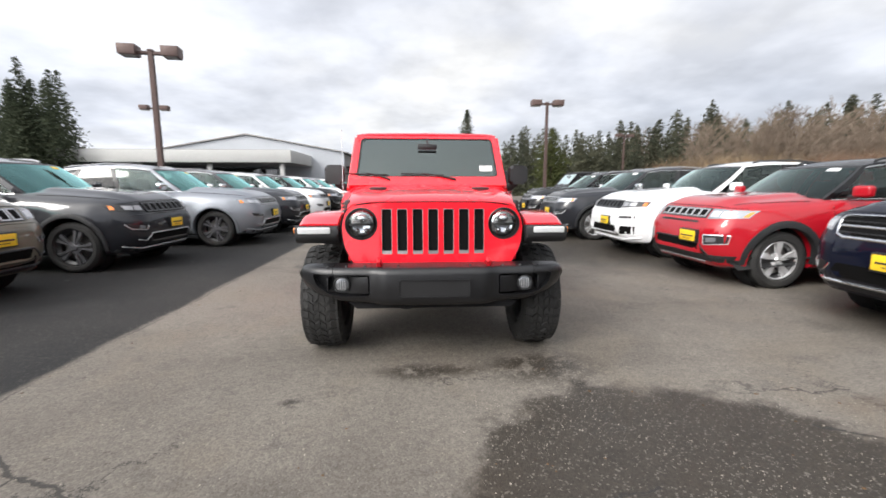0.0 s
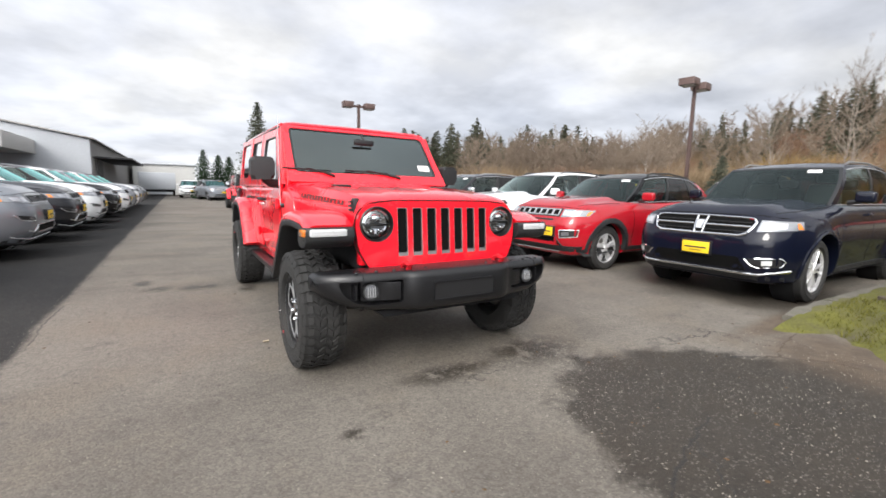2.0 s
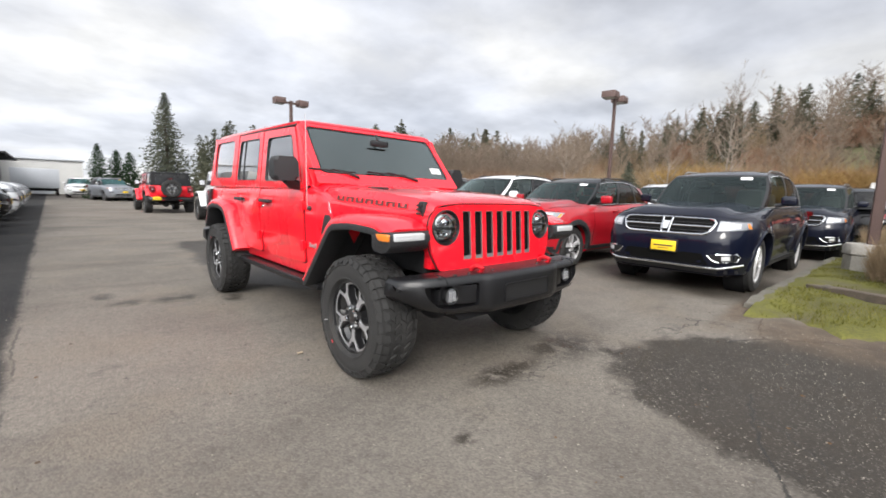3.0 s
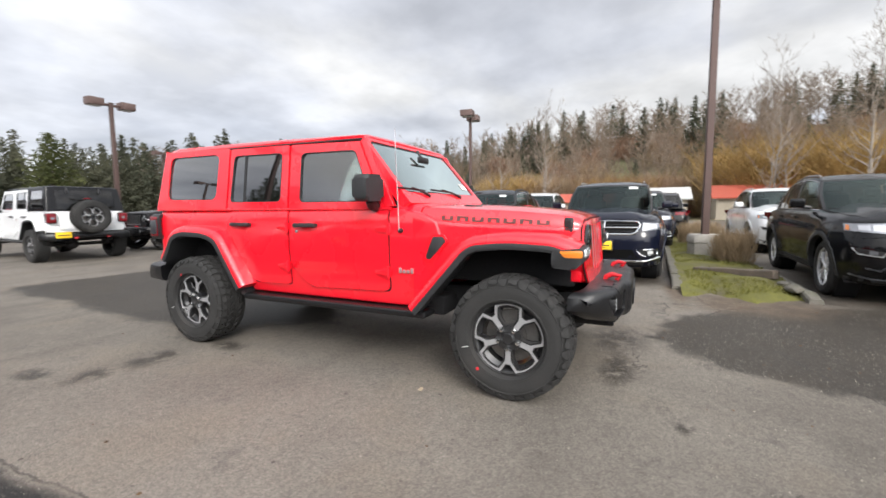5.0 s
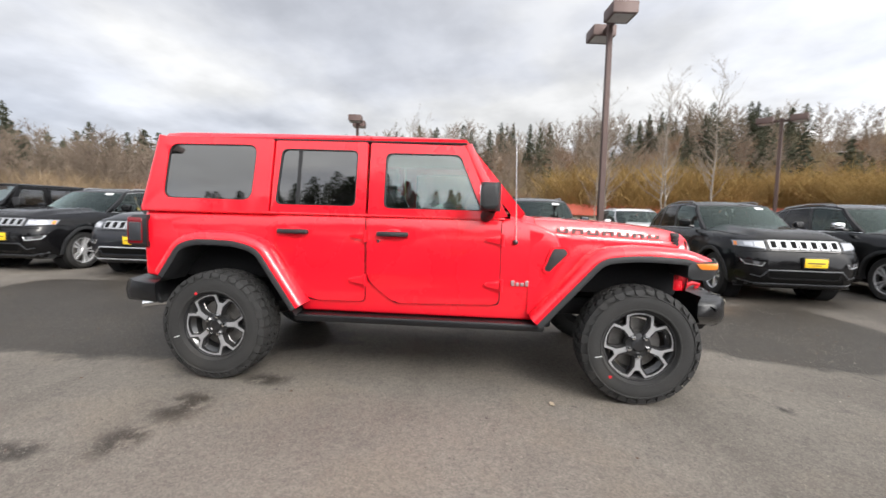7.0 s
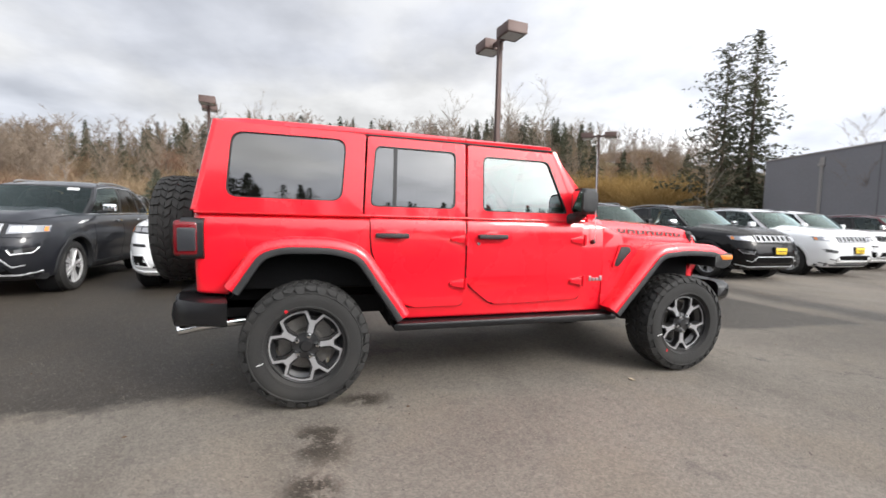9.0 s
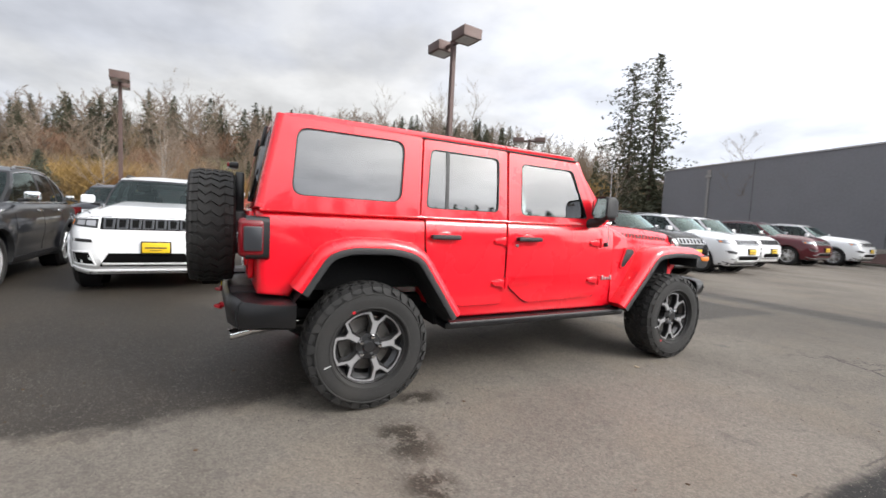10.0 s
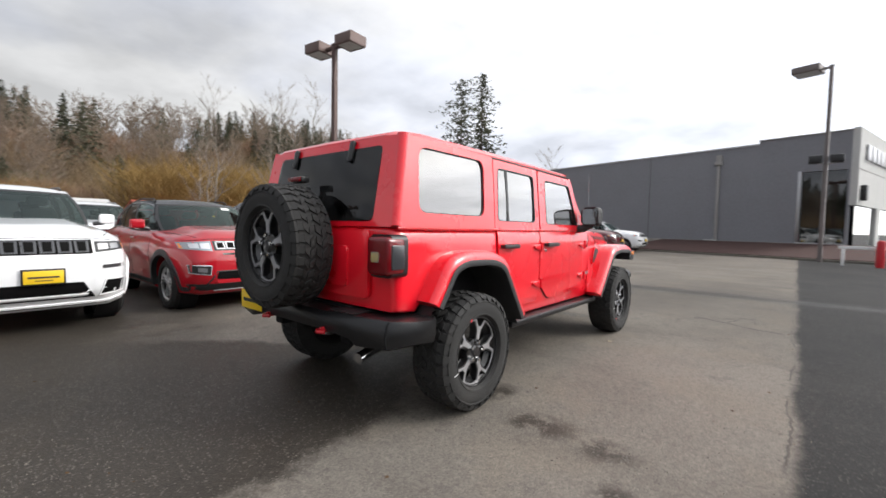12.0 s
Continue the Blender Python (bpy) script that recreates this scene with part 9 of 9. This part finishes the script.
def shed(name, label, x0, x1, y0, y1, h, ridge, wall_mat, roof_mat, along="y"):
    t = thing(name, label, "building")
    part("wall", boxm(x0, x1, y0, y1, 0.0, h), wall_mat, t)
    bm = bmesh.new()
    if along == "y":
        m = (x0 + x1) / 2
        prism(bm, [(x0 - 0.4, h - 0.05), (m, ridge), (x1 + 0.4, h - 0.05), (x1 + 0.4, h + 0.05), (m, ridge + 0.12), (x0 - 0.4, h + 0.05)], lambda u, v, w: (u, w, v), y0 - 0.4, y1 + 0.4)
    else:
        m = (y0 + y1) / 2
        prism(bm, [(y0 - 0.4, h - 0.05), (m, ridge), (y1 + 0.4, h - 0.05), (y1 + 0.4, h + 0.05), (m, ridge + 0.12), (y0 - 0.4, h + 0.05)], lambda u, v, w: (w, u, v), x0 - 0.4, x1 + 0.4)
    part("roof", bm, roof_mat, t)
    k = 0
    yy = y0 + 1.5
    while yy < y1 - 2:
        part("window", boxm(x0 - 0.03, x0 + 0.02, yy, yy + 1.4, 0.9, 1.7), DARKOPEN, t, "dark window")
        yy += 4.5
    return t


shed("red_roofed_shed", "long low beige shed with red roof", 40.5, 46.5, -46.0, -6.5, 1.9, 3.0, BEIGE, ROOFRED)
shed("red_roofed_shed", "low beige shed with red roof past the lot", 41.5, 46.0, 1.0, 13.0, 1.7, 2.5, BEIGE, ROOFRED)
shed("beige_house", "beige house with pale roof past the lot", 43.0, 48.0, -4.5, -0.5, 1.9, 3.0, BEIGE, WALLPALE)
wh = thing("white_shed", "flat white shed at the end of the lot", "building")
part("wall", boxm(-6.0, 0.6, 62, 70, 0.0, 3.7), WALLPALE, wh)
part("roof", boxm(-6.2, 0.8, 61.8, 70.2, 3.7, 3.85, 0.02), METALWHITE, wh)
part("door", boxm(-4.5, -2.0, 61.95, 62.02, 0.0, 2.6), METALWHITE, wh)
wh2 = thing("white_trailer", "white box trailer at the end of the lot", "trailer")
part("box", boxm(-4.9, -1.6, 52, 58, 0.7, 2.5, 0.05), METALWHITE, wh2)
for y in (53.5, 56.5):
    for x in (-4.7, -1.8):
        bm = bmesh.new()
        lathe(bm, [(0.0, -0.12), (0.35, -0.12), (0.38, 0.0), (0.35, 0.12), (0.0, 0.12)], 20, lambda h, a, b: (x + h, y + a, 0.38 + b))
        part("wheel", bm, RUBBER, wh2)
part("frame", boxm(-4.6, -1.9, 52.2, 57.8, 0.45, 0.7), UNDER, wh2)
# fallen leaf beside the car, grit and leaf litter
LEAF = material("dry_leaf", (0.36, 0.29, 0.20), rough=0.8, vary=0.3, scale=40)
lf = part("leaf", patch([(-0.022, -0.014), (0.022, -0.010), (0.026, 0.014), (-0.018, 0.015)], 3, 2, lambda u, v: (Vector((-1.02 + u, 0.575 + v, 0.010 + 3.0 * u * u)), Vector((0, 0, 1))), 0.002, 0.002), LEAF)
tagged(lf, "small pale dry leaf lying on the asphalt", "leaf")
GRIT = foliage("loose_grit", (0.05, 0.045, 0.040), (0.32, 0.29, 0.245), 0.9, 0.0)
LITTER = foliage("brown_leaf_litter", (0.035, 0.024, 0.015), (0.14, 0.085, 0.045), 0.9, 0.0)


def sprinkle(name, n, areas, lo, hi, flat, mat, label, category, seed):
    """Many little loose bits lying on the ground, joined."""
    g = random.Random(seed)
    S = Tri()
    for i in range(n):
        x0, x1, y0, y1 = areas[i % len(areas)]
        x, y = g.uniform(x0, x1), g.uniform(y0, y1)
        if noise.noise(Vector((x * 1.3, y * 1.3, seed))) + g.uniform(-0.5, 0.5) < 0:
            continue
        r = lo * (hi / lo) ** (g.random() ** 2.2)
        a = g.uniform(0, 6.28)
        ring = [Vector((x + r * g.uniform(0.6, 1.2) * math.cos(a + q * 1.571), y + r * g.uniform(0.6, 1.2) * math.sin(a + q * 1.571), -0.001)) for q in range(4)]
        tip = Vector((x + g.uniform(-0.3, 0.3) * r, y + g.uniform(-0.3, 0.3) * r, r * flat * g.uniform(0.6, 1.2)))
        i0 = len(S.v)
        S.v += [tuple(p) for p in ring] + [tuple(tip)]
        S.f += [(i0 + q, i0 + (q + 1) % 4, i0 + 4) for q in range(4)]
    tagged(new(name, S.mesh(name, mat)), label, category, kind="stuff")


near = ((0.2, 3.0, -3.3, -0.9), (-2.6, 1.5, -2.8, -0.3), (-2.7, -0.9, -0.5, 3.4), (-2.6, 0.5, 3.2, 5.2), (0.2, 3.0, -3.3, -0.9), (-0.5, 3.0, 3.8, 6.5))
sprinkle("loose_grit", 15000, near, 0.0025, 0.008, 0.7, GRIT, "loose pale grit on the worn asphalt", "gravel", 3)
sprinkle("leaf_litter", 420, near + ((2.2, 4.2, -3.0, -0.8),), 0.006, 0.022, 0.25, LITTER, "dark scraps of leaf litter on the asphalt", "litter", 8)
